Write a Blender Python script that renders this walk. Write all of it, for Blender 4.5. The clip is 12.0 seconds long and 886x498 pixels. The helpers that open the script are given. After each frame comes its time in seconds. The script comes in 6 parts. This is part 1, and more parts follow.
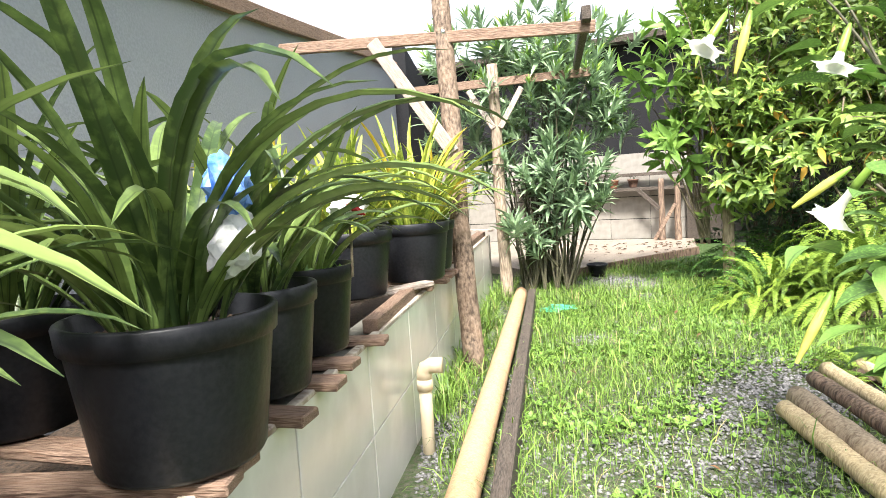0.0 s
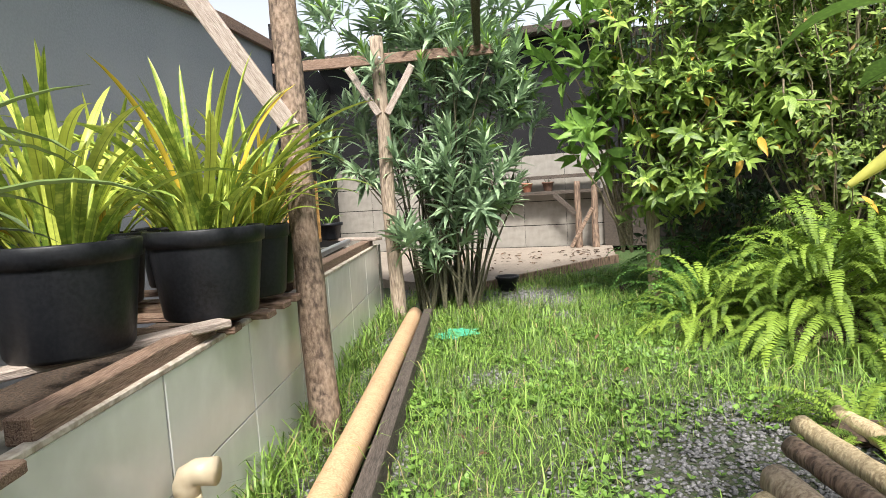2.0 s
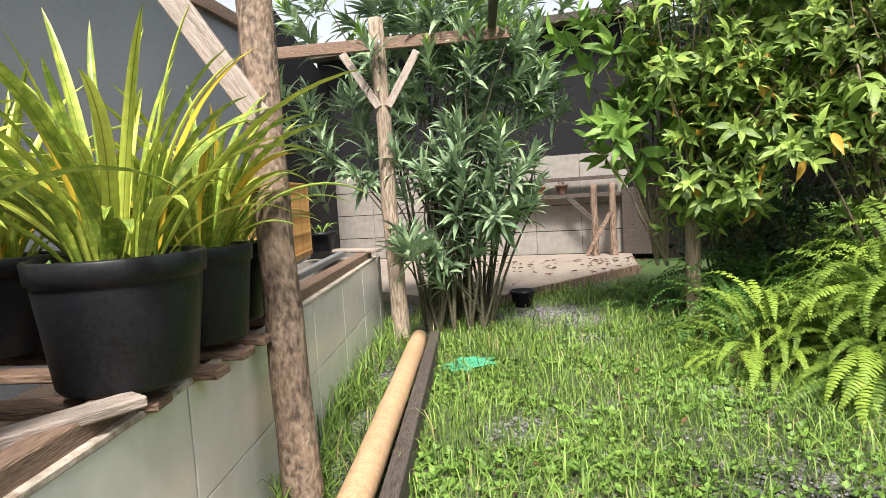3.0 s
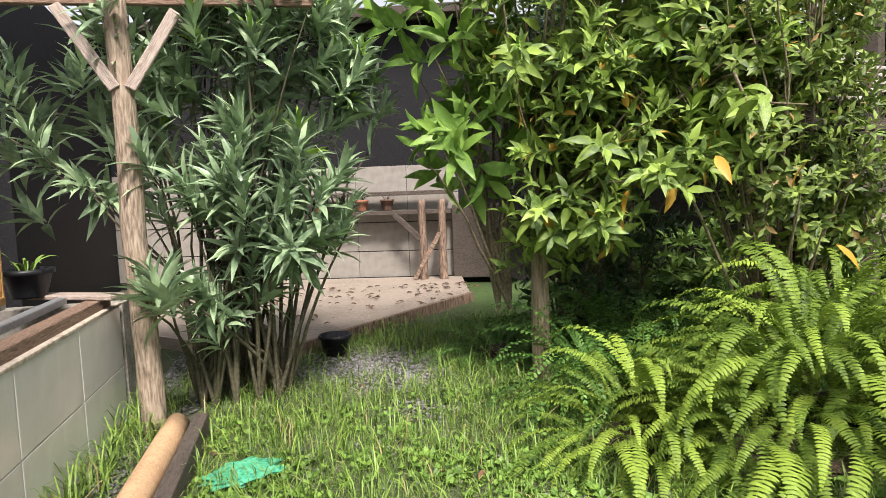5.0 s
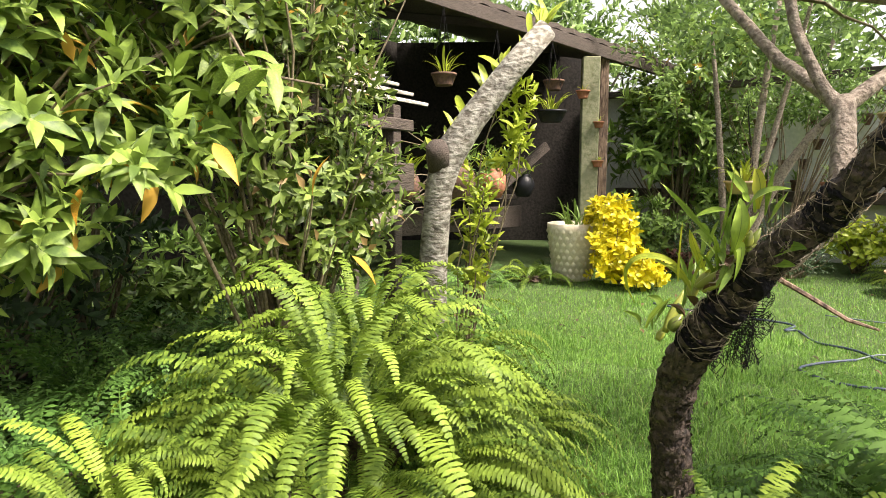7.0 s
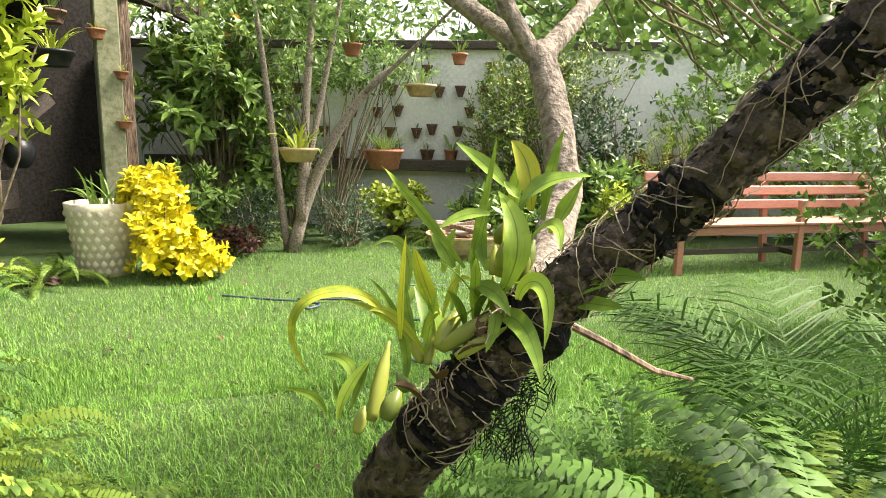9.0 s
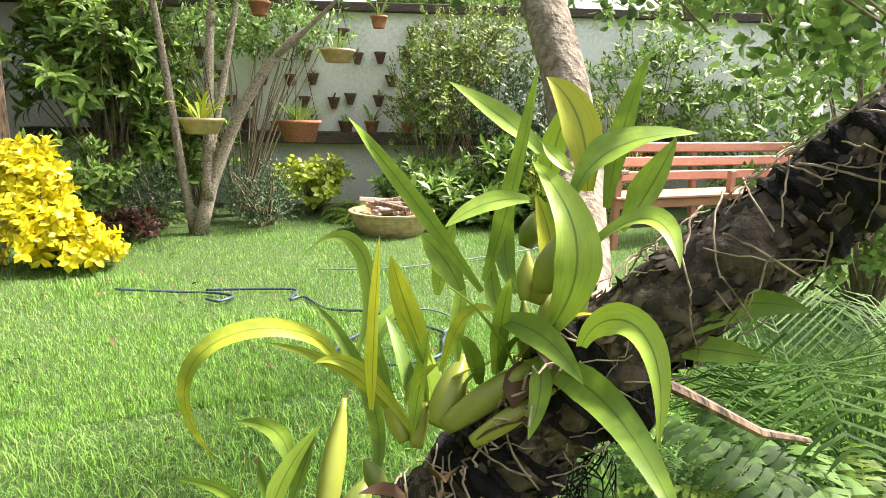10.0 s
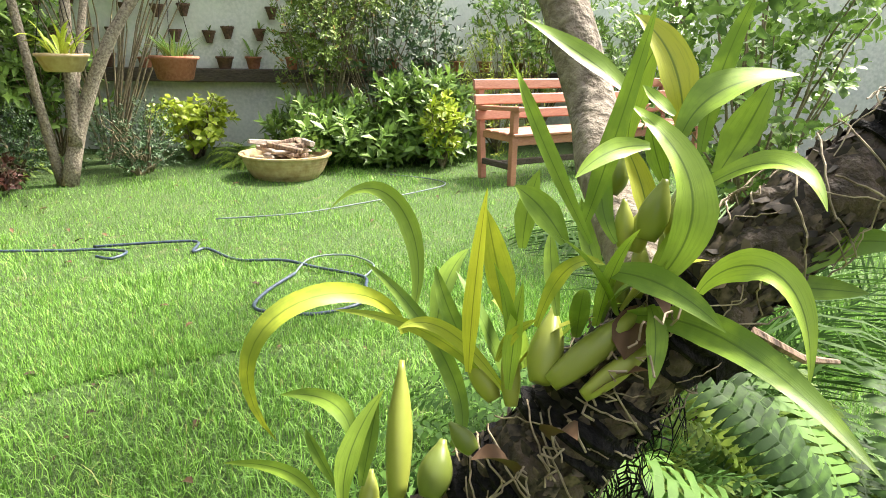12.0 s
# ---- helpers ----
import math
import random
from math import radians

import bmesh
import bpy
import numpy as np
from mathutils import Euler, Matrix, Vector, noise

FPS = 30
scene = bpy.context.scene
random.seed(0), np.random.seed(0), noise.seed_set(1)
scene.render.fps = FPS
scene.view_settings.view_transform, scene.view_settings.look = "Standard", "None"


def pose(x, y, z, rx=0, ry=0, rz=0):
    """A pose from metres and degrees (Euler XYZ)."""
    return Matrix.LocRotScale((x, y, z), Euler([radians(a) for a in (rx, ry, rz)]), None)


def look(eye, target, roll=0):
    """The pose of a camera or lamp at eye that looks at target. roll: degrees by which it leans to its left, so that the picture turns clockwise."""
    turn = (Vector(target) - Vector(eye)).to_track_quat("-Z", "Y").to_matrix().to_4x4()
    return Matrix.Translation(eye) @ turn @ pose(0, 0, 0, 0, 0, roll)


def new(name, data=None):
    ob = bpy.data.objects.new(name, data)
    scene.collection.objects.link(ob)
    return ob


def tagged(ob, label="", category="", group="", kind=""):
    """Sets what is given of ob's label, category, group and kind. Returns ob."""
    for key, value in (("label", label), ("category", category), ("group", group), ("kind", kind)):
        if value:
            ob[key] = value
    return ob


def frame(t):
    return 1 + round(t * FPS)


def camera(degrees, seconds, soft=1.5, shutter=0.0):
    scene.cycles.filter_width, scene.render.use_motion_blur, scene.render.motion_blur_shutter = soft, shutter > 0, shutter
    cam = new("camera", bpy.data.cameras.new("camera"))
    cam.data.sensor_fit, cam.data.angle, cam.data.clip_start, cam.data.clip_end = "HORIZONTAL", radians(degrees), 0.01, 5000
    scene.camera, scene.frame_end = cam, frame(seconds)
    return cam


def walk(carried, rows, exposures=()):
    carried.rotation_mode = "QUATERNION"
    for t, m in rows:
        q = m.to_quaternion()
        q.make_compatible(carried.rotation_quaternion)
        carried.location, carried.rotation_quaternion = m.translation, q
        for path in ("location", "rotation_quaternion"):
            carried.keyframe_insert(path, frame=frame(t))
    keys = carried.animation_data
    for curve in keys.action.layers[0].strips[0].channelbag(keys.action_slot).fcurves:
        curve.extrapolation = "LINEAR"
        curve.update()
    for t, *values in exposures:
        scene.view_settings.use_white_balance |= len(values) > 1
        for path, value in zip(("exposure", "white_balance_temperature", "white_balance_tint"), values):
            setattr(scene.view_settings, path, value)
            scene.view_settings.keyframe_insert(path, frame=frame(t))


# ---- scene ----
cam = camera(69.5, 12.0, soft=0.8)
PATH = [
    (0, (-0.368, -0.936, 1.053), (-0.456, 1.053, 0.866), -3.7),
    (0.5, (-0.258, -0.841, 0.987), (-0.154, 1.146, 0.794), -3.7),
    (1, (-0.232, -0.584, 0.958), (-0.086, 1.401, 0.764), -3.5),
    (1.5, (-0.155, -0.311, 0.952), (0.014, 1.674, 0.769), -3.7),
    (2, (-0.069, 0.073, 0.965), (0.085, 2.06, 0.788), -3.7),
    (2.5, (-0.058, 0.383, 0.983), (0.077, 2.371, 0.803), -3.6),
    (2.7, (-0.066, 0.511, 0.977), (0.073, 2.498, 0.802), -3.6),
    (4.5, (0.165, 1.48, 1.1), (0.458, 3.452, 0.937), -3.1),
    (5, (0.269, 1.719, 1.059), (0.933, 3.598, 0.886), -2.1),
    (5.5, (0.445, 1.955, 1.06), (1.389, 3.708, 0.873), -1.7),
    (6, (0.551, 2.057, 1.077), (1.72, 3.666, 0.87), -1.2),
    (6.5, (0.675, 2.226, 1.079), (2.168, 3.54, 0.864), -0.1),
    (7, (0.821, 2.402, 1.096), (2.604, 3.275, 0.849), -0.1),
    (7.5, (1.035, 2.532, 1.076), (2.934, 3.109, 0.829), 0.1),
    (7.7, (1.17, 2.579, 1.072), (3.098, 3.046, 0.819), -0.1),
    (9.3, (1.794, 2.764, 1.103), (3.654, 2.124, 0.74), 1.2),
    (9.5, (1.879, 2.75, 1.093), (3.722, 2.07, 0.718), 1.1),
    (10, (2.08, 2.725, 1.064), (3.885, 1.971, 0.645), 1.1),
    (10.5, (2.132, 2.737, 1.068), (3.874, 1.886, 0.58), 1.2),
    (11, (2.182, 2.787, 1.071), (3.848, 1.826, 0.523), 1.4),
    (11.5, (2.197, 2.83, 1.063), (3.8, 1.786, 0.478), 1.6),
    (12, (2.2, 2.871, 1.064), (3.786, 1.807, 0.469), 1.3),
]
walk(cam, [(t, look(eye, target, roll)) for t, eye, target, roll in PATH], exposures=[(0.0, 1.88, 6400, 10), (0.7, 1.46, 6400, 10), (1.5, 1.22, 6400, 10), (2.7, 1.17, 6500, 12), (5.0, 1.03, 6600, 16), (6.0, 1.20, 6800, 17), (7.0, 1.56, 7100, 17), (7.7, 1.60, 7100, 16), (9.3, 2.05, 7050, 12), (10.0, 2.12, 6950, 11), (12.0, 2.20, 6850, 9)])

# ---- light ----
world = bpy.data.worlds.new("overcast")
scene.world = world
world.use_nodes = True
wn, wl = world.node_tree.nodes, world.node_tree.links
sky = wn.new("ShaderNodeTexSky")
sky.sky_type, sky.sun_disc = "NISHITA", False
sky.sun_elevation, sky.sun_rotation, sky.dust_density = radians(52), radians(181), 3.0
grey = wn.new("ShaderNodeHueSaturation")
grey.inputs["Saturation"].default_value = 0.30
wl.new(sky.outputs[0], grey.inputs["Color"])
wl.new(grey.outputs[0], wn["Background"].inputs["Color"])
wn["Background"].inputs["Strength"].default_value = 0.115
sun = new("sun", bpy.data.lights.new("sun", "SUN"))
sun.data.energy, sun.data.angle, sun.data.color = 3.4, radians(12), (1.0, 0.95, 0.86)
sun.matrix_world = look((2.0, -4.8, 8.9), (2.2, 2.2, 0))


# ---- materials ----
def nodes_of(name):
    m = bpy.data.materials.new(name)
    m.use_nodes = True
    return m, m.node_tree.nodes, m.node_tree.links, m.node_tree.nodes["Principled BSDF"]


def mix_rgb(n, l, a, b, fac, mode="MIX"):
    x = n.new("ShaderNodeMix")
    x.data_type, x.blend_type = "RGBA", mode
    for sock, v in ((x.inputs[6], a), (x.inputs[7], b), (x.inputs[0], fac)):
        if isinstance(v, bpy.types.NodeSocket):
            l.new(v, sock)
        elif isinstance(v, (tuple, list)):
            sock.default_value = (*v, 1)
        else:
            sock.default_value = v
    return x.outputs[2]


def coords(n, l, stretch=(1, 1, 1)):
    tc, mp = n.new("ShaderNodeTexCoord"), n.new("ShaderNodeMapping")
    mp.inputs["Scale"].default_value = stretch
    l.new(tc.outputs["Object"], mp.inputs[0])
    return mp.outputs[0]


def noise_of(n, l, co, scale, detail=4, lo=0.35, hi=0.65):
    t, r = n.new("ShaderNodeTexNoise"), n.new("ShaderNodeMapRange")
    t.inputs["Scale"].default_value, t.inputs["Detail"].default_value = scale, detail
    l.new(co, t.inputs["Vector"])
    l.new(t.outputs[0], r.inputs[0])
    r.inputs[1].default_value, r.inputs[2].default_value = lo, hi
    return r.outputs[0]


def surface(name, base, dark, light=None, rough=0.7, grain=60, patch=4, bump=0.3, stretch=(1, 1, 1), metal=0, spec=0.5, per=0.15):
    """Base colour broken by large patches and fine grain, with relief."""
    m, n, l, p = nodes_of(name)
    co = coords(n, l, stretch)
    big, fine = noise_of(n, l, co, patch), noise_of(n, l, co, grain, 6)
    c = mix_rgb(n, l, base, dark, big)
    c = mix_rgb(n, l, c, light or base, fine)
    info, hsv, r = n.new("ShaderNodeObjectInfo"), n.new("ShaderNodeHueSaturation"), n.new("ShaderNodeMapRange")
    r.inputs[3].default_value, r.inputs[4].default_value = 1 - per, 1 + per
    l.new(info.outputs["Random"], r.inputs[0])
    l.new(r.outputs[0], hsv.inputs["Value"])
    l.new(c, hsv.inputs["Color"])
    l.new(hsv.outputs[0], p.inputs["Base Color"])
    p.inputs["Roughness"].default_value, p.inputs["Metallic"].default_value = rough, metal
    p.inputs["Specular IOR Level"].default_value = spec
    b = n.new("ShaderNodeBump")
    b.inputs["Strength"].default_value, b.inputs["Distance"].default_value = bump, 0.004
    l.new(fine, b.inputs["Height"])
    l.new(b.outputs[0], p.inputs["Normal"])
    return m


def leafy(name, young, old, tint=None, rough=0.4, through_light=0.2, island=True, patch=25, odd=0.06, spec=0.4, rib=0.0):
    """Leaf: colour from leaf to leaf, blotches within a leaf, a few turned, some light through the blade; rib: half width of the midrib."""
    m, n, l, p = nodes_of(name)
    if island:
        g = n.new("ShaderNodeNewGeometry").outputs["Random Per Island"]
    else:
        g = n.new("ShaderNodeObjectInfo").outputs["Random"]
    bias = n.new("ShaderNodeMath")
    bias.operation, bias.inputs[1].default_value = "POWER", 1.4
    l.new(g, bias.inputs[0])
    c = mix_rgb(n, l, tuple(v * 0.8 for v in old), tuple(v * 1.12 for v in young), bias.outputs[0])
    blot = noise_of(n, l, coords(n, l), patch, 4, 0.46, 0.95)
    c = mix_rgb(n, l, c, tuple(v * 1.5 for v in young), blot)
    if tint:
        gt = n.new("ShaderNodeMath")
        gt.operation = "GREATER_THAN"
        gt.inputs[1].default_value = 1 - odd
        w = n.new("ShaderNodeMath")
        w.operation = "FRACT"
        k = n.new("ShaderNodeMath")
        k.operation, k.inputs[1].default_value = "MULTIPLY", 37.7
        l.new(g, k.inputs[0])
        l.new(k.outputs[0], w.inputs[0])
        l.new(w.outputs[0], gt.inputs[0])
        c = mix_rgb(n, l, c, tint, gt.outputs[0])
    if rib:
        if rib == "strip":
            across, along_ = n.new("ShaderNodeAttribute"), n.new("ShaderNodeAttribute")
            across.attribute_name, along_.attribute_name = "across", "along"
            x_out, width, flow = across.outputs["Fac"], 0.09, n.new("ShaderNodeCombineXYZ")
            l.new(x_out, flow.inputs[0])
            l.new(along_.outputs["Fac"], flow.inputs[1])
            shift = n.new("ShaderNodeMapping")
            shift.inputs["Scale"].default_value = (11.0, 0.8, 1.0)
            l.new(flow.outputs[0], shift.inputs[0])
            l.new(n.new("ShaderNodeObjectInfo").outputs["Random"], shift.inputs["Location"])
            grain = shift.outputs[0]
        else:
            across, width = n.new("ShaderNodeSeparateXYZ"), rib
            l.new(coords(n, l), across.inputs[0])
            x_out, grain = across.outputs[0], coords(n, l, (0.45 / rib, 0.02 / rib, 0.02 / rib))
        away, line = n.new("ShaderNodeMath"), n.new("ShaderNodeMapRange")
        away.operation = "ABSOLUTE"
        l.new(x_out, away.inputs[0])
        l.new(away.outputs[0], line.inputs[0])
        line.inputs[1].default_value, line.inputs[2].default_value = width * 0.3, width
        line.inputs[3].default_value, line.inputs[4].default_value = 0.75, 0.0
        c = mix_rgb(n, l, c, tuple(v * 0.5 for v in old), line.outputs[0])
        veins = noise_of(n, l, grain, 1.0, 3, 0.48, 1.25)
        c = mix_rgb(n, l, c, tuple(v * 0.75 for v in old), veins)
        relief = n.new("ShaderNodeBump")
        relief.inputs["Strength"].default_value, relief.inputs["Distance"].default_value = 0.2, 0.001
        l.new(veins, relief.inputs["Height"])
        l.new(relief.outputs[0], p.inputs["Normal"])
    l.new(c, p.inputs["Base Color"])
    p.inputs["Roughness"].default_value, p.inputs["Specular IOR Level"].default_value = rough, spec
    tr, ms = n.new("ShaderNodeBsdfTranslucent"), n.new("ShaderNodeMixShader")
    l.new(c, tr.inputs["Color"])
    ms.inputs[0].default_value = through_light
    l.new(p.outputs[0], ms.inputs[1])
    l.new(tr.outputs[0], ms.inputs[2])
    l.new(ms.outputs[0], n["Material Output"].inputs["Surface"])
    return m


WALL_GREY = surface("grey_render", (0.305, 0.325, 0.36), (0.255, 0.275, 0.31), (0.33, 0.35, 0.385), 0.85, 90, 1.5, 0.25)
# near-black brown: the dimness under the shed roof is part of this colour
SHED_WALL = surface("shaded_shed_boards", (0.020, 0.018, 0.016), (0.010, 0.009, 0.008), (0.035, 0.031, 0.027), 0.85, 30, 3, 0.4, spec=0.2)
WALL_DARK = surface("dark_wall", (0.012, 0.012, 0.014), (0.008, 0.008, 0.010), (0.016, 0.016, 0.018), 0.8, 60, 1.5, 0.2, spec=0.2)
TILE = surface("glazed_tile", (0.66, 0.66, 0.62), (0.54, 0.54, 0.49), (0.69, 0.69, 0.65), 0.22, 9, 2.2, 0.05, per=0.04)
# tile colour lowered to hold the shading at the rear wall
REAR_TILE = surface("rear_tile", (0.27, 0.25, 0.225), (0.20, 0.18, 0.16), (0.30, 0.28, 0.25), 0.5, 12, 2.2, 0.05, per=0.04)
GROUT = surface("grout", (0.16, 0.15, 0.13), (0.08, 0.08, 0.06), None, 0.9)
# beige lowered likewise, with the platform's shading in the colour
SLAB = surface("beige_slab", (0.31, 0.26, 0.215), (0.20, 0.165, 0.135), (0.36, 0.305, 0.25), 0.7, 40, 2.5, 0.15)
CONCRETE = surface("raw_concrete", (0.30, 0.28, 0.25), (0.16, 0.15, 0.12), (0.36, 0.34, 0.30), 0.9, 50, 3, 0.5)
WHITEWALL = surface("white_wall", (0.70, 0.72, 0.71), (0.52, 0.55, 0.54), (0.76, 0.77, 0.76), 0.8, 30, 1.2, 0.2)
WOOD_RED = surface("weathered_plank", (0.20, 0.115, 0.075), (0.09, 0.05, 0.035), (0.32, 0.22, 0.16), 0.8, 30, 6, 0.6, (1, 12, 12))
WOOD_GREY = surface("greyed_board", (0.36, 0.29, 0.25), (0.20, 0.15, 0.12), (0.46, 0.39, 0.34), 0.85, 30, 6, 0.5, (1, 12, 12))
SLAT_PALE = surface("bleached_slat", (0.50, 0.46, 0.42), (0.30, 0.27, 0.24), (0.62, 0.58, 0.54), 0.85, 30, 6, 0.5, (1, 12, 12))
WOOD_DARK = surface("dark_old_wood", (0.060, 0.045, 0.036), (0.025, 0.020, 0.017), (0.10, 0.08, 0.065), 0.85, 30, 5, 0.6, (1, 8, 8))
POST = surface("eucalyptus_post", (0.175, 0.115, 0.075), (0.060, 0.040, 0.029), (0.33, 0.24, 0.175), 0.8, 22, 5, 0.9, (3, 3, 1.6))
POST_LOW = surface("old_round_wood", (0.33, 0.25, 0.17), (0.17, 0.12, 0.08), (0.44, 0.35, 0.25), 0.85, 16, 5, 0.7, (6, 6, 1))
POST_GREY = surface("weathered_post", (0.235, 0.175, 0.125), (0.10, 0.072, 0.052), (0.36, 0.29, 0.22), 0.85, 16, 5, 0.8, (6, 6, 1))
LOG_YELLOW = surface("treated_log", (0.48, 0.30, 0.165), (0.35, 0.20, 0.10), (0.55, 0.375, 0.225), 0.65, 16, 4, 0.3, (8, 8, 1))
LOG_PALE = surface("pale_log", (0.45, 0.345, 0.195), (0.25, 0.185, 0.10), (0.56, 0.45, 0.28), 0.8, 14, 6, 0.6, (8, 8, 1))
LOG_BROWN = surface("brown_log", (0.14, 0.088, 0.062), (0.045, 0.030, 0.024), (0.30, 0.21, 0.15), 0.8, 12, 9, 0.7, (6, 6, 1))
BARK = surface("lichen_bark", (0.19, 0.17, 0.135), (0.045, 0.038, 0.030), (0.42, 0.41, 0.36), 0.9, 30, 9, 1.0, (1, 1, 1.8))
BARK_TAN = surface("tan_bark", (0.215, 0.17, 0.13), (0.085, 0.065, 0.05), (0.34, 0.29, 0.235), 0.9, 60, 22, 1.0)
BARK_WET = surface("flaking_wet_bark", (0.050, 0.034, 0.026), (0.012, 0.010, 0.009), (0.11, 0.08, 0.062), 0.8, 60, 22, 1.0, (1, 1, 1))
TWIG = surface("twig", (0.16, 0.13, 0.08), (0.08, 0.06, 0.04), (0.24, 0.20, 0.13), 0.85)
CANE = surface("green_cane", (0.065, 0.065, 0.036), (0.035, 0.032, 0.02), (0.11, 0.10, 0.06), 0.7)
POT_BLACK = surface("black_plastic", (0.010, 0.011, 0.014), (0.007, 0.0075, 0.009), (0.015, 0.016, 0.019), 0.40, 90, 6, 0.06, per=0.25, spec=0.25)
TERRA = surface("terracotta", (0.36, 0.135, 0.075), (0.24, 0.09, 0.05), (0.42, 0.18, 0.11), 0.8, 40, 8, 0.3)
TERRA_DARK = surface("dark_terracotta", (0.10, 0.055, 0.04), (0.05, 0.03, 0.025), (0.16, 0.09, 0.06), 0.85, 40, 8, 0.3)
CLAY_TAN = surface("tan_glazed_clay", (0.50, 0.36, 0.20), (0.36, 0.23, 0.11), (0.58, 0.45, 0.28), 0.45, 20, 6, 0.2)
POT_CREAM = surface("cream_pot", (0.68, 0.61, 0.46), (0.56, 0.48, 0.33), (0.72, 0.66, 0.52), 0.6, 30, 6, 0.15)
PVC = surface("cream_pvc", (0.66, 0.56, 0.40), (0.58, 0.47, 0.32), None, 0.4, 40, 6, 0.05)
BENCH_WOOD = surface("painted_bench_wood", (0.42, 0.175, 0.115), (0.33, 0.13, 0.085), (0.48, 0.22, 0.15), 0.55, 30, 5, 0.25, (12, 1, 12))
SOIL = surface("potting_soil", (0.035, 0.024, 0.016), (0.018, 0.013, 0.010), (0.09, 0.06, 0.04), 0.95, 60, 14, 1.0)
GROUND, gn, gl, gp = nodes_of("garden_ground")
gco = coords(gn, gl)
split = gn.new("ShaderNodeSeparateXYZ")
gl.new(gco, split.inputs[0])
lawnward = gn.new("ShaderNodeMapRange")
lawnward.inputs[1].default_value, lawnward.inputs[2].default_value = 1.9, 2.7
gl.new(split.outputs[0], lawnward.inputs[0])
earth = mix_rgb(gn, gl, (0.055, 0.055, 0.030), (0.14, 0.13, 0.10), noise_of(gn, gl, gco, 3.0))
earth = mix_rgb(gn, gl, earth, (0.040, 0.075, 0.018), noise_of(gn, gl, gco, 45, 6))
turf = mix_rgb(gn, gl, (0.060, 0.115, 0.024), (0.085, 0.150, 0.032), noise_of(gn, gl, gco, 1.6))
turf = mix_rgb(gn, gl, turf, (0.030, 0.060, 0.014), noise_of(gn, gl, gco, 70, 6))
turf = mix_rgb(gn, gl, turf, (0.16, 0.15, 0.07), noise_of(gn, gl, gco, 9, 5, 0.6, 0.8))
gl.new(mix_rgb(gn, gl, earth, turf, lawnward.outputs[0]), gp.inputs["Base Color"])
gp.inputs["Roughness"].default_value = 0.95
gb = gn.new("ShaderNodeBump")
gb.inputs["Strength"].default_value, gb.inputs["Distance"].default_value = 0.8, 0.01
gl.new(noise_of(gn, gl, gco, 60, 6), gb.inputs["Height"])
gl.new(gb.outputs[0], gp.inputs["Normal"])
def island_stone(name, lo, hi):
    """Crushed stone: each piece with its own shade."""
    m, n, l, pr = nodes_of(name)
    gmt = n.new("ShaderNodeNewGeometry").outputs["Random Per Island"]
    c = mix_rgb(n, l, lo, hi, gmt)
    c = mix_rgb(n, l, c, lo, noise_of(n, l, coords(n, l), 120))
    l.new(c, pr.inputs["Base Color"])
    pr.inputs["Roughness"].default_value = 0.85
    return m


STONE_I = island_stone("crushed_stone", (0.12, 0.118, 0.12), (0.38, 0.37, 0.365))
HOSE = surface("blue_hose", (0.028, 0.045, 0.085), (0.015, 0.025, 0.05), (0.06, 0.08, 0.13), 0.4)
HOSE_PALE = surface("faded_hose", (0.16, 0.20, 0.22), (0.10, 0.13, 0.15), None, 0.5)
METAL = surface("dull_aluminium", (0.55, 0.57, 0.60), (0.40, 0.42, 0.45), None, 0.4, metal=0.7)
CANE_WOOD = surface("cage_cane", (0.50, 0.27, 0.08), (0.36, 0.17, 0.045), (0.58, 0.35, 0.13), 0.6, 30, 10, 0.2)
NET = surface("black_net", (0.008, 0.008, 0.010), (0.006, 0.006, 0.007), (0.016, 0.015, 0.015), 0.95, 90, 30, 1.0, spec=0.15)
ROOTS = surface("dry_roots", (0.22, 0.165, 0.11), (0.10, 0.075, 0.05), (0.36, 0.30, 0.22), 0.85)
L_OLEANDER = leafy("oleander_leaf", (0.320, 0.440, 0.250), (0.150, 0.235, 0.140), rough=0.36, through_light=0.15)
L_YOUNG = leafy("young_leaf", (0.26, 0.40, 0.07), (0.15, 0.29, 0.05), rough=0.4)
L_SHRUB = leafy("shrub_leaf", (0.290, 0.410, 0.080), (0.075, 0.145, 0.032), (0.50, 0.30, 0.05), rough=0.5, odd=0.025)
L_SMALL = leafy("small_shrub_leaf", (0.21, 0.295, 0.058), (0.06, 0.11, 0.025), (0.42, 0.28, 0.12), rough=0.5, odd=0.03)
L_DATURA = leafy("trumpet_bush_leaf", (0.190, 0.330, 0.070), (0.070, 0.150, 0.036), rough=0.45, island=False, rib=0.016)
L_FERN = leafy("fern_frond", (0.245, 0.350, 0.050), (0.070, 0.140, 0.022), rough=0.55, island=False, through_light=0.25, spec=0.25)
# darker copy of the fern frond, shade put into the colour
L_FERN_SHADED = leafy("shaded_fern", (0.135, 0.275, 0.052), (0.050, 0.125, 0.028), rough=0.5, island=False, spec=0.25)
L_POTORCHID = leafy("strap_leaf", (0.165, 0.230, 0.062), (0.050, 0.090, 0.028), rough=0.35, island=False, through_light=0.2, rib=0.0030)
# yellow-green copy of the strap leaf, with the brightness of sun in its colour
L_POTSUNLIT = leafy("sunlit_strap_leaf", (0.52, 0.56, 0.10), (0.20, 0.31, 0.045), (0.60, 0.42, 0.05), rough=0.4, island=False, odd=0.1, rib=0.0030)
L_ORCHID = leafy("orchid_leaf", (0.265, 0.385, 0.048), (0.145, 0.255, 0.038), (0.38, 0.40, 0.04), rough=0.42, island=False, through_light=0.14, patch=30, rib="strip", spec=0.3)
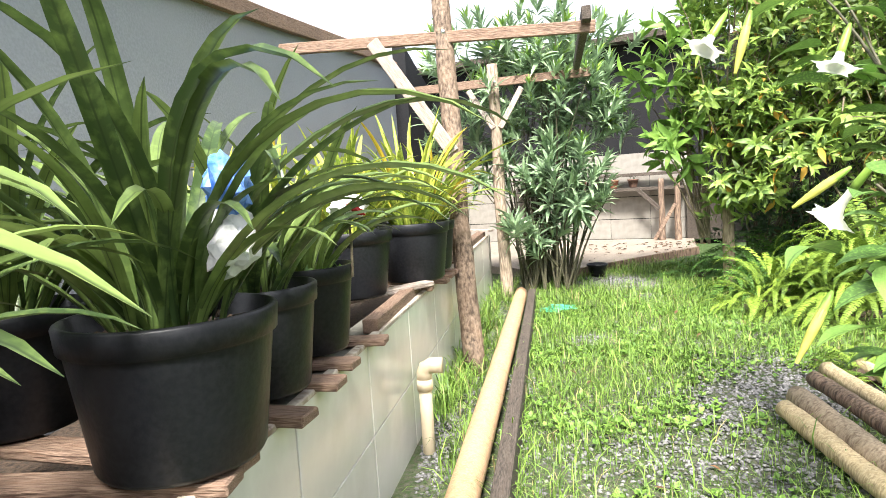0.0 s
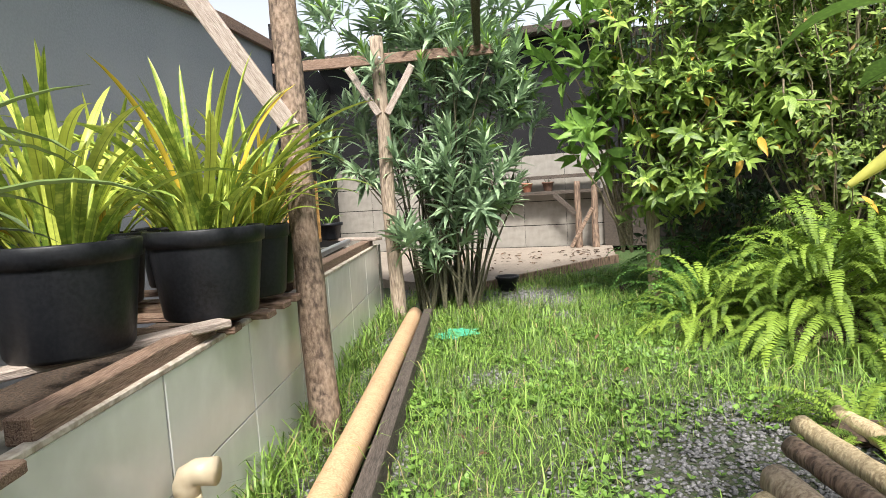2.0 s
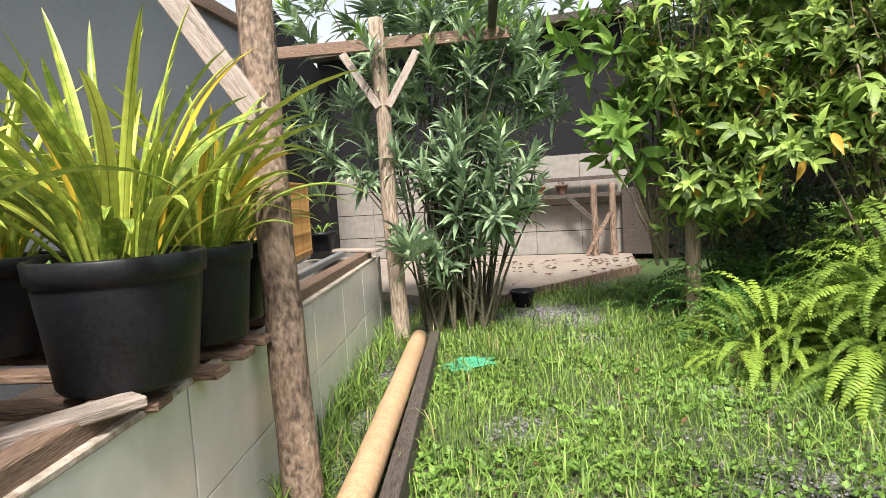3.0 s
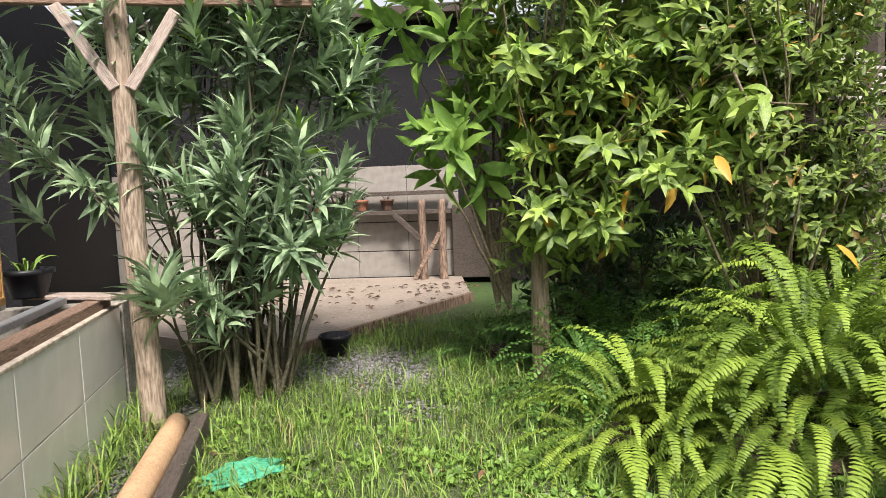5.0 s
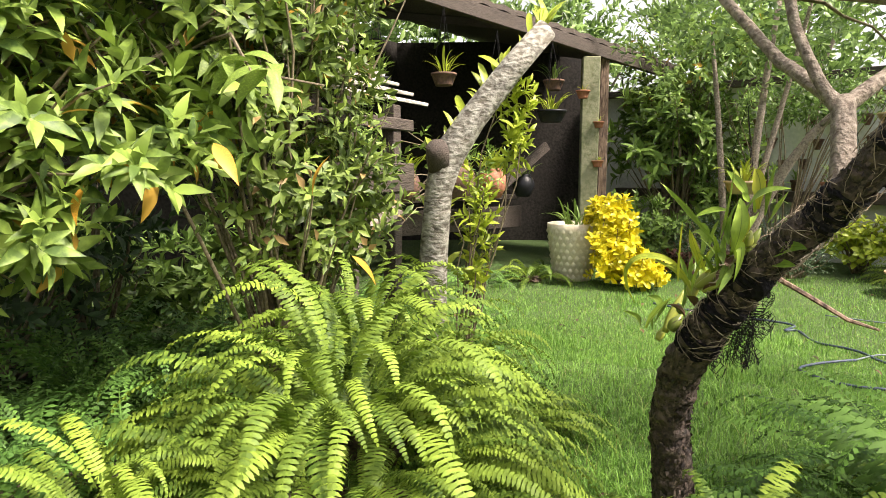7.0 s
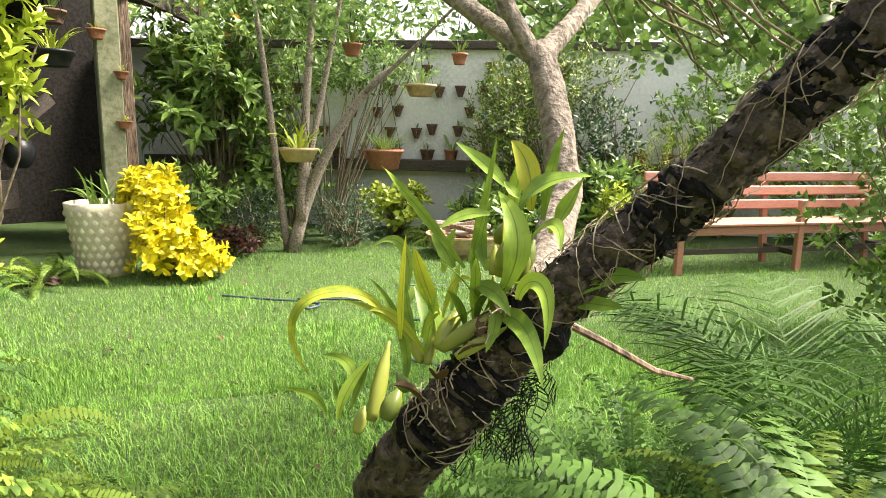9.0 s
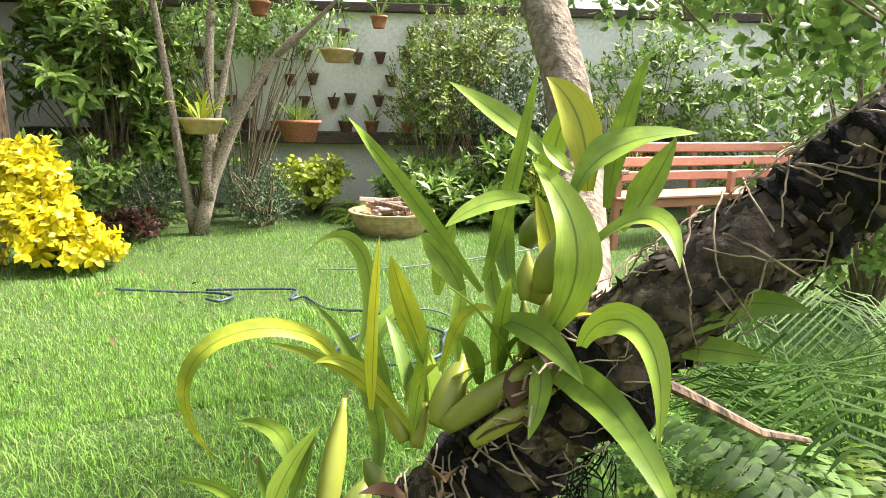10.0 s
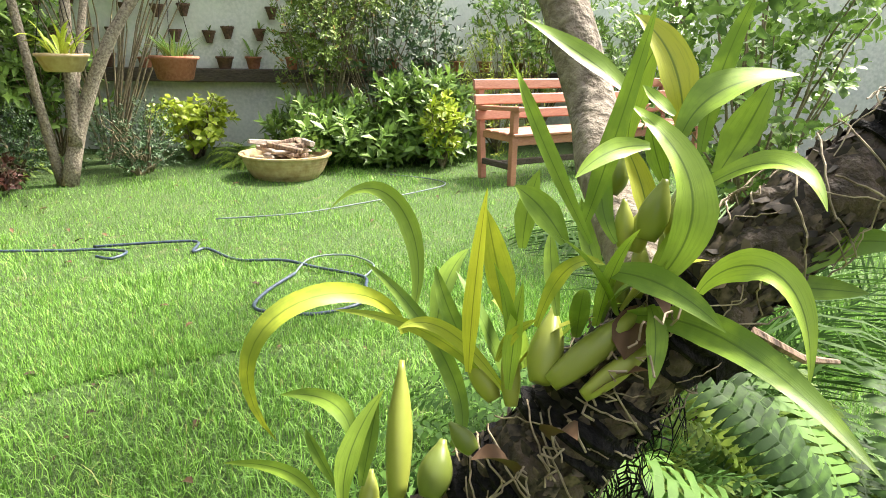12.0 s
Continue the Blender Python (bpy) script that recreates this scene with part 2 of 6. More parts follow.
L_ORCHID_Y = leafy("yellowing_orchid_leaf", (0.50, 0.52, 0.05), (0.24, 0.34, 0.04), rough=0.45, island=False, through_light=0.16, patch=30, rib="strip", spec=0.3)
BULB = leafy("pseudobulb", (0.25, 0.28, 0.05), (0.15, 0.20, 0.04), rough=0.35, island=False, through_light=0.0, patch=14)
L_CROTON = leafy("gold_leaf", (0.72, 0.62, 0.03), (0.55, 0.50, 0.025), rough=0.35)
L_LIME = leafy("lime_leaf", (0.42, 0.50, 0.05), (0.24, 0.34, 0.035), rough=0.4)
L_HEDGE = leafy("border_leaf", (0.240, 0.380, 0.080), (0.065, 0.130, 0.030), rough=0.45)
L_BOX = leafy("clipped_bush_leaf", (0.060, 0.115, 0.045), (0.028, 0.058, 0.025), rough=0.5)
L_MAROON = leafy("maroon_leaf", (0.12, 0.04, 0.03), (0.05, 0.03, 0.02), rough=0.4)
L_CANOPY = leafy("canopy_leaf", (0.260, 0.400, 0.110), (0.065, 0.130, 0.040), rough=0.35, through_light=0.3)
L_GRASS = leafy("grass_blade", (0.240, 0.440, 0.080), (0.095, 0.235, 0.038), (0.34, 0.36, 0.12), rough=0.5, through_light=0.25, odd=0.03)
L_WILD = leafy("wild_grass", (0.240, 0.370, 0.070), (0.070, 0.145, 0.028), (0.38, 0.32, 0.15), rough=0.5, odd=0.04)
L_WEED = leafy("weed_leaf", (0.205, 0.345, 0.062), (0.095, 0.205, 0.036), rough=0.5)
L_DRY = leafy("fallen_leaf", (0.13, 0.07, 0.035), (0.05, 0.03, 0.02), rough=0.8, through_light=0.0)
L_PALM = leafy("palm_leaflet", (0.075, 0.155, 0.032), (0.030, 0.075, 0.018), rough=0.6, spec=0.2)
L_FERN_BROAD = leafy("broad_fern", (0.110, 0.215, 0.042), (0.030, 0.072, 0.020), rough=0.6, island=False, spec=0.25)
PETAL = leafy("white_petal", (0.80, 0.80, 0.72), (0.72, 0.72, 0.62), rough=0.5, through_light=0.4)
PETAL_BUD = leafy("bud_petal", (0.66, 0.62, 0.16), (0.50, 0.52, 0.10), rough=0.5, through_light=0.4)
BLUE_BAG = surface("blue_plastic", (0.05, 0.19, 0.62), (0.03, 0.12, 0.48), (0.2, 0.36, 0.75), 0.35)
WHITE_CLOTH = surface("white_cloth", (0.72, 0.72, 0.72), (0.58, 0.58, 0.6), None, 0.8)
RED_CLOTH = surface("red_cloth", (0.55, 0.03, 0.04), (0.4, 0.02, 0.03), None, 0.8)
GREEN_NET = surface("green_net", (0.05, 0.36, 0.20), (0.03, 0.25, 0.14), (0.10, 0.46, 0.28), 0.6)


# ---- mesh tools ----
def mesh_np(name, v, f):
    """Mesh from arrays; all faces have the same number of corners."""
    me = bpy.data.meshes.new(name)
    v, f = np.asarray(v, np.float32), np.asarray(f, np.int32)
    me.vertices.add(len(v))
    me.vertices.foreach_set("co", v.ravel())
    me.loops.add(f.size)
    me.loops.foreach_set("vertex_index", f.ravel())
    me.polygons.add(len(f))
    me.polygons.foreach_set("loop_start", np.arange(0, f.size, f.shape[1], dtype=np.int32))
    me.update(calc_edges=True)
    return me


def thing(name, at, label, category, group="", turn=0, kind=""):
    ob = new(name)
    ob.matrix_world = pose(*at, 0, 0, turn)
    return tagged(ob, label, category, group, kind)


def part(name, shape, material, parent=None, label="", smooth=False, m=None):
    """One mesh object. shape: (verts, faces), a bmesh or a mesh; m: its pose under the parent."""
    if isinstance(shape, bpy.types.Mesh):
        me = shape
    elif isinstance(shape, bmesh.types.BMesh):
        me = bpy.data.meshes.new(name)
        shape.to_mesh(me)
        shape.free()
    elif isinstance(shape[1], np.ndarray):
        me = mesh_np(name, *shape)
    else:
        me = bpy.data.meshes.new(name)
        me.from_pydata([tuple(p) for p in shape[0]], [], shape[1])
    if not me.materials:
        me.materials.append(material)
    if smooth:
        me.polygons.foreach_set("use_smooth", [True] * len(me.polygons))
    ob = new(name, me)
    if parent:
        ob.parent = parent
    if m is not None:
        ob.matrix_basis = m
    return tagged(ob, label) if label else ob


def box(w, d, h, bevel=0.0, wobble=0.0):
    """A box on z = 0, centred in x and y, with softened edges."""
    bm = bmesh.new()
    bmesh.ops.create_cube(bm, size=1)
    for v in bm.verts:
        v.co = Vector((v.co.x * w, v.co.y * d, (v.co.z + 0.5) * h))
        v.co += Vector([random.uniform(-wobble, wobble) for _ in range(3)])
    if bevel:
        bmesh.ops.bevel(bm, geom=bm.edges[:], offset=bevel, segments=1, affect="EDGES")
    return bm


def beam(a, b, w, h, bevel=0.004, roll=0):
    """A sawn timber from a to b: the box and its pose."""
    a, b = Vector(a), Vector(b)
    d = b - a
    bm = box(d.length, w, h, bevel, 0.0015)
    bmesh.ops.translate(bm, vec=(0, 0, -h / 2), verts=bm.verts)
    m = Matrix.Translation((a + b) / 2) @ d.to_track_quat("X", "Z").to_matrix().to_4x4() @ pose(0, 0, 0, roll)
    return bm, m


def tube(points, radii, sides=10, bumps=0.0, seed=0, caps=True, freq=9.0):
    """A round member along points with a radius at each, uneven by bumps (a share of the radius)."""
    p = np.array(points, float)
    r = np.full(len(p), radii, float) if np.isscalar(radii) else np.array(radii, float)
    t = np.gradient(p, axis=0)
    t /= np.linalg.norm(t, axis=1)[:, None]
    ref = np.array((0.0, 0, 1)) if abs(t[0][2]) < 0.9 else np.array((1.0, 0, 0))
    verts, faces = [], []
    x = np.cross(t[0], ref)
    for i in range(len(p)):
        x = x - t[i] * (x @ t[i])
        x /= np.linalg.norm(x)
        y = np.cross(t[i], x)
        for k in range(sides):
            a = 2 * math.pi * k / sides
            q = x * math.cos(a) + y * math.sin(a)
            s = 1 + (bumps * noise.noise(Vector(p[i] * freq + q * 1.3) + Vector((seed, 0, 0))) if bumps else 0)
            verts.append(p[i] + q * r[i] * s)
    for i in range(len(p) - 1):
        for k in range(sides):
            k2 = (k + 1) % sides
            faces.append((i * sides + k, i * sides + k2, (i + 1) * sides + k2, (i + 1) * sides + k))
    if caps:
        faces += [tuple(range(sides))[::-1], tuple(range((len(p) - 1) * sides, len(p) * sides))]
    return verts, faces


def bend_line(a, b, n, sway=0.0, seed=0, sag=0.0):
    a, b = np.array(a, float), np.array(b, float)
    out = []
    for i in range(n):
        u = i / (n - 1)
        w = noise.noise_vector(Vector((seed * 7.3, u * 2.2, 1.7))) * sway * math.sin(math.pi * min(1, u * 1.2))
        out.append(a + (b - a) * u + np.array(w) - np.array((0, 0, sag * 4 * u * (1 - u))))
    return out


def lathe(profile, sides=28):
    """A turned body from (radius, height) pairs."""
    v, f = [], []
    for r, z in profile:
        for k in range(sides):
            a = 2 * math.pi * k / sides
            v.append((r * math.cos(a), r * math.sin(a), z))
    for i in range(len(profile) - 1):
        for k in range(sides):
            k2 = (k + 1) % sides
            f.append((i * sides + k, i * sides + k2, (i + 1) * sides + k2, (i + 1) * sides + k))
    f.append(tuple(range(sides))[::-1])
    return v, f


def blade(length, width, n=7, rise=60, droop=70, fold=0.25, shape="strap", twist=0.0):
    """A leaf from the origin along +y: it leaves at rise degrees, bends down by droop, is folded along its midrib."""
    v, f = [], []
    y = z = 0.0
    a = radians(rise)
    for i in range(n + 1):
        u = i / n
        if shape == "strap":
            w = min(1, 0.45 + 2.2 * u) * (1 - u ** 5) ** 0.8
        elif shape == "orchid":
            w = min(1, 0.42 + 1.9 * u) * (1 - u ** 3.2) ** 0.9
        elif shape == "oval":
            w = math.sin(math.pi * min(1, u * 0.96 + 0.02)) ** 0.8
        else:
            w = math.sin(math.pi * u ** 0.72) ** 1.1
        w = max(w, 0.02 if i in (0, n) else 0.05) * width / 2
        nx, nz = -math.sin(a), math.cos(a)
        tw = radians(twist) * min(1, u * 4)
        for k in (-1, 0, 1):
            sx = k * w * math.cos(tw) + (fold * w * math.sin(tw) if k else 0)
            up = (fold * w * math.cos(tw) if k else 0) - k * w * math.sin(tw)
            v.append((sx, y + nx * up, z + nz * up))
        if i < n:
            b = i * 3
            f += [(b, b + 1, b + 4, b + 3), (b + 1, b + 2, b + 5, b + 4)]
            y, z = y + math.cos(a) * length / n, z + math.sin(a) * length / n
            a -= radians(droop) / n * (0.5 + u)
    return np.array(v), np.array(f)


def frames(d, up=None, spin=None):
    """Rotations whose y lies along each row of d and whose z leans to up."""
    d = d / np.linalg.norm(d, axis=1)[:, None]
    up = np.tile((0.0, 0, 1), (len(d), 1)) if up is None else up
    x = np.cross(d, up)
    bad = np.linalg.norm(x, axis=1) < 1e-3
    x[bad] = (1, 0, 0)
    x /= np.linalg.norm(x, axis=1)[:, None]
    z = np.cross(x, d)
    if spin is not None:
        c, s = np.cos(spin)[:, None], np.sin(spin)[:, None]
        x, z = x * c + z * s, z * c - x * s
    return np.stack((x, d, z), axis=2)


def scatter(template, pos, rot, scale):
    """The template at every place: arrays for one mesh."""
    v, f = template
    out = np.einsum("nij,kj->nki", rot, v) * np.asarray(scale)[:, None, None] + pos[:, None, :]
    faces = f[None] + (np.arange(len(pos)) * len(v))[:, None, None]
    return out.reshape(-1, 3), faces.reshape(-1, f.shape[1])


def join_np(*shapes):
    v, f, k = [], [], 0
    for a, b in shapes:
        v.append(a), f.append(b + k)
        k += len(a)
    return np.concatenate(v), np.concatenate(f)


rng = np.random.default_rng(11)


def yaw_rot(n, tilt=0.0, r=rng):
    a, e = r.uniform(0, 2 * math.pi, n), r.uniform(-tilt, tilt, n)
    d = np.stack((np.cos(a) * np.cos(e), np.sin(a) * np.cos(e), np.sin(e)), 1)
    return frames(d)


def wallpt(s, off=0.0, z=0.0):
    """A point by the planter: s metres along it, off metres behind its face."""
    return Vector((-0.53 + 0.125 * (s - 2.5) - off * 0.992, s + off * 0.125, z))


WALL_TURN = -math.degrees(math.atan(0.125))


# ---- the large structure ----
def slab(name, a, b, thick, h, mat, z=0.0, label=""):
    """An upright wall from a to b (its face on the right of the way), thick to its left."""
    a, b = Vector((*a, z)), Vector((*b, z))
    d = b - a
    ob = part(name, box(d.length, thick, h), mat)
    side = Vector((-d.y, d.x, 0)).normalized() * thick / 2
    ob.matrix_world = Matrix.Translation((a + b) / 2 + side) @ pose(0, 0, 0, 0, 0, math.degrees(math.atan2(d.y, d.x)))
    return tagged(ob, label, "wall", kind="structure")


# ground: one sheet with slight unevenness near the walk, to the horizon
gx = np.concatenate((np.array((-900, -60, -12)), np.linspace(-4, 12, 65), np.array((20, 60, 900))))
gy = np.concatenate((np.array((-900, -60, -12)), np.linspace(-6, 12, 73), np.array((20, 60, 900))))


def ground_z(x, y):
    return 0.012 * noise.noise(Vector((x * 1.7, y * 1.7, 0))) + 0.008 * noise.noise(Vector((x * 5, y * 5, 3)))


gv = [(x, y, ground_z(x, y) if -4 < x < 12 and -6 < y < 12 else -0.02) for y in gy for x in gx]
nx_ = len(gx)
gf = [(j * nx_ + i, j * nx_ + i + 1, (j + 1) * nx_ + i + 1, (j + 1) * nx_ + i) for j in range(len(gy) - 1) for i in range(nx_ - 1)]
ground = tagged(part("ground", (gv, gf), GROUND, smooth=True), "lawn and weedy earth with worn patches", "ground", kind="structure")

# grey boundary wall behind the planter, its top falling away along the garden
GREY_OFF = 1.15
WALL_TOPS = ((-3.0, 2.02), (1.0, 2.04), (3.0, 2.22), (5.3, 2.46), (6.6, 2.54))
wv, wf = [], []
for s, zt in WALL_TOPS:
    for off in (GREY_OFF, GREY_OFF + 0.15):
        wv += [wallpt(s, off, -0.05), wallpt(s, off, zt)]
for i in range(len(WALL_TOPS) - 1):
    b = i * 4
    wf += [(b, b + 4, b + 5, b + 1), (b + 1, b + 5, b + 7, b + 3), (b + 2, b + 3, b + 7, b + 6)]
wf += [(0, 1, 3, 2), (12, 14, 15, 13)]
tagged(part("wall_west", (wv, wf), WALL_GREY), "grey rendered boundary wall with a falling top", "wall", kind="structure")
for i in range(len(WALL_TOPS) - 1):
    (s0, z0), (s1, z1) = WALL_TOPS[i], WALL_TOPS[i + 1]
    bm, m = beam(wallpt(s0, GREY_OFF - 0.03, z0 - 0.02), wallpt(s1, GREY_OFF - 0.03, z1 - 0.02), 0.05, 0.10)
    ob = tagged(part("trim", bm, WOOD_RED, m=m), "weathered brown board along the wall top", "trim", kind="structure")

c = wallpt(6.6, GREY_OFF)
# dark panel, begun early so its colour also covers the grey wall's shaded end
slab("wall_corner", (-1.05, 10.65), (c.x, c.y), 0.15, 2.75, WALL_DARK, label="dark corner wall, shade of the grey wall in its colour")
# rear wall: pale tiles below, black above
RA, RB = Vector((-1.05, 10.6, 0)), Vector((3.3, 8.6, 0))
slab("wall_rear", RB[:2], RA[:2], -0.15, 3.06, WALL_DARK, label="black painted rear wall with pale tiles below")
# shed walls coloured as dark as the shaded interior
slab("wall_far_rear", (9.5, 7.4), (3.3, 8.6), -0.15, 3.0, SHED_WALL, label="rear wall of the open shed, its shade put into the colour")
slab("wall_shed_back", (10.75, 4.5), (9.45, 7.45), -0.15, 3.0, SHED_WALL, label="back wall of the open shed, its shade put into the colour")
# platform slab
pc = [(0.53, 5.87), (2.56, 7.45), (2.95, 8.68), (-0.6, 10.3), (-0.35, 7.0)]
pv = [(x, y, z) for z in (-0.02, 0.09) for x, y in pc]
k = len(pc)
pf = [tuple(range(k))[::-1], tuple(range(k, 2 * k))] + [(i, (i + 1) % k, k + (i + 1) % k, k + i) for i in range(k)]
tagged(part("platform", (pv, pf), SLAB), "beige cast slab strewn with dry leaves", "platform", kind="structure")

# planter: wall core
core = part("planter_wall", box(9.0, 0.13, 0.575), GROUT)
core.matrix_world = Matrix.Translation(wallpt(0.7, 0.075)) @ pose(0, 0, 0, 0, 0, 90 + WALL_TURN)
tagged(core, "low planter wall faced with off-white glazed tiles", "planter wall", kind="structure")
soil = part("planter_soil", box(9.0, 1.0, 0.30, 0, 0), SOIL)
soil.matrix_world = Matrix.Translation(wallpt(0.7, 0.145 + 0.5)) @ pose(0, 0, 0, 0, 0, 90 + WALL_TURN)
tagged(soil, "dark soil in the raised planter", "soil", kind="structure")
slab("planter_end", wallpt(5.2, 0.0)[:2], wallpt(5.2, 1.15)[:2], -0.12, 0.575, CONCRETE, label="rough concrete end of the planter")

# far boundary wall behind the lawn
FA, FB = Vector((10.6, 4.6, 0)), Vector((7.6, -4.0, 0))
slab("wall_east", FB[:2], FA[:2], -0.15, 2.12, WHITEWALL, label="pale garden wall hung with small pots")
slab("wall_south", (-3, -4.5), (7.6, -4.5), -0.15, 2.2, WHITEWALL, label="plain pale garden wall")

# capping on the rear wall
rr = (RB - RA).normalized()
rf_ob = part("wall_capping", box(4.9, 0.45, 0.10, 0.006), WOOD_DARK)
mid = (RA + RB) / 2 + Vector((rr.y, -rr.x, 0)) * 0.12
rf_ob.matrix_world = Matrix.Translation((mid.x, mid.y, 3.06)) @ pose(0, 0, 0, 5, 0, math.degrees(math.atan2(rr.y, rr.x)))
tagged(rf_ob, "dark capping boards on the rear wall", "capping", kind="structure")
bm, m = beam((0.50, 5.835, 0.045), (2.58, 7.455, 0.045), 0.035, 0.10)
tagged(part("slab_edge", bm, LOG_BROWN, m=m), "dark brown edge board along the slab", "edge board", kind="structure")


# ---- pergola and things along the planter ----
def post(name, a, b, r, mat, label, seed=1, sway=0.03):
    pts = bend_line(a, b, 16, sway, seed)
    ob = part(name, tube(pts, np.linspace(r * 1.12, r * 0.9, 16), 14, 0.14, seed), mat, smooth=True)
    return tagged(ob, label, "post")


post("wooden_post", (-0.38, 2.59, -0.05), (-0.475, 2.88, 2.6), 0.055, POST, "round eucalyptus post of the pergola", 1)
post("wooden_post", (-0.06, 4.90, -0.05), (-0.09, 4.86, 2.12), 0.052, POST_GREY, "weathered round post with a forked brace", 2, 0.02)


def timber(name, a, b, w, h, mat, label, roll=0):
    bm, m = beam(a, b, w, h, 0.004, roll)
    ob = part(name, bm, mat, m=m)
    return tagged(ob, label, "timber")


t1 = timber("crossbeam", (-1.45, 2.98, 1.95), (0.37, 2.62, 1.87), 0.035, 0.065, WOOD_RED, "thin weathered crossbeam bolted to the post")
t2 = timber("crossbeam", (-0.86, 4.96, 1.945), (0.76, 4.80, 1.985), 0.035, 0.075, WOOD_RED, "weathered crossbeam bolted on the forked post")
timber("brace", (-0.86, 2.78, 1.91), (-0.435, 2.68, 1.25), 0.030, 0.075, WOOD_GREY, "greyed diagonal brace nailed to the post")
for sx in (-1, 1):
    timber("brace", (-0.075 + sx * 0.235, 4.83, 1.90), (-0.075 + sx * 0.03, 4.83, 1.56), 0.03, 0.05, WOOD_GREY, "short forked brace under the crossbeam")
timber("crossbeam", (0.30, 2.5, 1.915), (0.66, 4.92, 2.055), 0.05, 0.07, WOOD_DARK, "dark crossbeam running between the two frames")
for p, d in (((-0.45, 2.64, 1.905), 0.012), ((-0.075, 4.795, 1.955), 0.012)):
    ob = part("bolt", lathe([(d, 0), (d, 0.006), (d * 0.5, 0.012), (0.001, 0.013)], 10), METAL)
    ob.matrix_world = pose(*p, 90, 0, 0)
    tagged(ob, "dull steel bolt head in the crossbeam", "bolt")

ylog = [(-0.275 + 0.133 * (y - 2.24), y, 0.085) for y in np.linspace(0.2, 4.70, 22)]
tagged(part("log", tube(ylog, 0.055, 20, 0.06, 3), LOG_YELLOW, smooth=True), "smooth yellow treated log lying on the ground", "log")
timber("plank", (-0.46, 0.2, 0.06), (0.115, 4.72, 0.06), 0.06, 0.12, WOOD_DARK, "dark red-brown plank laid against the log").location.x += 0.04

# PVC pipe with an elbow
pvc = thing("drain_pipe", (-0.585, 1.545, -0.055), "cream plastic pipe with an elbow, standing in gravel", "pipe", turn=WALL_TURN)
part("pipe", tube([(0, 0, -0.05), (0, 0, 0.2), (0, 0, 0.335)], 0.026, 16), PVC, pvc, smooth=True)
part("collar", tube([(0, 0, 0.315), (0, 0, 0.36)], 0.032, 16), PVC, pvc, smooth=True)
part("elbow", tube([(0, 0, 0.35), (0, 0, 0.385), (0.008, 0, 0.405), (0.028, 0, 0.415), (0.075, 0, 0.415)], [0.031, 0.031, 0.031, 0.031, 0.033], 16), PVC, pvc, smooth=True)

# boards lying across and along the planter rim
rnd = random.Random(5)
for s in (-0.62, -0.42, -0.18, 0.02, 0.20, 0.42, 0.60, 0.78, 0.98, 2.02, 2.30, 2.48, 2.62, 2.95):
    tw = rnd.uniform(-0.06, 0.06)
    timber("board", wallpt(s - tw, -0.055 + rnd.uniform(-0.02, 0.03), 0.592), wallpt(s + tw, 0.95, 0.600), 0.075, 0.024, WOOD_RED, "short weathered board across the planter rim")
timber("board", wallpt(1.18, 0.03, 0.605), wallpt(2.05, 0.05, 0.605), 0.055, 0.05, WOOD_RED, "weathered timber along the planter rim")
timber("board", wallpt(1.12, 0.62, 0.615), wallpt(1.95, -0.03, 0.632), 0.07, 0.022, WOOD_GREY, "greyed board laid slantwise under the pots")
timber("board", wallpt(2.85, 0.06, 0.607), wallpt(5.1, 0.06, 0.607), 0.075, 0.055, WOOD_RED, "weathered timber along the planter rim")
timber("board", wallpt(4.95, -0.05, 0.645), wallpt(5.12, 0.35, 0.650), 0.10, 0.022, WOOD_GREY, "greyed board end on the planter corner")
timber("metal_rail", wallpt(3.0, 0.17, 0.63), wallpt(5.0, 0.20, 0.635), 0.045, 0.035, METAL, "dull aluminium rail lying on the planter")
timber("metal_rail", wallpt(3.1, 0.30, 0.63), wallpt(4.95, 0.42, 0.635), 0.03, 0.03, METAL, "dull aluminium rail lying on the planter")

# bird cage
cage = thing("bird_cage", wallpt(4.52, 0.52, 0.655), "empty cane bird cage with a slatted front", "bird cage", turn=WALL_TURN + 4)
CW, CD, CH = 0.34, 0.62, 0.42
part("base", box(CW + 0.02, CD + 0.02, 0.035, 0.003), CANE_WOOD, cage)
for x in (-CW / 2, CW / 2):
    for y in (-CD / 2, CD / 2):
        part("corner_post", box(0.016, 0.016, CH, 0.002), CANE_WOOD, cage, m=pose(x, y, 0.03))
for z in (0.14, 0.27, CH + 0.02):
    for x in (-CW / 2, CW / 2):
        part("rail", box(0.012, CD, 0.012), CANE_WOOD, cage, m=pose(x, 0, z))
    for y in (-CD / 2, CD / 2):
        part("rail", box(CW, 0.012, 0.012), CANE_WOOD, cage, m=pose(0, y, z))
stick = mesh_np("stick", *(lambda t: (np.array(t[0]), np.array(t[1])))(tube([(0, 0, 0.03), (0, 0, CH + 0.02)], 0.0026, 4, caps=False)))
for i in range(30):
    for x in (-CW / 2, CW / 2):
        part("bar", stick, CANE_WOOD, cage, m=pose(x, -CD / 2 + CD * (i + 0.5) / 30, 0))
for i in range(16):
    for y in (-CD / 2, CD / 2):
        part("bar", stick, CANE_WOOD, cage, m=pose(-CW / 2 + CW * (i + 0.5) / 16, y, 0))
for i in range(14):
    part("roof_bar", box(CW, 0.005, 0.005), CANE_WOOD, cage, m=pose(0, -CD / 2 + CD * (i + 0.5) / 14, CH + 0.03))


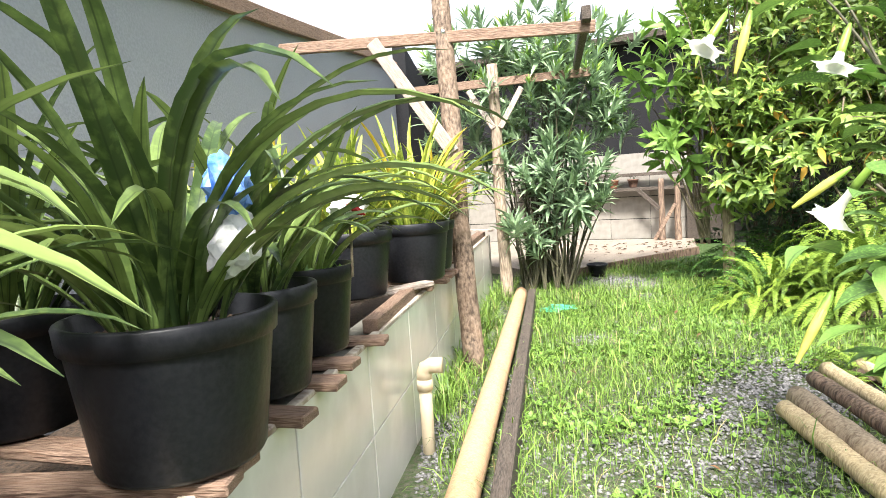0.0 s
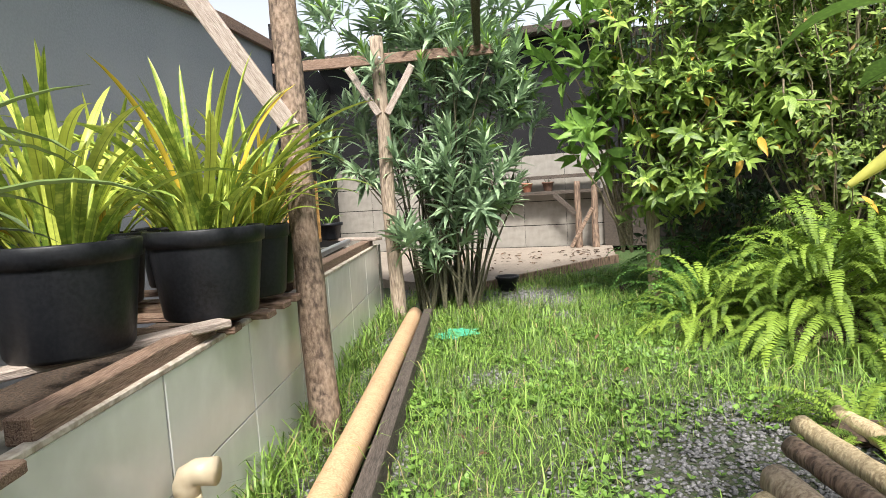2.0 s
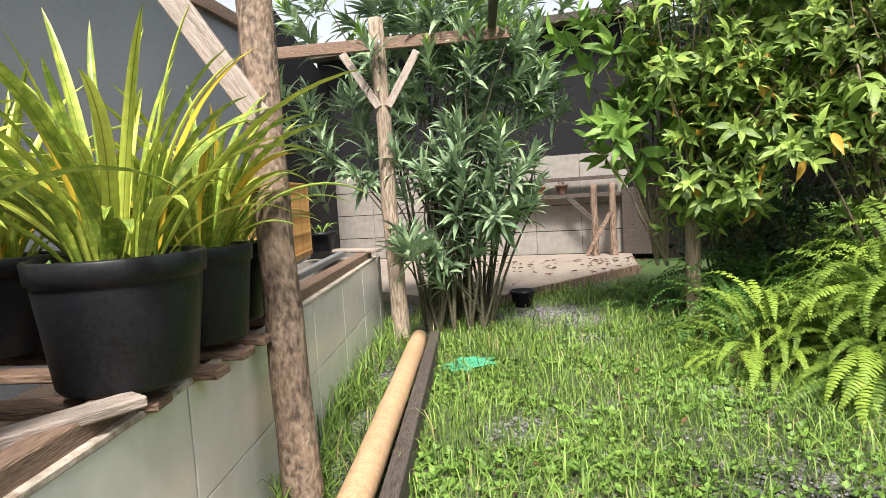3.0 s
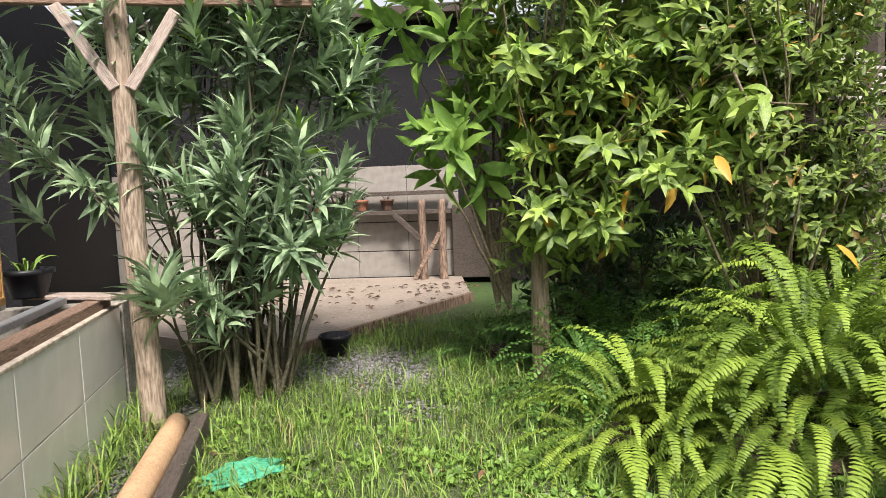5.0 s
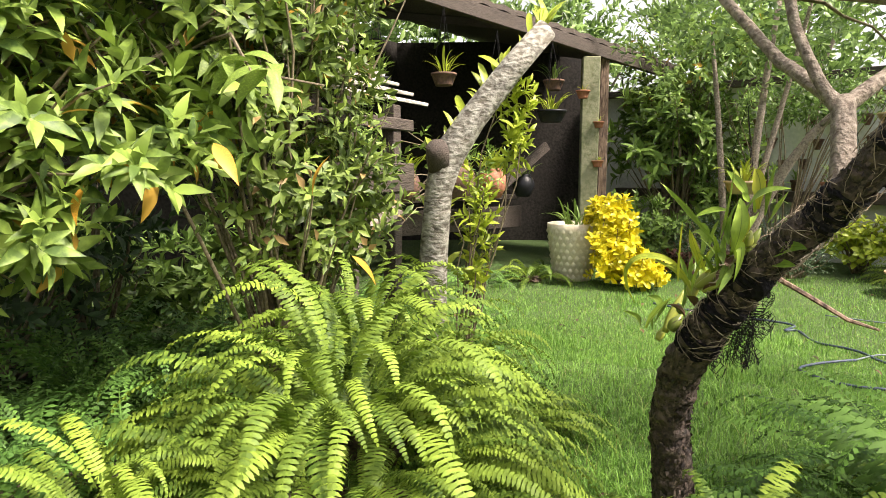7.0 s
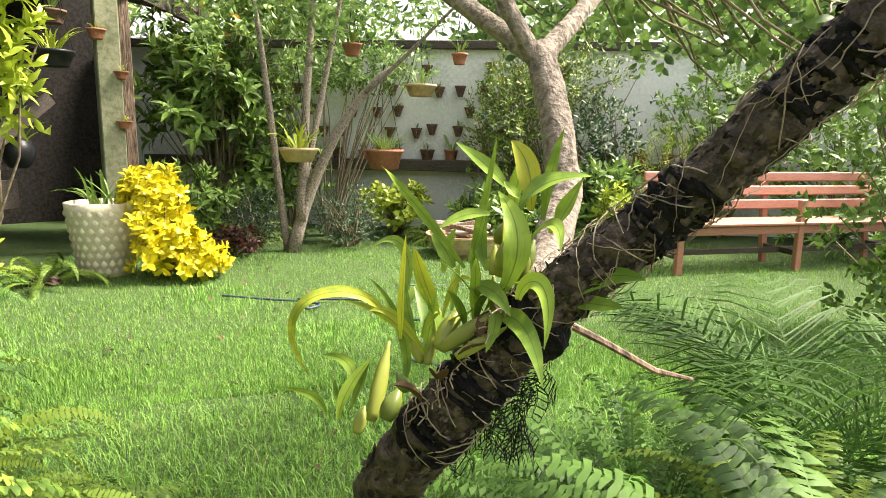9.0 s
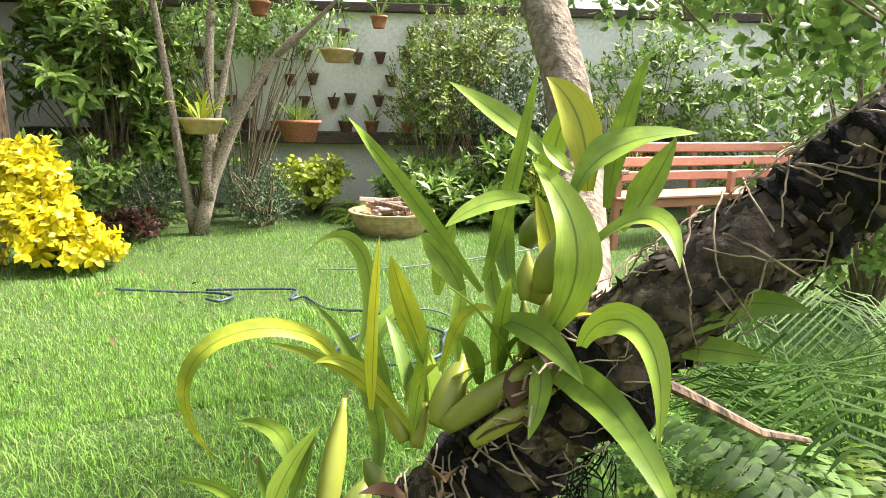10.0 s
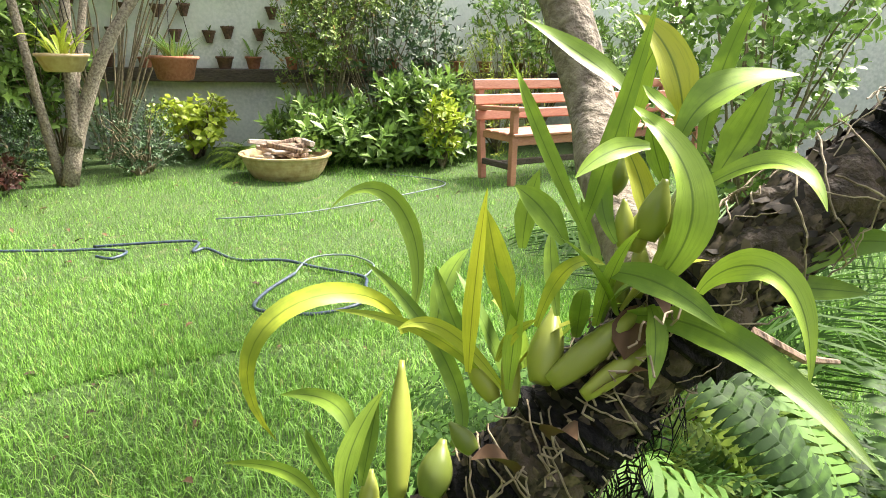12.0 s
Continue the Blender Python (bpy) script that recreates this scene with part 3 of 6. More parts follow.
# ---- potted orchids ----
def pot_profile(r, h):
    return [(r * 0.76, 0), (r * 0.80, 0.01), (r * 0.95, h * 0.80), (r * 0.955, h * 0.82), (r * 1.0, h * 0.83), (r * 1.02, h * 0.985), (r * 1.0, h), (r * 0.95, h), (r * 0.93, h * 0.85), (r * 0.05, h * 0.84)]


STRAPS = [mesh_np("strap", *blade(1.0, 0.052, 12, rise, droop, 0.5)) for rise, droop in ((84, 55), (78, 95), (70, 120), (62, 60), (86, 25), (55, 100), (80, 145))]
STRAPS_Y = [me.copy() for me in STRAPS]
pebble_t = (np.array([(1, 0, 0), (0, 1, 0), (-1, 0, 0), (0, -1, 0), (0, 0, 0.6), (0, 0, -0.6)], float),
            np.array([(0, 1, 4), (1, 2, 4), (2, 3, 4), (3, 0, 4), (1, 0, 5), (2, 1, 5), (3, 2, 5), (0, 3, 5)]))


MOSS = blade(1.0, 0.6, 2, 40, 60, 0.3, "oval")


def orchid_pot(at, r, h, leaves, length, sunny, label, seed, lean=None):
    q = random.Random(seed)
    ob = thing("potted_orchid", at, label, "potted plant", "orchid pots on the planter", turn=q.uniform(0, 360))
    part("pot", lathe(pot_profile(r, h), 32), POT_BLACK, ob, "black plastic pot, dusty", smooth=True)
    n = 60
    a, d = np.array([q.uniform(0, 6.28) for _ in range(n)]), np.array([math.sqrt(q.random()) * r * 0.88 for _ in range(n)])
    pos = np.stack((d * np.cos(a), d * np.sin(a), np.full(n, h * 0.86)), 1)
    sc = np.array([q.uniform(0.008, 0.022) for _ in range(n)])
    part("bark_chips", scatter(pebble_t, pos, yaw_rot(n, 0.5, np.random.default_rng(seed)), sc), SOIL, ob)
    if sunny or seed % 3 == 1:
        part("ground_cover", scatter(MOSS, pos * np.array((1, 1, 1)) + np.array((0, 0, 0.012)), yaw_rot(n, 0.6, np.random.default_rng(seed + 1)), sc * 1.9), L_WEED, ob)["kind"] = "stuff"
    for i in range(int(leaves * (1.6 if sunny else 1.15))):
        k = q.choice((0, 1, 1, 2, 2, 3, 5, 5, 2, 3, 5) if not sunny else (0, 0, 4, 1, 3, 1, 2, 5))
        ang = q.uniform(0, 360)
        ln = length * (1.0 if sunny else 0.9) * q.uniform(0.5, 1.1)
        rr = r * 0.5 * math.sqrt(q.random())
        w = q.uniform(0.8, 1.2) * (0.56 if not sunny else 0.50) / max(ln, 0.3)
        m = pose(-rr * math.sin(radians(ang)), rr * math.cos(radians(ang)), h * 0.82, 0, q.uniform(-14, 14), ang + q.uniform(-25, 25)) @ Matrix.Diagonal((ln * w, ln, ln, 1))
        part("leaf", (STRAPS_Y if sunny else STRAPS)[k], L_POTSUNLIT if sunny else L_POTORCHID, ob, smooth=True, m=m)
    return ob


Z0 = 0.614
BIG = "large strap-leaved orchid in a black plastic pot"
SUN = "yellow-green strap-leaved orchid in a black pot, coloured as sunlit"
for i, (s, off, r, h, n, ln) in enumerate(((-0.46, 0.16, 0.185, 0.25, 40, 0.66), (0.13, 0.07, 0.178, 0.26, 52, 0.84), (0.50, 0.10, 0.145, 0.245, 38, 0.70), (0.86, 0.12, 0.142, 0.245, 32, 0.60),
                                           (-0.20, 0.58, 0.17, 0.25, 30, 0.72), (0.28, 0.55, 0.17, 0.25, 34, 0.76), (0.72, 0.52, 0.16, 0.25, 28, 0.66))):
    orchid_pot(wallpt(s, off, Z0), r, h, n, ln, False, BIG, 40 + i)
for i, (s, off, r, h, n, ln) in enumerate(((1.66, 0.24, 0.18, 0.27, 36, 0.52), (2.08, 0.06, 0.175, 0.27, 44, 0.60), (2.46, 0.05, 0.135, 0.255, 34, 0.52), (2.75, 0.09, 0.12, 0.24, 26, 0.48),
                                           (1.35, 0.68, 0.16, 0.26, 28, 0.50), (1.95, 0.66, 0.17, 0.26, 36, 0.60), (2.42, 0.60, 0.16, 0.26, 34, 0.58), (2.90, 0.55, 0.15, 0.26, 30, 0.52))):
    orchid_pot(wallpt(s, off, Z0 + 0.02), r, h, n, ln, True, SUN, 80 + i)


def crumple(r, seed, squash=(1, 1, 1)):
    bm = bmesh.new()
    bmesh.ops.create_icosphere(bm, subdivisions=3, radius=r)
    for v in bm.verts:
        q = v.co.normalized()
        v.co = Vector([a * b for a, b in zip(v.co * (1 + 0.45 * noise.noise(q * 2.2 + Vector((seed, 0, 0))) + 0.2 * noise.noise(q * 6 + Vector((0, seed, 0)))), squash)])
    return bm


cloth = thing("cloth_flower", (-0.71, 0.86, 1.02), "white crumpled cloth flower with red streaks", "ornament")
part("cloth", crumple(0.045, 3, (1.2, 1, 0.8)), WHITE_CLOTH, cloth)
for i in range(4):
    part("streak", crumple(0.011, 9 + i, (1.9, 0.8, 0.8)), RED_CLOTH, cloth, m=pose(0.035 * math.cos(i), -0.035 + 0.01 * i, 0.012 * (i - 1), 0, 30, i * 40))
part("stem", tube([(0, 0, -0.20), (0.004, 0, -0.1), (0, 0, -0.02)], 0.004, 6), TWIG, cloth)
bag = thing("plastic_bag", (-0.76, 0.10, 1.03), "blue and white plastic bag among the orchids", "bag")
part("blue_part", crumple(0.045, 21, (0.8, 0.9, 1.2)), BLUE_BAG, bag, m=pose(0, 0, 0.05))
part("white_part", crumple(0.05, 25, (1.0, 0.9, 1.1)), WHITE_CLOTH, bag, m=pose(-0.01, 0, -0.04))


# ---- plants between the planter and the lawn ----
def ellipsoid_points(c, r, n, g, shell=0.55):
    d = g.normal(size=(n, 3))
    d /= np.linalg.norm(d, axis=1)[:, None]
    k = g.uniform(shell ** 3, 1, n) ** (1 / 3)
    wob = np.array([1 + 0.5 * noise.noise(Vector(q) * 2.3 + Vector(c)) for q in d])
    return np.array(c) + d * np.array(r) * (k * wob)[:, None], d


def shoot_leaves(p, d, g, per, length, leaf, size, spread=(35, 75), tip=0.0):
    """Leaves in a spiral along a shoot that ends at each p with direction d."""
    n = len(p)
    d = d / np.linalg.norm(d, axis=1)[:, None]
    f = frames(d)
    pos, dirs, ups, sc = [], [], [], []
    for j in range(per):
        u = (j + 0.5) / per
        a = j * 2.4 + g.uniform(0, 0.8, n)
        e = np.radians(spread[0] + (spread[1] - spread[0]) * (1 - u) + g.uniform(-12, 12, n))
        o = f[:, :, 0] * np.cos(a)[:, None] + f[:, :, 2] * np.sin(a)[:, None]
        pos.append(p - d * (length * (1 - u)))
        dirs.append(d * np.cos(e)[:, None] + o * np.sin(e)[:, None])
        ups.append(d + np.array((0, 0, 0.6)))
        sc.append(size * g.uniform(0.7, 1.15, n) * (1 - 0.35 * u))
    return scatter(leaf, np.concatenate(pos), frames(np.concatenate(dirs), np.concatenate(ups)), np.concatenate(sc))


def branches(base, tips, g, r0, sway, count, sides=6):
    out_v, out_f, k = [], [], 0
    for i in range(min(count, len(tips))):
        t = tips[i]
        b = np.array(base[i % len(base)])
        mid = b + (t - b) * 0.5 + np.array((0, 0, 0.12 * np.linalg.norm(t - b)))
        pts = [b * (1 - u) ** 2 + mid * 2 * u * (1 - u) + t * u * u + g.normal(size=3) * sway * u for u in np.linspace(0, 1, 7)]
        v, f = tube(pts, np.linspace(r0, 0.003, 7), sides, caps=False)
        out_v += v
        out_f += [tuple(x + k for x in q) for q in f]
        k += len(v)
    return np.array(out_v), np.array(out_f)


def bush(name, at, label, category, seed, bases, blobs, per, length, leaf, size, leafmat, woodmat, r0=0.012, spread=(35, 75), up=0.5, young=None, wood=24, shell=0.5, group=""):
    """A shrub: stems from bases, shoots over the blobs, each with its spiral of leaves."""
    g = np.random.default_rng(seed)
    ob = thing(name, at, label, category, group)
    o = np.array(at)
    ps, ds = [], []
    for c, r, n in blobs:
        p, d = ellipsoid_points(np.array(c) - o, r, n, g, shell)
        ps.append(p), ds.append(d + np.array((0, 0, up)) + g.normal(size=(n, 3)) * 0.25)
    p, d = np.concatenate(ps), np.concatenate(ds)
    keep = p[:, 2] + o[2] > 0.06
    p, d = p[keep], d[keep]
    order = g.permutation(len(p))
    b = [np.array(q) - o for q in bases]
    part("stem_wood", branches(b, p[order], g, r0, 0.02, wood), woodmat, ob, smooth=True)
    part("foliage", shoot_leaves(p, d, g, per, length, leaf, size, spread), leafmat, ob)["kind"] = "stuff"
    if young:
        top = p[:, 2] + 0.3 * g.normal(size=len(p)) > np.quantile(p[:, 2], 0.55)
        dd = d[top] / np.linalg.norm(d[top], axis=1)[:, None]
        part("young_growth", shoot_leaves(p[top] + dd * length * 0.25, d[top], g, 5, length * 0.3, leaf, size * young[1], (12, 45)), young[0], ob)["kind"] = "stuff"
    return ob


LANCE = blade(1.0, 0.185, 4, 10, 45, 0.35, "lance")
OVAL = blade(1.0, 0.31, 4, 12, 55, 0.3, "lance")
ROUND = blade(1.0, 0.62, 3, 10, 40, 0.25, "oval")
OVAL_FAR = blade(1.0, 0.40, 2, 12, 55, 0.3, "oval")
SMALL = blade(1.0, 0.45, 2, 15, 30, 0.3, "oval")

bush("oleander_shrub", (0.33, 5.30, 0), "tall blue-green oleander with canes and narrow leaves", "shrub", 3,
     [(0.36 + 0.23 * math.cos(a), 5.26 + 0.16 * math.sin(a), 0) for a in np.linspace(0, 6.0, 13)],
     [((0.45, 5.05, 1.15), (0.52, 0.40, 0.38), 48), ((0.47, 5.10, 1.75), (0.74, 0.45, 0.55), 76), ((-0.30, 5.35, 1.50), (0.55, 0.35, 0.55), 34), ((0.25, 5.2, 2.35), (0.95, 0.4, 0.38), 62),
      ((0.02, 4.72, 0.74), (0.10, 0.08, 0.08), 5), ((0.98, 5.1, 1.80), (0.24, 0.2, 0.5), 16), ((0.60, 4.95, 0.92), (0.30, 0.25, 0.20), 16), ((0.36, 5.02, 0.62), (0.26, 0.16, 0.20), 11)],
     19, 0.17, LANCE, 0.235, L_OLEANDER, CANE, 0.013, (20, 78), 1.0, (L_YOUNG, 0.72), 60, 0.35)
bush("flowering_shrub", (1.93, 4.82, 0), "dense green shrub with a few yellowed leaves", "shrub", 8,
     [(1.93 + 0.03 * i, 4.82, 0.85) for i in (-1, 0, 1)],
     [((2.00, 4.58, 0.98), (0.42, 0.38, 0.40), 62), ((2.10, 4.50, 1.45), (0.55, 0.45, 0.40), 90), ((1.85, 4.60, 1.85), (0.55, 0.42, 0.45), 60), ((2.45, 4.45, 2.0), (0.62, 0.48, 0.50), 90), ((2.1, 4.5, 2.5), (0.8, 0.5, 0.45), 80), ((2.70, 4.20, 1.55), (0.40, 0.36, 0.55), 60), ((2.35, 4.25, 1.25), (0.35, 0.3, 0.35), 34)],
     11, 0.17, OVAL, 0.155, L_SHRUB, TWIG, 0.012, (35, 95), 0.35, (L_YOUNG, 0.5), 70, 0.25)
post("stake", (1.93, 4.83, -0.04), (1.92, 4.82, 1.0), 0.048, POST_LOW, "short round stake under the shrub", 7, 0.01)
bush("broadleaf_shrub", (1.72, 4.95, 0), "soft broad-leaved bush beside the stake", "shrub", 12, [(1.8, 4.95, 0.4), (1.75, 5.0, 0.4)],
     [((1.52, 4.85, 1.42), (0.36, 0.35, 0.34), 26), ((1.45, 4.9, 1.85), (0.42, 0.35, 0.40), 24), ((1.7, 4.9, 2.35), (0.4, 0.35, 0.3), 16)], 7, 0.14, OVAL, 0.25, L_WEED, TWIG, 0.012, (45, 85), 0.3, None, 16)
bush("small_leaved_shrub", (3.0, 4.25, 0), "twiggy shrub of small leaves with dry tips", "shrub", 15, [(2.95 + 0.06 * i, 4.25, 0) for i in range(4)],
     [((2.95, 4.15, 1.15), (0.50, 0.40, 0.60), 240), ((2.95, 4.2, 1.85), (0.70, 0.45, 0.60), 330), ((3.15, 4.0, 1.0), (0.3, 0.3, 0.4), 70), ((2.6, 4.1, 2.35), (0.8, 0.4, 0.4), 150)], 11, 0.13, OVAL_FAR, 0.085, L_SMALL, TWIG, 0.010, (40, 95), 0.2, None, 70)
bush("backing_shrub", (2.5, 5.6, 0), "dark shrub behind the ferns", "shrub", 16, [(2.5, 5.6, 0), (2.9, 5.4, 0)],
     [((2.6, 5.3, 0.9), (0.7, 0.4, 0.7), 150), ((2.7, 5.4, 1.9), (0.9, 0.4, 0.6), 160)], 8, 0.13, OVAL, 0.12, L_BOX, TWIG, 0.012, (40, 80), 0.3, None, 30)


for k, (x, y) in enumerate(((3.15, 5.75), (3.9, 5.55), (4.7, 5.5))):
    bush("backing_shrub", (x, y, 0), "dark leafy shrub in the shade before the shed", "shrub", 160 + k, [(x, y, 0), (x + 0.1, y, 0)],
         [((x, y, 0.42), (0.55, 0.35, 0.45), 120)], 8, 0.13, OVAL_FAR, 0.15, L_HEDGE, TWIG, 0.012, (40, 85), 0.3, None, 20)


def frond(length, pairs=24, rise=60, droop=90, width=0.15, sweep=0.16, gap=0.86, simple=False):
    """A fern frond: a thin rachis with pinnae in pairs; all faces have four corners."""
    v, f = [], []
    y = z = 0.0
    a = radians(rise)
    st = length / pairs
    for i in range(pairs + 1):
        u = i / pairs
        w = width * length * (math.sin(math.pi * min(1, 0.12 + u * 0.86)) ** 0.7) * (0.6 + 0.4 * min(1, u * 5))
        ty, tz = math.cos(a), math.sin(a)
        ny, nz = -tz, ty
        if i > 1:
            for sx in (-1, 1):
                hw = st * gap * 0.5
                lift = 0.16 * w * math.sin(i * 2.1 + sx)
                row = []
                for k, half, up in ((0.0, 0.75, 0.0), (0.62, 0.95, lift), (1.0, 0.22, lift - 0.22 * w)):
                    y0, z0 = y + ty * w * sweep * k + ny * up, z + tz * w * sweep * k + nz * up
                    row += [(sx * w * k, y0 - ty * hw * half, z0 - tz * hw * half), (sx * w * k, y0 + ty * hw * half, z0 + tz * hw * half)]
                b = len(v)
                if simple:
                    v += [row[0], row[2], row[4], row[3]]
                    f.append((b, b + 1, b + 2, b + 3))
                else:
                    v += row
                    f += [(b, b + 2, b + 3, b + 1), (b + 2, b + 4, b + 5, b + 3)]
        if i < pairs:
            b = len(v)
            t = 0.004 * length * (1.2 - u)
            y2, z2 = y + ty * st, z + tz * st
            v += [(-t, y, z), (t, y, z), (t, y2, z2), (-t, y2, z2)]
            f.append((b, b + 1, b + 2, b + 3))
            y, z = y2, z2
            a -= radians(droop) / pairs * (0.4 + 1.2 * u)
    return np.array(v), np.array(f)


BENDS = ((74, 150, 0.056), (62, 140, 0.060), (48, 130, 0.058), (36, 118, 0.058), (22, 100, 0.062), (8, 84, 0.060))
FRONDS = [mesh_np("frond", *frond(1.0, 38, *k)) for k in BENDS]
FRONDS_DEEP = [mesh_np("frond", *frond(1.0, 28, *k, simple=True)) for k in BENDS]
FRONDS_BROAD = [mesh_np("frond", *frond(1.0, 38, r, d, 0.078, 0.20, 0.94)) for r, d in ((62, 95), (46, 80), (30, 65))]


def fern(at, n, length, radius, label, seed, deep=False, rise_z=0.0, cone=(0, 360), broad=False):
    """A mound of fronds: upright in the middle, leaning out and hanging towards the rim."""
    q = random.Random(seed)
    ob = thing("fern", at, label, "fern", "ferns")
    part("crown", crumple(0.07, seed, (1 + radius * 4, 1 + radius * 4, 0.6)), SOIL, ob, m=pose(0, 0, 0.02))
    for i in range(n):
        ang = q.uniform(*cone)
        u = math.sqrt(q.random())
        rr = radius * 0.75 * u
        z = rise_z * (1 - u ** 1.6) * q.uniform(0.55, 1) + 0.02
        k = min(5, max(0, int(u * 5.2 + q.uniform(-0.8, 0.8))))
        ln = length * q.uniform(0.6, 1.08)
        wide = ln * q.uniform(0.85, 1.15)
        kinds = FRONDS_BROAD if broad else FRONDS_DEEP if deep else FRONDS
        m = pose(-rr * math.sin(radians(ang)), rr * math.cos(radians(ang)), z, q.uniform(-8, 8), q.uniform(-22, 22), ang + q.uniform(-32, 32)) @ Matrix.Diagonal((wide, ln, ln, 1))
        part("frond", kinds[k % len(kinds)], L_FERN_BROAD if broad else L_FERN_SHADED if deep else L_FERN, ob, m=m)
    return ob


fern((2.33, 3.50, 0), 298, 0.58, 0.60, "large bright green sword fern spilling over the grass", 1, rise_z=0.58)
fern((2.85, 3.75, 0), 230, 0.58, 0.55, "bright green sword fern below the shrub", 2, rise_z=0.62)
fern((1.84, 3.86, 0), 110, 0.48, 0.36, "bright sword fern at the edge of the grass", 11, rise_z=0.28)
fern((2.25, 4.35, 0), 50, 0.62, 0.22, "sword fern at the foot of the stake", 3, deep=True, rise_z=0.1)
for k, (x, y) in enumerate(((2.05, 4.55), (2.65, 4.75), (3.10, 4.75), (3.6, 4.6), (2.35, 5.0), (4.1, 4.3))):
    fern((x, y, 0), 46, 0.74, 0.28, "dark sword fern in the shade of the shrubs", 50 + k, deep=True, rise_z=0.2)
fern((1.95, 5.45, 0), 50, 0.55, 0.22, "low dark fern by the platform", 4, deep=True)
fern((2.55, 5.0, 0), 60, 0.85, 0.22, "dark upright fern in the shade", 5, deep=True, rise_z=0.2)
fern((3.40, 3.62, 0), 70, 0.52, 0.24, "sword fern round the lichen-covered trunk", 6, rise_z=0.35)
fern((3.15, 3.30, 0), 60, 0.50, 0.2, "sword fern beside the lawn", 7)
fern((2.62, 1.66, 0.02), 120, 0.62, 0.34, "lush sword fern under the leaning tree", 8, rise_z=0.15)
fern((1.75, 1.55, 0), 46, 0.52, 0.2, "sword fern beside the log pile", 9)
fern((1.55, 2.15, 0), 40, 0.42, 0.15, "young sword fern at the grass edge", 10)
fern((2.36, 2.40, 0), 50, 0.52, 0.18, "pale sword fern standing in the long grass", 12, rise_z=0.22)
fern((2.50, 2.62, 0), 36, 0.42, 0.16, "low sword fern at the foot of the leaning tree", 17, rise_z=0.08)
fern((2.12, 2.02, 0), 40, 0.50, 0.14, "pale sword fern leaning over the path", 13)
fern((3.25, 1.35, 0), 50, 0.62, 0.22, "dark sword fern in the border", 14, deep=True)

# drooping large leaves hanging out of the shrub, some turned yellow
droop = thing("drooping_branch", (2.55, 4.15, 1.5), "drooping branch with long leaves turning yellow", "branch")
part("twig", tube([(0, 0, 0.05), (-0.12, -0.2, 0.03), (-0.25, -0.4, -0.12), (-0.1, -0.55, -0.15)], [0.008, 0.007, 0.005, 0.003], 6), TWIG, droop)
HANG = [mesh_np("leaf", *blade(1.0, 0.30, 8, r, d, 0.25, "lance")) for r, d in ((-20, 70), (-45, 40), (10, 100))]
HANG_Y = HANG[1].copy()
q = random.Random(12)
for i in range(16):
    u = i / 15
    m = pose(-0.32 * u + 0.06 * q.random(), -0.52 * u, 0.03 - 0.16 * u, 0, q.uniform(-30, 30), q.uniform(0, 360)) @ Matrix.Diagonal((0.17, 0.17, 0.17, 1))
    part("leaf", HANG[i % 3], L_SHRUB, droop, m=m)
YELLOWED = leafy("yellowed_leaf", (0.62, 0.36, 0.04), (0.50, 0.20, 0.04), rough=0.5, patch=40)
for x, y, z, a in ((-0.40, -0.39, -0.33, 150), (-0.12, -0.58, -0.36, 60), (0.22, -0.42, -0.72, 200), (-0.05, -0.05, -0.2, 20), (-0.45, 0.1, -0.45, 100), (0.1, 0.0, 0.2, 300)):
    part("yellow_leaf", HANG_Y, YELLOWED, droop, "leaf turned yellow and brown", m=pose(x, y, z, 0, 20, a) @ Matrix.Diagonal((0.15, 0.15, 0.15, 1)))


# ---- lawn side ----
# leaning lichen-covered trunk with epiphytes
tree = thing("lichen_tree", (3.55, 3.80, 0), "lichen-covered leaning tree with small epiphytes", "tree")
o = Vector((3.55, 3.80, 0))


def rel(pts):
    return [tuple(Vector(p) - o) for p in pts]


part("trunk", tube(rel([(3.55, 3.80, -0.05), (3.53, 3.79, 0.3), (3.50, 3.76, 0.7), (3.46, 3.72, 1.0), (3.47, 3.68, 1.15), (3.53, 3.58, 1.32), (3.63, 3.43, 1.55), (3.72, 3.30, 1.73)]), [0.078, 0.070, 0.066, 0.066, 0.070, 0.062, 0.056, 0.054], 16, 0.22, 4), BARK, tree, smooth=True)
part("stub", tube(rel([(3.46, 3.71, 1.10), (3.40, 3.69, 1.17), (3.37, 3.68, 1.20)]), [0.06, 0.052, 0.045], 12, 0.15, 5), WOOD_DARK, tree, "dark sawn branch stub", smooth=True)
EPI = mesh_np("epiphyte_leaf", *blade(1.0, 0.22, 5, 55, 50, 0.3, "strap"))
q = random.Random(3)
for i in range(150):
    u = q.random()
    base = Vector((3.47, 3.70, 1.12)).lerp(Vector((3.74, 3.28, 1.76)), u) if i % 3 else Vector((3.56, 3.76, 0.45)).lerp(Vector((3.50, 3.72, 1.15)), u)
    side = q.choice((-1, 1, 1))
    ln = q.uniform(0.07, 0.17)
    m = Matrix.Translation(base - o + Vector((0.055 * side * 0.8, 0.02, 0.02))) @ pose(0, 0, 0, q.uniform(-10, 30), q.uniform(-30, 30), q.uniform(200, 340)) @ Matrix.Diagonal((ln, ln, ln, 1))
    part("epiphyte_leaf", EPI, L_LIME, tree, m=m)

# slatted rack
rack = thing("slatted_rack", (3.62, 4.15, 0), "old grey slatted plant rack on dark posts", "plant rack")
for i in range(7):
    part("slat", box(1.25, 0.055, 0.02, 0.003), SLAT_PALE, rack, m=pose(-0.10, 0.0 + i * 0.095, 1.46 + i * 0.062, 12))
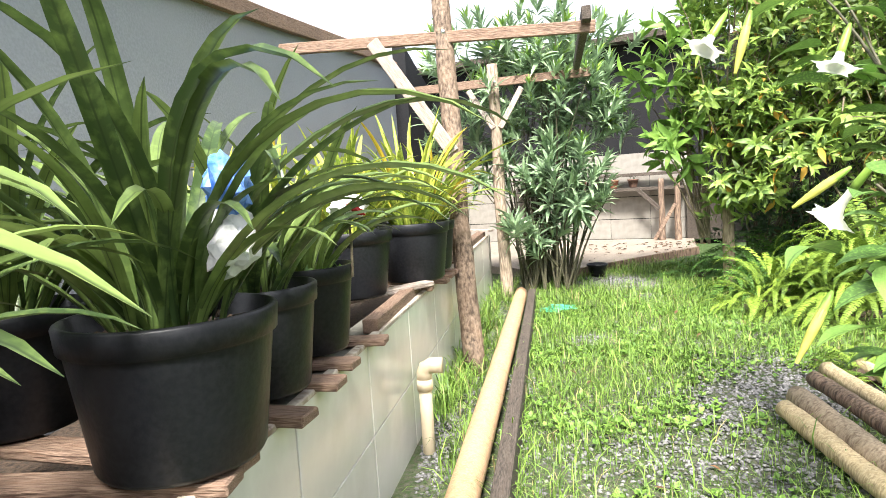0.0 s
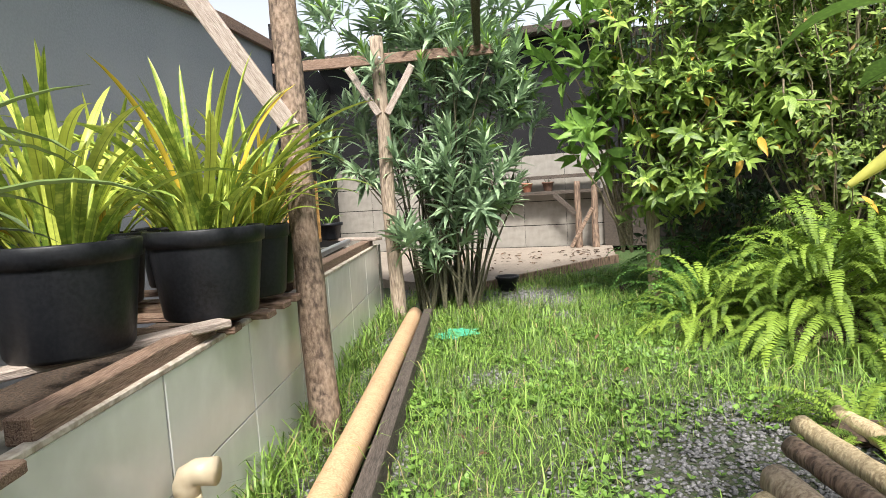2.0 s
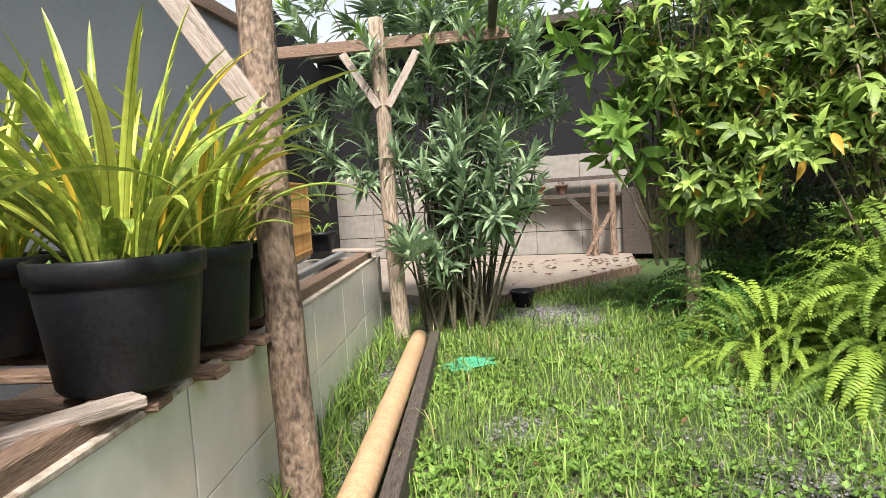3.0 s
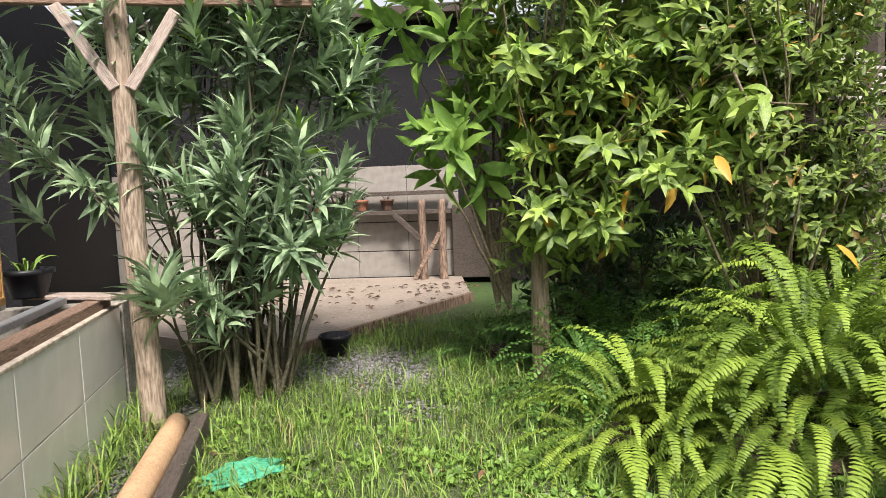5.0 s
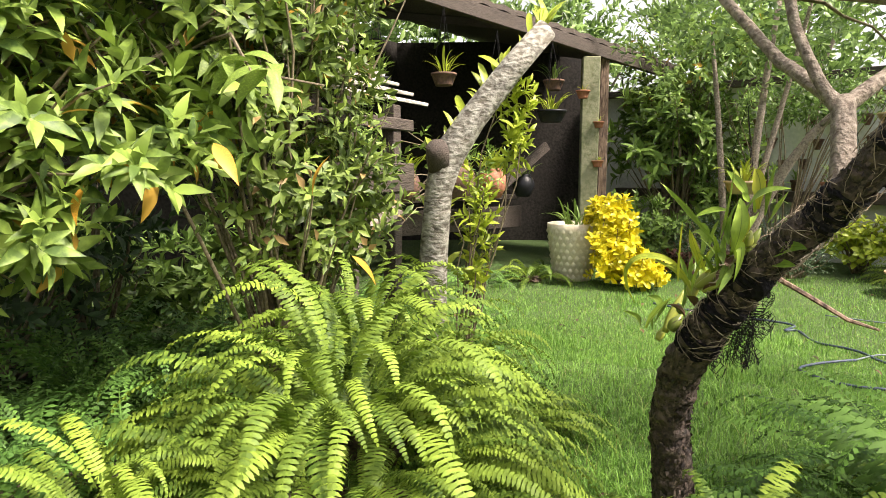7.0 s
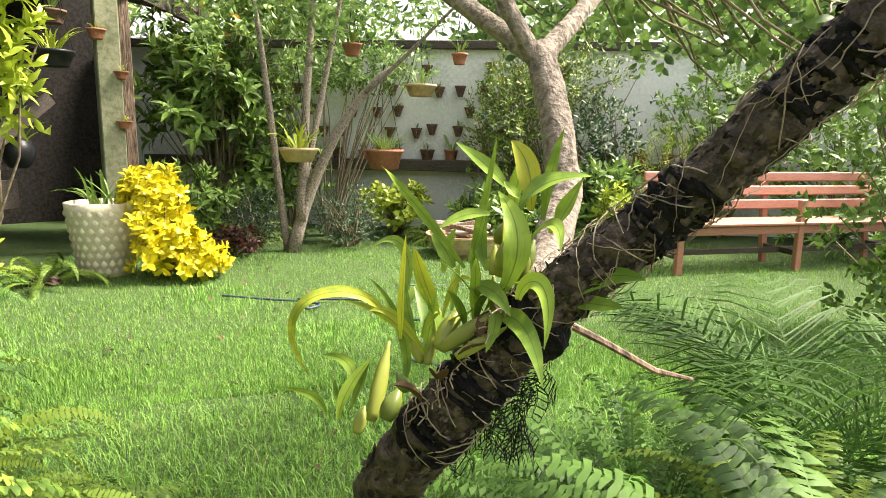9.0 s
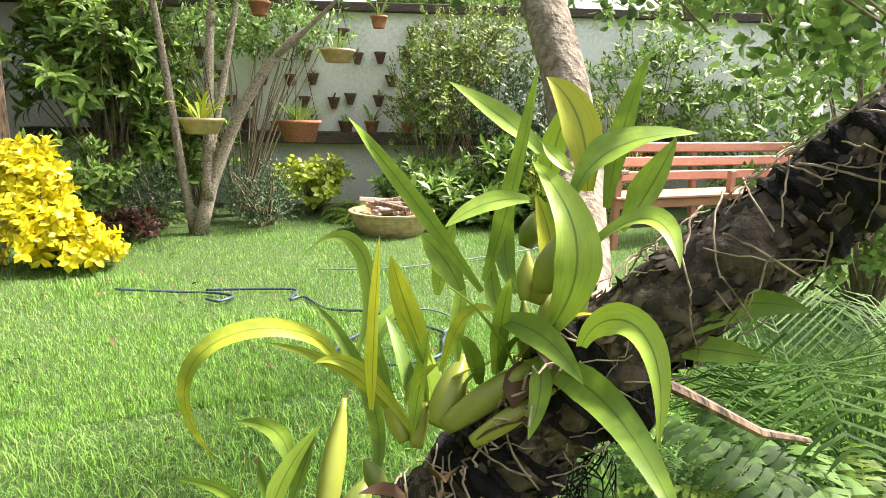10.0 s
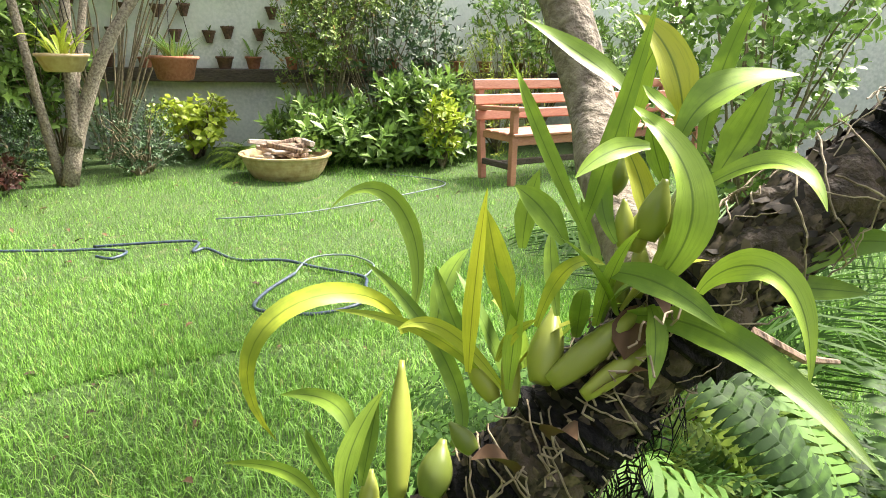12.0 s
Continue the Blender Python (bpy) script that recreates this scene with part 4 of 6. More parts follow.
for x, y in ((-0.55, 0.0), (0.12, -0.02), (0.12, 0.55)):
    part("leg", box(0.075, 0.075, 1.44 + y * 0.6, 0.004), WOOD_DARK, rack, m=pose(x, y, 0))
part("rail", box(0.95, 0.04, 0.15, 0.004), WOOD_DARK, rack, m=pose(-0.2, -0.05, 0.98))
part("rail", box(0.95, 0.04, 0.06, 0.004), WOOD_DARK, rack, m=pose(-0.2, -0.05, 1.30))
bm, m = beam((-0.35, -0.06, 0.72), (0.12, -0.06, 0.90), 0.04, 0.07)
part("brace", bm, WOOD_GREY, rack, m=m)

# open shed: roof on posts, dark inside
shed = thing("open_shed", (6.2, 5.2, 0), "open dark-roofed shed crowded with plants", "shed")
A, B = Vector((9.6, 3.30, 2.36)), Vector((2.9, 6.60, 3.05))
up = Vector((0.42, 0.90, 0)) * 3.3 + Vector((0, 0, 0.75))
o = Vector((6.2, 5.2, 0))
rv, rf, nn = [], [], 60
for i in range(nn + 1):
    e = A.lerp(B, i / nn) + Vector((0, 0, 0.02 * (i % 2)))
    rv += [e - o, e + up - o, e - o - Vector((0, 0, 0.05)), e + up - o - Vector((0, 0, 0.05))]
for i in range(nn):
    b = i * 4
    rf += [(b, b + 4, b + 5, b + 1), (b + 2, b + 3, b + 7, b + 6), (b, b + 2, b + 6, b + 4)]
part("roof", (rv, rf), WOOD_DARK, shed, "dark corrugated roof sheet")
bm, m = beam(A - o - Vector((0, -0.03, 0.11)), B - o - Vector((0, -0.03, 0.11)), 0.06, 0.13)
part("eaves_beam", bm, WOOD_DARK, shed, m=m)
for u in (0.35, 0.62, 0.9):
    e = A.lerp(B, u)
    part("rafter", beam(e - o - Vector((0, 0, 0.09)), e + up - o - Vector((0, 0, 0.09)), 0.05, 0.09)[0], WOOD_DARK, shed, m=beam(e - o - Vector((0, 0, 0.09)), e + up - o - Vector((0, 0, 0.09)), 0.05, 0.09)[1])
post_mat = surface("mossy_concrete_post", (0.24, 0.26, 0.14), (0.16, 0.18, 0.09), (0.34, 0.34, 0.22), 0.85, 25, 4, 0.4)
part("concrete_post", box(0.19, 0.19, 2.32, 0.01), post_mat, shed, "mossy green concrete post", m=pose(8.05 - o.x, 4.12 - o.y, 0, 0, 0, 20))
part("timber_post", box(0.13, 0.10, 2.36, 0.008), LOG_BROWN, shed, m=pose(8.30 - o.x, 4.02 - o.y, 0, 0, 1.5, 20))
part("timber_post", box(0.14, 0.14, 2.4, 0.01), WOOD_DARK, shed, m=pose(5.4 - o.x, 5.55 - o.y, 0, 0, 0, 20))
bm, m = beam((0.8, -0.3, 0.8), (1.35, -0.75, 1.35), 0.05, 0.10)
part("leaning_board", bm, WOOD_DARK, shed, m=m)
part("shelf", box(3.2, 0.4, 0.05, 0.004), WOOD_DARK, shed, m=pose(0.5, 0.6, 0.75, 0, 0, -24))
part("shelf_front", box(3.2, 0.05, 0.25, 0.004), WOOD_DARK, shed, m=pose(0.42, 0.38, 0.42, 0, 0, -24))


def pot_plant(name, at, prof, potmat, label, n, ln, leafmat, seed, width=0.09, hang=0.0, rise=(50, 85), droop=(40, 110), cat="potted plant"):
    """A pot with a tuft of narrow leaves, each a part; hang: length of its hanger."""
    q = random.Random(seed)
    ob = thing(name, at, label, cat, turn=q.uniform(0, 360))
    part("pot", lathe(prof, 22), potmat, ob, smooth=True)
    h, r = prof[-1][1], prof[2][0]
    protos = [mesh_np("leaf", *blade(1, width, 6, q.uniform(*rise), q.uniform(*droop), 0.35)) for _ in range(4)]
    for i in range(n):
        s = ln * q.uniform(0.6, 1.15)
        rr = r * 0.5 * q.random()
        a = q.uniform(0, 360)
        part("leaf", protos[i % 4], leafmat, ob, m=pose(-rr * math.sin(radians(a)), rr * math.cos(radians(a)), h, 0, q.uniform(-15, 15), a) @ Matrix.Diagonal((s, s, s, 1)))
    if hang:
        for k in range(3):
            a = k * 2.094
            part("hanger_wire", tube([(r * math.cos(a), r * math.sin(a), h), (0, 0, h + hang)], 0.003, 4), NET, ob)
    return ob


def simple_prof(r, h, rim=1.12):
    return [(r * 0.70, 0), (r * 0.74, 0.01), (r * 1.0, h * 0.82), (r * rim, h * 0.83), (r * rim, h), (r * 0.92, h), (r * 0.9, h * 0.9), (0.01, h * 0.88)]


# cream pot with a raised lozenge pattern
cream = thing("tall_planter", (7.08, 4.02, 0), "tall cream planter with a raised lozenge pattern", "planter")
part("body", lathe([(0.175, 0), (0.185, 0.01), (0.255, 0.50), (0.262, 0.565), (0.245, 0.57), (0.235, 0.53), (0.01, 0.52)], 36), POT_CREAM, cream, smooth=True)
stud = mesh_np("stud", np.array([(-0.026, 0, 0), (0, 0, -0.032), (0.026, 0, 0), (0, 0, 0.032), (0, -0.014, 0)]), np.array([(0, 1, 4), (1, 2, 4), (2, 3, 4), (3, 0, 4)]))
for row in range(8):
    z = 0.05 + row * 0.063
    rr = 0.186 + (0.256 - 0.186) * z / 0.5
    for kk in range(22):
        a = (kk + 0.5 * (row % 2)) * 2 * math.pi / 22
        part("stud", stud, POT_CREAM, cream, m=pose(rr * math.cos(a), rr * math.sin(a), z, 0, 0, math.degrees(a) + 90))
STRAP6 = [mesh_np("leaf", *blade(1, 0.07, 6, r, d, 0.35)) for r, d in ((80, 40), (65, 70), (50, 90))]
for i in range(34):
    q = random.Random(i)
    s = q.uniform(0.18, 0.36)
    part("leaf", STRAP6[i % 3], L_HEDGE, cream, m=pose(q.uniform(-0.1, 0.1), q.uniform(-0.1, 0.1), 0.52, 0, 0, q.uniform(0, 360)) @ Matrix.Diagonal((s, s, s, 1)))

bush("golden_croton", (6.95, 3.48, 0), "bright yellow golden-leaved bush beside the planter", "bush", 31, [(6.95, 3.48, 0), (7.0, 3.55, 0)],
     [((6.85, 3.52, 0.28), (0.36, 0.30, 0.30), 120), ((7.05, 3.66, 0.62), (0.30, 0.26, 0.26), 90), ((6.78, 3.28, 0.16), (0.26, 0.22, 0.18), 60)], 7, 0.08, ROUND, 0.095, L_CROTON, TWIG, 0.008, (50, 88), 0.2, None, 20)
fern((6.75, 4.35, 0), 40, 0.5, 0.14, "sword fern beside the cream planter", 21)
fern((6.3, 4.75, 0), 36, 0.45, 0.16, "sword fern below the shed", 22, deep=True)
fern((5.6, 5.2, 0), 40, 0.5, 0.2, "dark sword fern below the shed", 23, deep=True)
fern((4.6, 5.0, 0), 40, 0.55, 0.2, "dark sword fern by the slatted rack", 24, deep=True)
pot_plant("hanging_pot", (7.35, 4.35, 1.58), simple_prof(0.15, 0.12, 1.06), POT_BLACK, "black hanging pot with grassy leaves in the shed", 34, 0.26, L_LIME, 61, 0.06, 0.7)
for i, (x, y, z, r) in enumerate(((7.98, 4.00, 1.12, 0.06), (7.98, 4.00, 1.55, 0.055), (7.85, 4.15, 1.86, 0.07))):
    pot_plant("wall_pot", (x, y, z), simple_prof(r, r * 1.2), TERRA, "small terracotta pot fixed to the post", 8, 0.10, L_LIME, 70 + i)
bush("shed_foliage", (7.4, 5.1, 0.78), "loose green plants on the shed shelf", "plant", 33, [(7.2, 4.9, 0.78), (6.2, 5.4, 0.78), (6.8, 5.2, 0.78)],
     [((6.9, 5.0, 1.1), (0.8, 0.3, 0.35), 90), ((5.6, 5.3, 1.2), (0.7, 0.3, 0.5), 70)], 6, 0.1, OVAL, 0.11, L_HEDGE, TWIG, 0.008, (40, 85), 0.4, None, 20)

URN = [(0.10, 0), (0.13, 0.02), (0.20, 0.16), (0.21, 0.24), (0.17, 0.34), (0.12, 0.38), (0.14, 0.41), (0.12, 0.41), (0.11, 0.36), (0.01, 0.34)]
for i, (x, y, z, k, mat, lab) in enumerate(((6.55, 5.05, 0.80, 0.9, TERRA_DARK, "dark round clay urn on the shed shelf"), (7.05, 4.88, 0.80, 0.75, TERRA, "terracotta urn on the shed shelf"), (7.45, 4.68, 0.80, 0.6, POT_BLACK, "black plastic pot on the shed shelf"), (5.95, 5.30, 0.80, 0.7, TERRA_DARK, "dark clay pot on the shed shelf"))):
    pot_plant("shed_pot", (x, y, z), [(r * k, h * k) for r, h in URN], mat, lab, 14, 0.34, L_LIME if i % 2 else L_HEDGE, 640 + i, 0.09)
for i, (x, y, z) in enumerate(((6.75, 4.72, 1.72), (6.15, 5.0, 1.85), (5.5, 5.3, 1.75), (7.75, 4.45, 1.95))):
    pot_plant("hanging_pot", (x, y, z), simple_prof(0.11, 0.11, 1.06), TERRA_DARK if i % 2 else POT_BLACK, "dark hanging pot with strap leaves in the shed", 20, 0.26, L_LIME if i < 2 else L_HEDGE, 660 + i, 0.07, 0.6)

# clump-trunk tree with hanging pots
t2 = thing("small_tree", (7.85, 2.55, 0), "multi-stemmed small tree hung with potted plants", "tree")
o = np.array((7.85, 2.55, 0))
limbs = (((7.80, 2.58, 0), (7.95, 2.40, 0.75), (7.75, 2.05, 1.45), (7.70, 1.65, 1.72), 0.062), ((7.88, 2.62, 0), (7.85, 2.72, 0.7), (7.95, 2.75, 1.5), (7.9, 2.9, 2.5), 0.040),
         ((7.82, 2.50, 0.3), (7.9, 2.45, 0.9), (8.0, 2.42, 1.7), (8.0, 2.3, 2.7), 0.05), ((7.9, 2.5, 0.5), (7.95, 2.35, 1.1), (8.05, 2.2, 1.8), (8.0, 2.0, 2.8), 0.035), ((7.7, 1.9, 1.5), (7.6, 1.6, 1.75), (7.4, 1.3, 2.1), (7.2, 1.0, 2.4), 0.022))
for i, (a, b, c2, d, r) in enumerate(limbs):
    pts = [np.array(a) * (1 - u) ** 3 + 3 * np.array(b) * u * (1 - u) ** 2 + 3 * np.array(c2) * u * u * (1 - u) + np.array(d) * u ** 3 - o for u in np.linspace(0, 1, 12)]
    part("limb", tube(pts, np.linspace(r, r * 0.5, 12), 10, 0.15, i), BARK_TAN, t2, smooth=True)
g = np.random.default_rng(5)
cp, cd = ellipsoid_points(np.array((7.9, 2.3, 2.5)) - o, (1.3, 1.7, 0.75), 360, g, 0.25)
part("crown", shoot_leaves(cp, cd + np.array((0, 0, -0.2)), g, 8, 0.2, OVAL_FAR, 0.125, (40, 80)), L_CANOPY, t2)["kind"] = "stuff"
bowl = [(0.10, 0), (0.12, 0.005), (0.165, 0.10), (0.175, 0.105), (0.175, 0.125), (0.16, 0.125), (0.15, 0.11), (0.01, 0.105)]
pot_plant("hanging_bowl", (7.55, 2.52, 0.86), bowl, CLAY_TAN, "tan hanging bowl with arching green leaves", 26, 0.30, L_LIME, 62, 0.10, 0.75)
pot_plant("hanging_bowl", (8.35, 1.62, 0.76), [(0.13, 0), (0.15, 0.01), (0.19, 0.17), (0.21, 0.18), (0.21, 0.205), (0.19, 0.205), (0.18, 0.18), (0.01, 0.17)], TERRA, "terracotta plastic hanging pot with grassy leaves", 46, 0.28, L_HEDGE, 63, 0.06, 0.9)
pot_plant("hanging_bowl", (8.5, 1.2, 1.52), bowl, CLAY_TAN, "small tan hanging pot with green leaves", 16, 0.2, L_HEDGE, 64, 0.1, 0.6)
pot_plant("hanging_bowl", (8.3, 1.95, 1.88), simple_prof(0.09, 0.12), TERRA, "terracotta pot hanging in the tree", 12, 0.2, L_HEDGE, 65, 0.1, 0.4)
pot_plant("hanging_bowl", (8.6, 0.75, 1.88), simple_prof(0.08, 0.12), TERRA, "terracotta pot hanging by the wall", 12, 0.2, L_HEDGE, 66, 0.1, 0.4)

# plant border
BORD = [("clipped_bush", (8.0, 2.05, 0), "dense dark blue-green rounded bush", [((8.0, 2.05, 0.30), (0.42, 0.40, 0.34), 420)], 8, 0.06, SMALL, 0.035, L_BOX, 0.35),
        ("clipped_bush", (8.2, 3.0, 0), "dense dark green rounded bush", [((8.2, 2.95, 0.28), (0.40, 0.38, 0.32), 380)], 8, 0.06, SMALL, 0.035, L_BOX, 0.35),
        ("lime_bush", (8.7, 1.45, 0), "bright lime-leaved bush by the wall", [((8.7, 1.45, 0.38), (0.42, 0.40, 0.24), 130)], 6, 0.07, ROUND, 0.10, L_LIME, 0.3),
        ("maroon_bush", (7.75, 3.1, 0), "low maroon-leaved plant at the lawn edge", [((7.72, 3.1, 0.14), (0.26, 0.26, 0.15), 80)], 6, 0.06, ROUND, 0.07, L_MAROON, 0.3),
        ("border_plant", (8.6, 3.6, 0), "mixed green foliage at the lawn edge", [((8.4, 3.55, 0.40), (0.6, 0.5, 0.45), 170)], 7, 0.1, OVAL_FAR, 0.14, L_HEDGE, 0.4),
        ("border_plant", (9.1, 3.3, 0), "tall broad-leaved shrub by the post", [((9.0, 3.45, 1.55), (0.6, 0.7, 0.75), 150)], 8, 0.15, OVAL, 0.24, L_HEDGE, 0.4),
        ("border_plant", (8.1, 0.15, 0), "leafy green ground cover along the border", [((8.0, 0.35, 0.28), (0.6, 0.55, 0.34), 260), ((7.65, 0.0, 0.22), (0.4, 0.5, 0.30), 170)], 7, 0.12, OVAL_FAR, 0.17, L_HEDGE, 0.5),
        ("border_plant", (7.6, -0.45, 0), "leafy green ground cover along the border", [((7.55, -0.45, 0.40), (0.5, 0.55, 0.46), 230)], 7, 0.12, OVAL_FAR, 0.16, L_HEDGE, 0.5),
        ("variegated_shrub", (7.15, -0.42, 0), "small shrub with yellow variegated leaves", [((7.1, -0.38, 0.42), (0.20, 0.20, 0.32), 70)], 7, 0.08, OVAL_FAR, 0.10, L_LIME, 0.5),
        ("thin_shrub", (8.35, 0.25, 0), "airy twiggy shrub before the wall", [((8.3, 0.3, 1.25), (0.5, 0.5, 0.6), 480), ((8.35, 0.0, 1.75), (0.5, 0.6, 0.4), 260)], 8, 0.13, SMALL, 0.06, L_SMALL, 0.4),
        ("border_plant", (9.3, 2.6, 0), "tall leafy shrub before the wall", [((9.2, 2.75, 0.75), (0.45, 0.6, 0.6), 150), ((9.3, 2.9, 1.6), (0.5, 0.6, 0.5), 110)], 8, 0.14, OVAL_FAR, 0.16, L_HEDGE, 0.5),
        ("thin_shrub", (8.7, 2.2, 0), "airy climbing shrub on the wall", [((8.9, 1.9, 1.85), (0.45, 0.9, 0.35), 260)], 8, 0.13, OVAL_FAR, 0.09, L_CANOPY, 0.2),
        ("thin_shrub", (8.4, -0.4, 0), "loose twiggy shrub by the wall", [((8.4, -0.35, 1.7), (0.5, 0.9, 0.6), 420)], 8, 0.13, SMALL, 0.06, L_SMALL, 0.2),
        ("border_plant", (7.9, -2.2, 0), "tall dark shrub behind the bench", [((7.7, -2.1, 1.4), (0.5, 0.9, 0.8), 300)], 8, 0.13, OVAL_FAR, 0.11, L_HEDGE, 0.4),
        ("conifer_shrub", (7.7, -1.5, 0), "bright feathery green conifer behind the bench", [((7.6, -1.3, 0.75), (0.5, 0.6, 0.65), 300)], 12, 0.16, LANCE, 0.06, L_LIME, 1.2),
        ("border_plant", (8.0, -1.0, 0), "dark tall shrub behind the bench", [((8.0, -0.6, 1.0), (0.5, 0.6, 0.7), 180)], 8, 0.12, OVAL_FAR, 0.10, L_BOX, 0.4),
        ("border_plant", (7.3, -3.2, 0), "dense shrub at the corner of the lawn", [((7.2, -3.1, 0.8), (0.7, 0.9, 0.9), 330)], 8, 0.12, OVAL_FAR, 0.12, L_HEDGE, 0.4)]
for i, (nm, at, lab, blobs, per, ln, lf, sz, mat, upw) in enumerate(BORD):
    bush(nm, at, lab, "shrub", 200 + i, [(at[0] + 0.05 * k, at[1] - 0.04 * k, 0) for k in range(4)], blobs, per, ln, lf, sz, mat, TWIG, 0.012, (40, 85), upw, None, 24, 0.4)
for i, (x, y, z, rx, rz) in enumerate(((12.5, 6.0, 3.2, 1.6, 1.4), (10.2, 8.6, 3.9, 2.0, 1.5), (6.2, 10.2, 4.2, 2.0, 1.4), (12.8, 2.5, 3.3, 1.8, 1.5), (11.6, -1.5, 3.2, 1.7, 1.5), (9.5, -5.8, 3.0, 1.8, 1.6), (5.5, -6.2, 2.9, 1.7, 1.5))):
    bush("background_tree", (x, y, 0), "leafy tree beyond the garden wall", "tree", 500 + i, [(x + 0.06 * k, y, 0) for k in range(3)],
         [((x, y, z), (rx, rx, rz), 620)], 7, 0.3, OVAL_FAR, 0.24, L_CANOPY, BARK_TAN, 0.09, (40, 85), 0.2, None, 14, 0.35)
fern((8.6, 3.05, 0), 40, 0.55, 0.2, "fern behind the clump-trunk tree", 31)
fern((8.2, 0.95, 0), 50, 0.5, 0.25, "fern in the wall border", 32)
fern((7.75, 0.85, 0), 34, 0.36, 0.18, "low fern beside the clay basin", 33)
fern((8.5, 0.55, 0), 40, 0.55, 0.2, "fern in the wall border", 34, deep=True)

# clay basin with driftwood
basin = thing("clay_basin", (7.45, 0.98, 0), "ribbed tan clay basin filled with wood pieces", "basin")
bp = [(0.27, 0)]
for i in range(7):
    z = 0.02 + i * 0.025
    bp += [(0.285 + 0.075 * (i / 6) ** 0.7, z), (0.292 + 0.075 * (i / 6) ** 0.7, z + 0.012)]
bp += [(0.385, 0.19), (0.385, 0.205), (0.35, 0.205), (0.33, 0.15), (0.01, 0.14)]
part("bowl", lathe(bp, 40), CLAY_TAN, basin, smooth=False)
q = random.Random(8)
for i in range(22):
    a, r = q.uniform(0, 6.28), q.uniform(0, 0.2)
    bm = box(q.uniform(0.18, 0.38), q.uniform(0.04, 0.07), q.uniform(0.025, 0.045), 0.006, 0.008)
    part("wood_piece", bm, WOOD_GREY if i % 3 == 0 else LOG_BROWN, basin, m=pose(r * math.cos(a), r * math.sin(a), 0.15 + 0.006 * i, q.uniform(-10, 10), q.uniform(-12, 12), q.uniform(0, 180)))

# bench
bench = thing("garden_bench", (6.42, -0.46, 0), "red-brown painted slatted garden bench on the lawn", "bench")
LB = 2.45
for y in (-0.03, -LB / 2, -LB + 0.03):
    part("front_leg", box(0.05, 0.06, 0.62, 0.005), BENCH_WOOD, bench, m=pose(-0.20, y, 0))
    part("back_leg", box(0.05, 0.06, 0.82, 0.005), BENCH_WOOD, bench, m=pose(0.20, y, 0, 0, 6))
    if y != -LB / 2:
        part("armrest", box(0.52, 0.08, 0.035, 0.006), BENCH_WOOD, bench, m=pose(-0.03, y, 0.60, 0, 3))
    part("side_rail", box(0.38, 0.04, 0.06, 0.004), BENCH_WOOD, bench, m=pose(0, y, 0.36))
    part("low_rail", box(0.38, 0.04, 0.05, 0.004), WOOD_DARK, bench, m=pose(0, y, 0.13))
for i in range(4):
    part("seat_slat", box(0.085, LB, 0.026, 0.006), BENCH_WOOD, bench, m=pose(-0.20 + i * 0.105, -LB / 2, 0.405))
for i in range(3):
    part("back_slat", box(0.024, LB + 0.12, 0.088, 0.010), BENCH_WOOD, bench, m=pose(0.205 + 0.022 * i, -LB / 2, 0.50 + i * 0.125, 0, 8))
part("front_apron", box(0.03, LB - 0.1, 0.07, 0.004), BENCH_WOOD, bench, m=pose(-0.20, -LB / 2, 0.33))
part("stretcher", box(0.04, LB - 0.1, 0.05, 0.004), WOOD_DARK, bench, m=pose(0.0, -LB / 2, 0.13))

# wall shelf and wall pots
fd = (FB - FA).normalized()
fnorm = Vector((fd.y, -fd.x, 0))
if fnorm.x > 0:
    fnorm = -fnorm
fang = math.degrees(math.atan2(fd.y, fd.x))


def farpt(y, out, z):
    """A point out metres before the far wall at the given y."""
    k = (y - FA.y) / fd.y
    p = FA + fd * k + fnorm * out
    return Vector((p.x, p.y, z))


# ledge made thick and dark so that its shape includes the shadow band
ob = part("wall_ledge", box(7.6, 0.22, 0.13, 0.006), WOOD_DARK)
ob.matrix_world = Matrix.Translation(farpt(0.6, 0.11, 0.70)) @ pose(0, 0, 0, 0, 0, fang)
tagged(ob, "dark wooden ledge along the pale wall", "ledge", kind="structure")
ob = part("wall_cap", box(9.2, 0.22, 0.09, 0.006), WOOD_DARK)
ob.matrix_world = Matrix.Translation(farpt(0.3, 0.0, 2.12)) @ pose(0, 0, 0, 0, 0, fang)
tagged(ob, "dark capping on the garden wall", "trim", kind="structure")
q = random.Random(14)
wp_mesh = None
for row in range(4):
    for kk in range(15):
        y = 2.9 - kk * 0.26 + 0.13 * (row % 2) + q.uniform(-0.05, 0.05)
        if q.random() < 0.28:
            continue
        w = thing("wall_pot", farpt(y, 0.065, 1.10 + row * 0.24 + q.uniform(-0.025, 0.025)), "small black half pot fixed to the wall", "wall pot", "small wall pots", turn=fang)
        if wp_mesh is None:
            v, f = lathe([(0.028, 0), (0.062, 0.105), (0.068, 0.106), (0.068, 0.125), (0.058, 0.125), (0.01, 0.11)], 12)
            wp_mesh = bpy.data.meshes.new("pot")
            wp_mesh.from_pydata(v, [], f)
        part("pot", wp_mesh, TERRA_DARK, w)
        if q.random() < 0.6:
            g = np.random.default_rng(row * 40 + kk)
            n = 10
            part("sprig", scatter(LANCE, np.tile((0, 0, 0.11), (n, 1)), yaw_rot(n, 1.2, g), g.uniform(0.05, 0.12, n)), L_HEDGE, w)
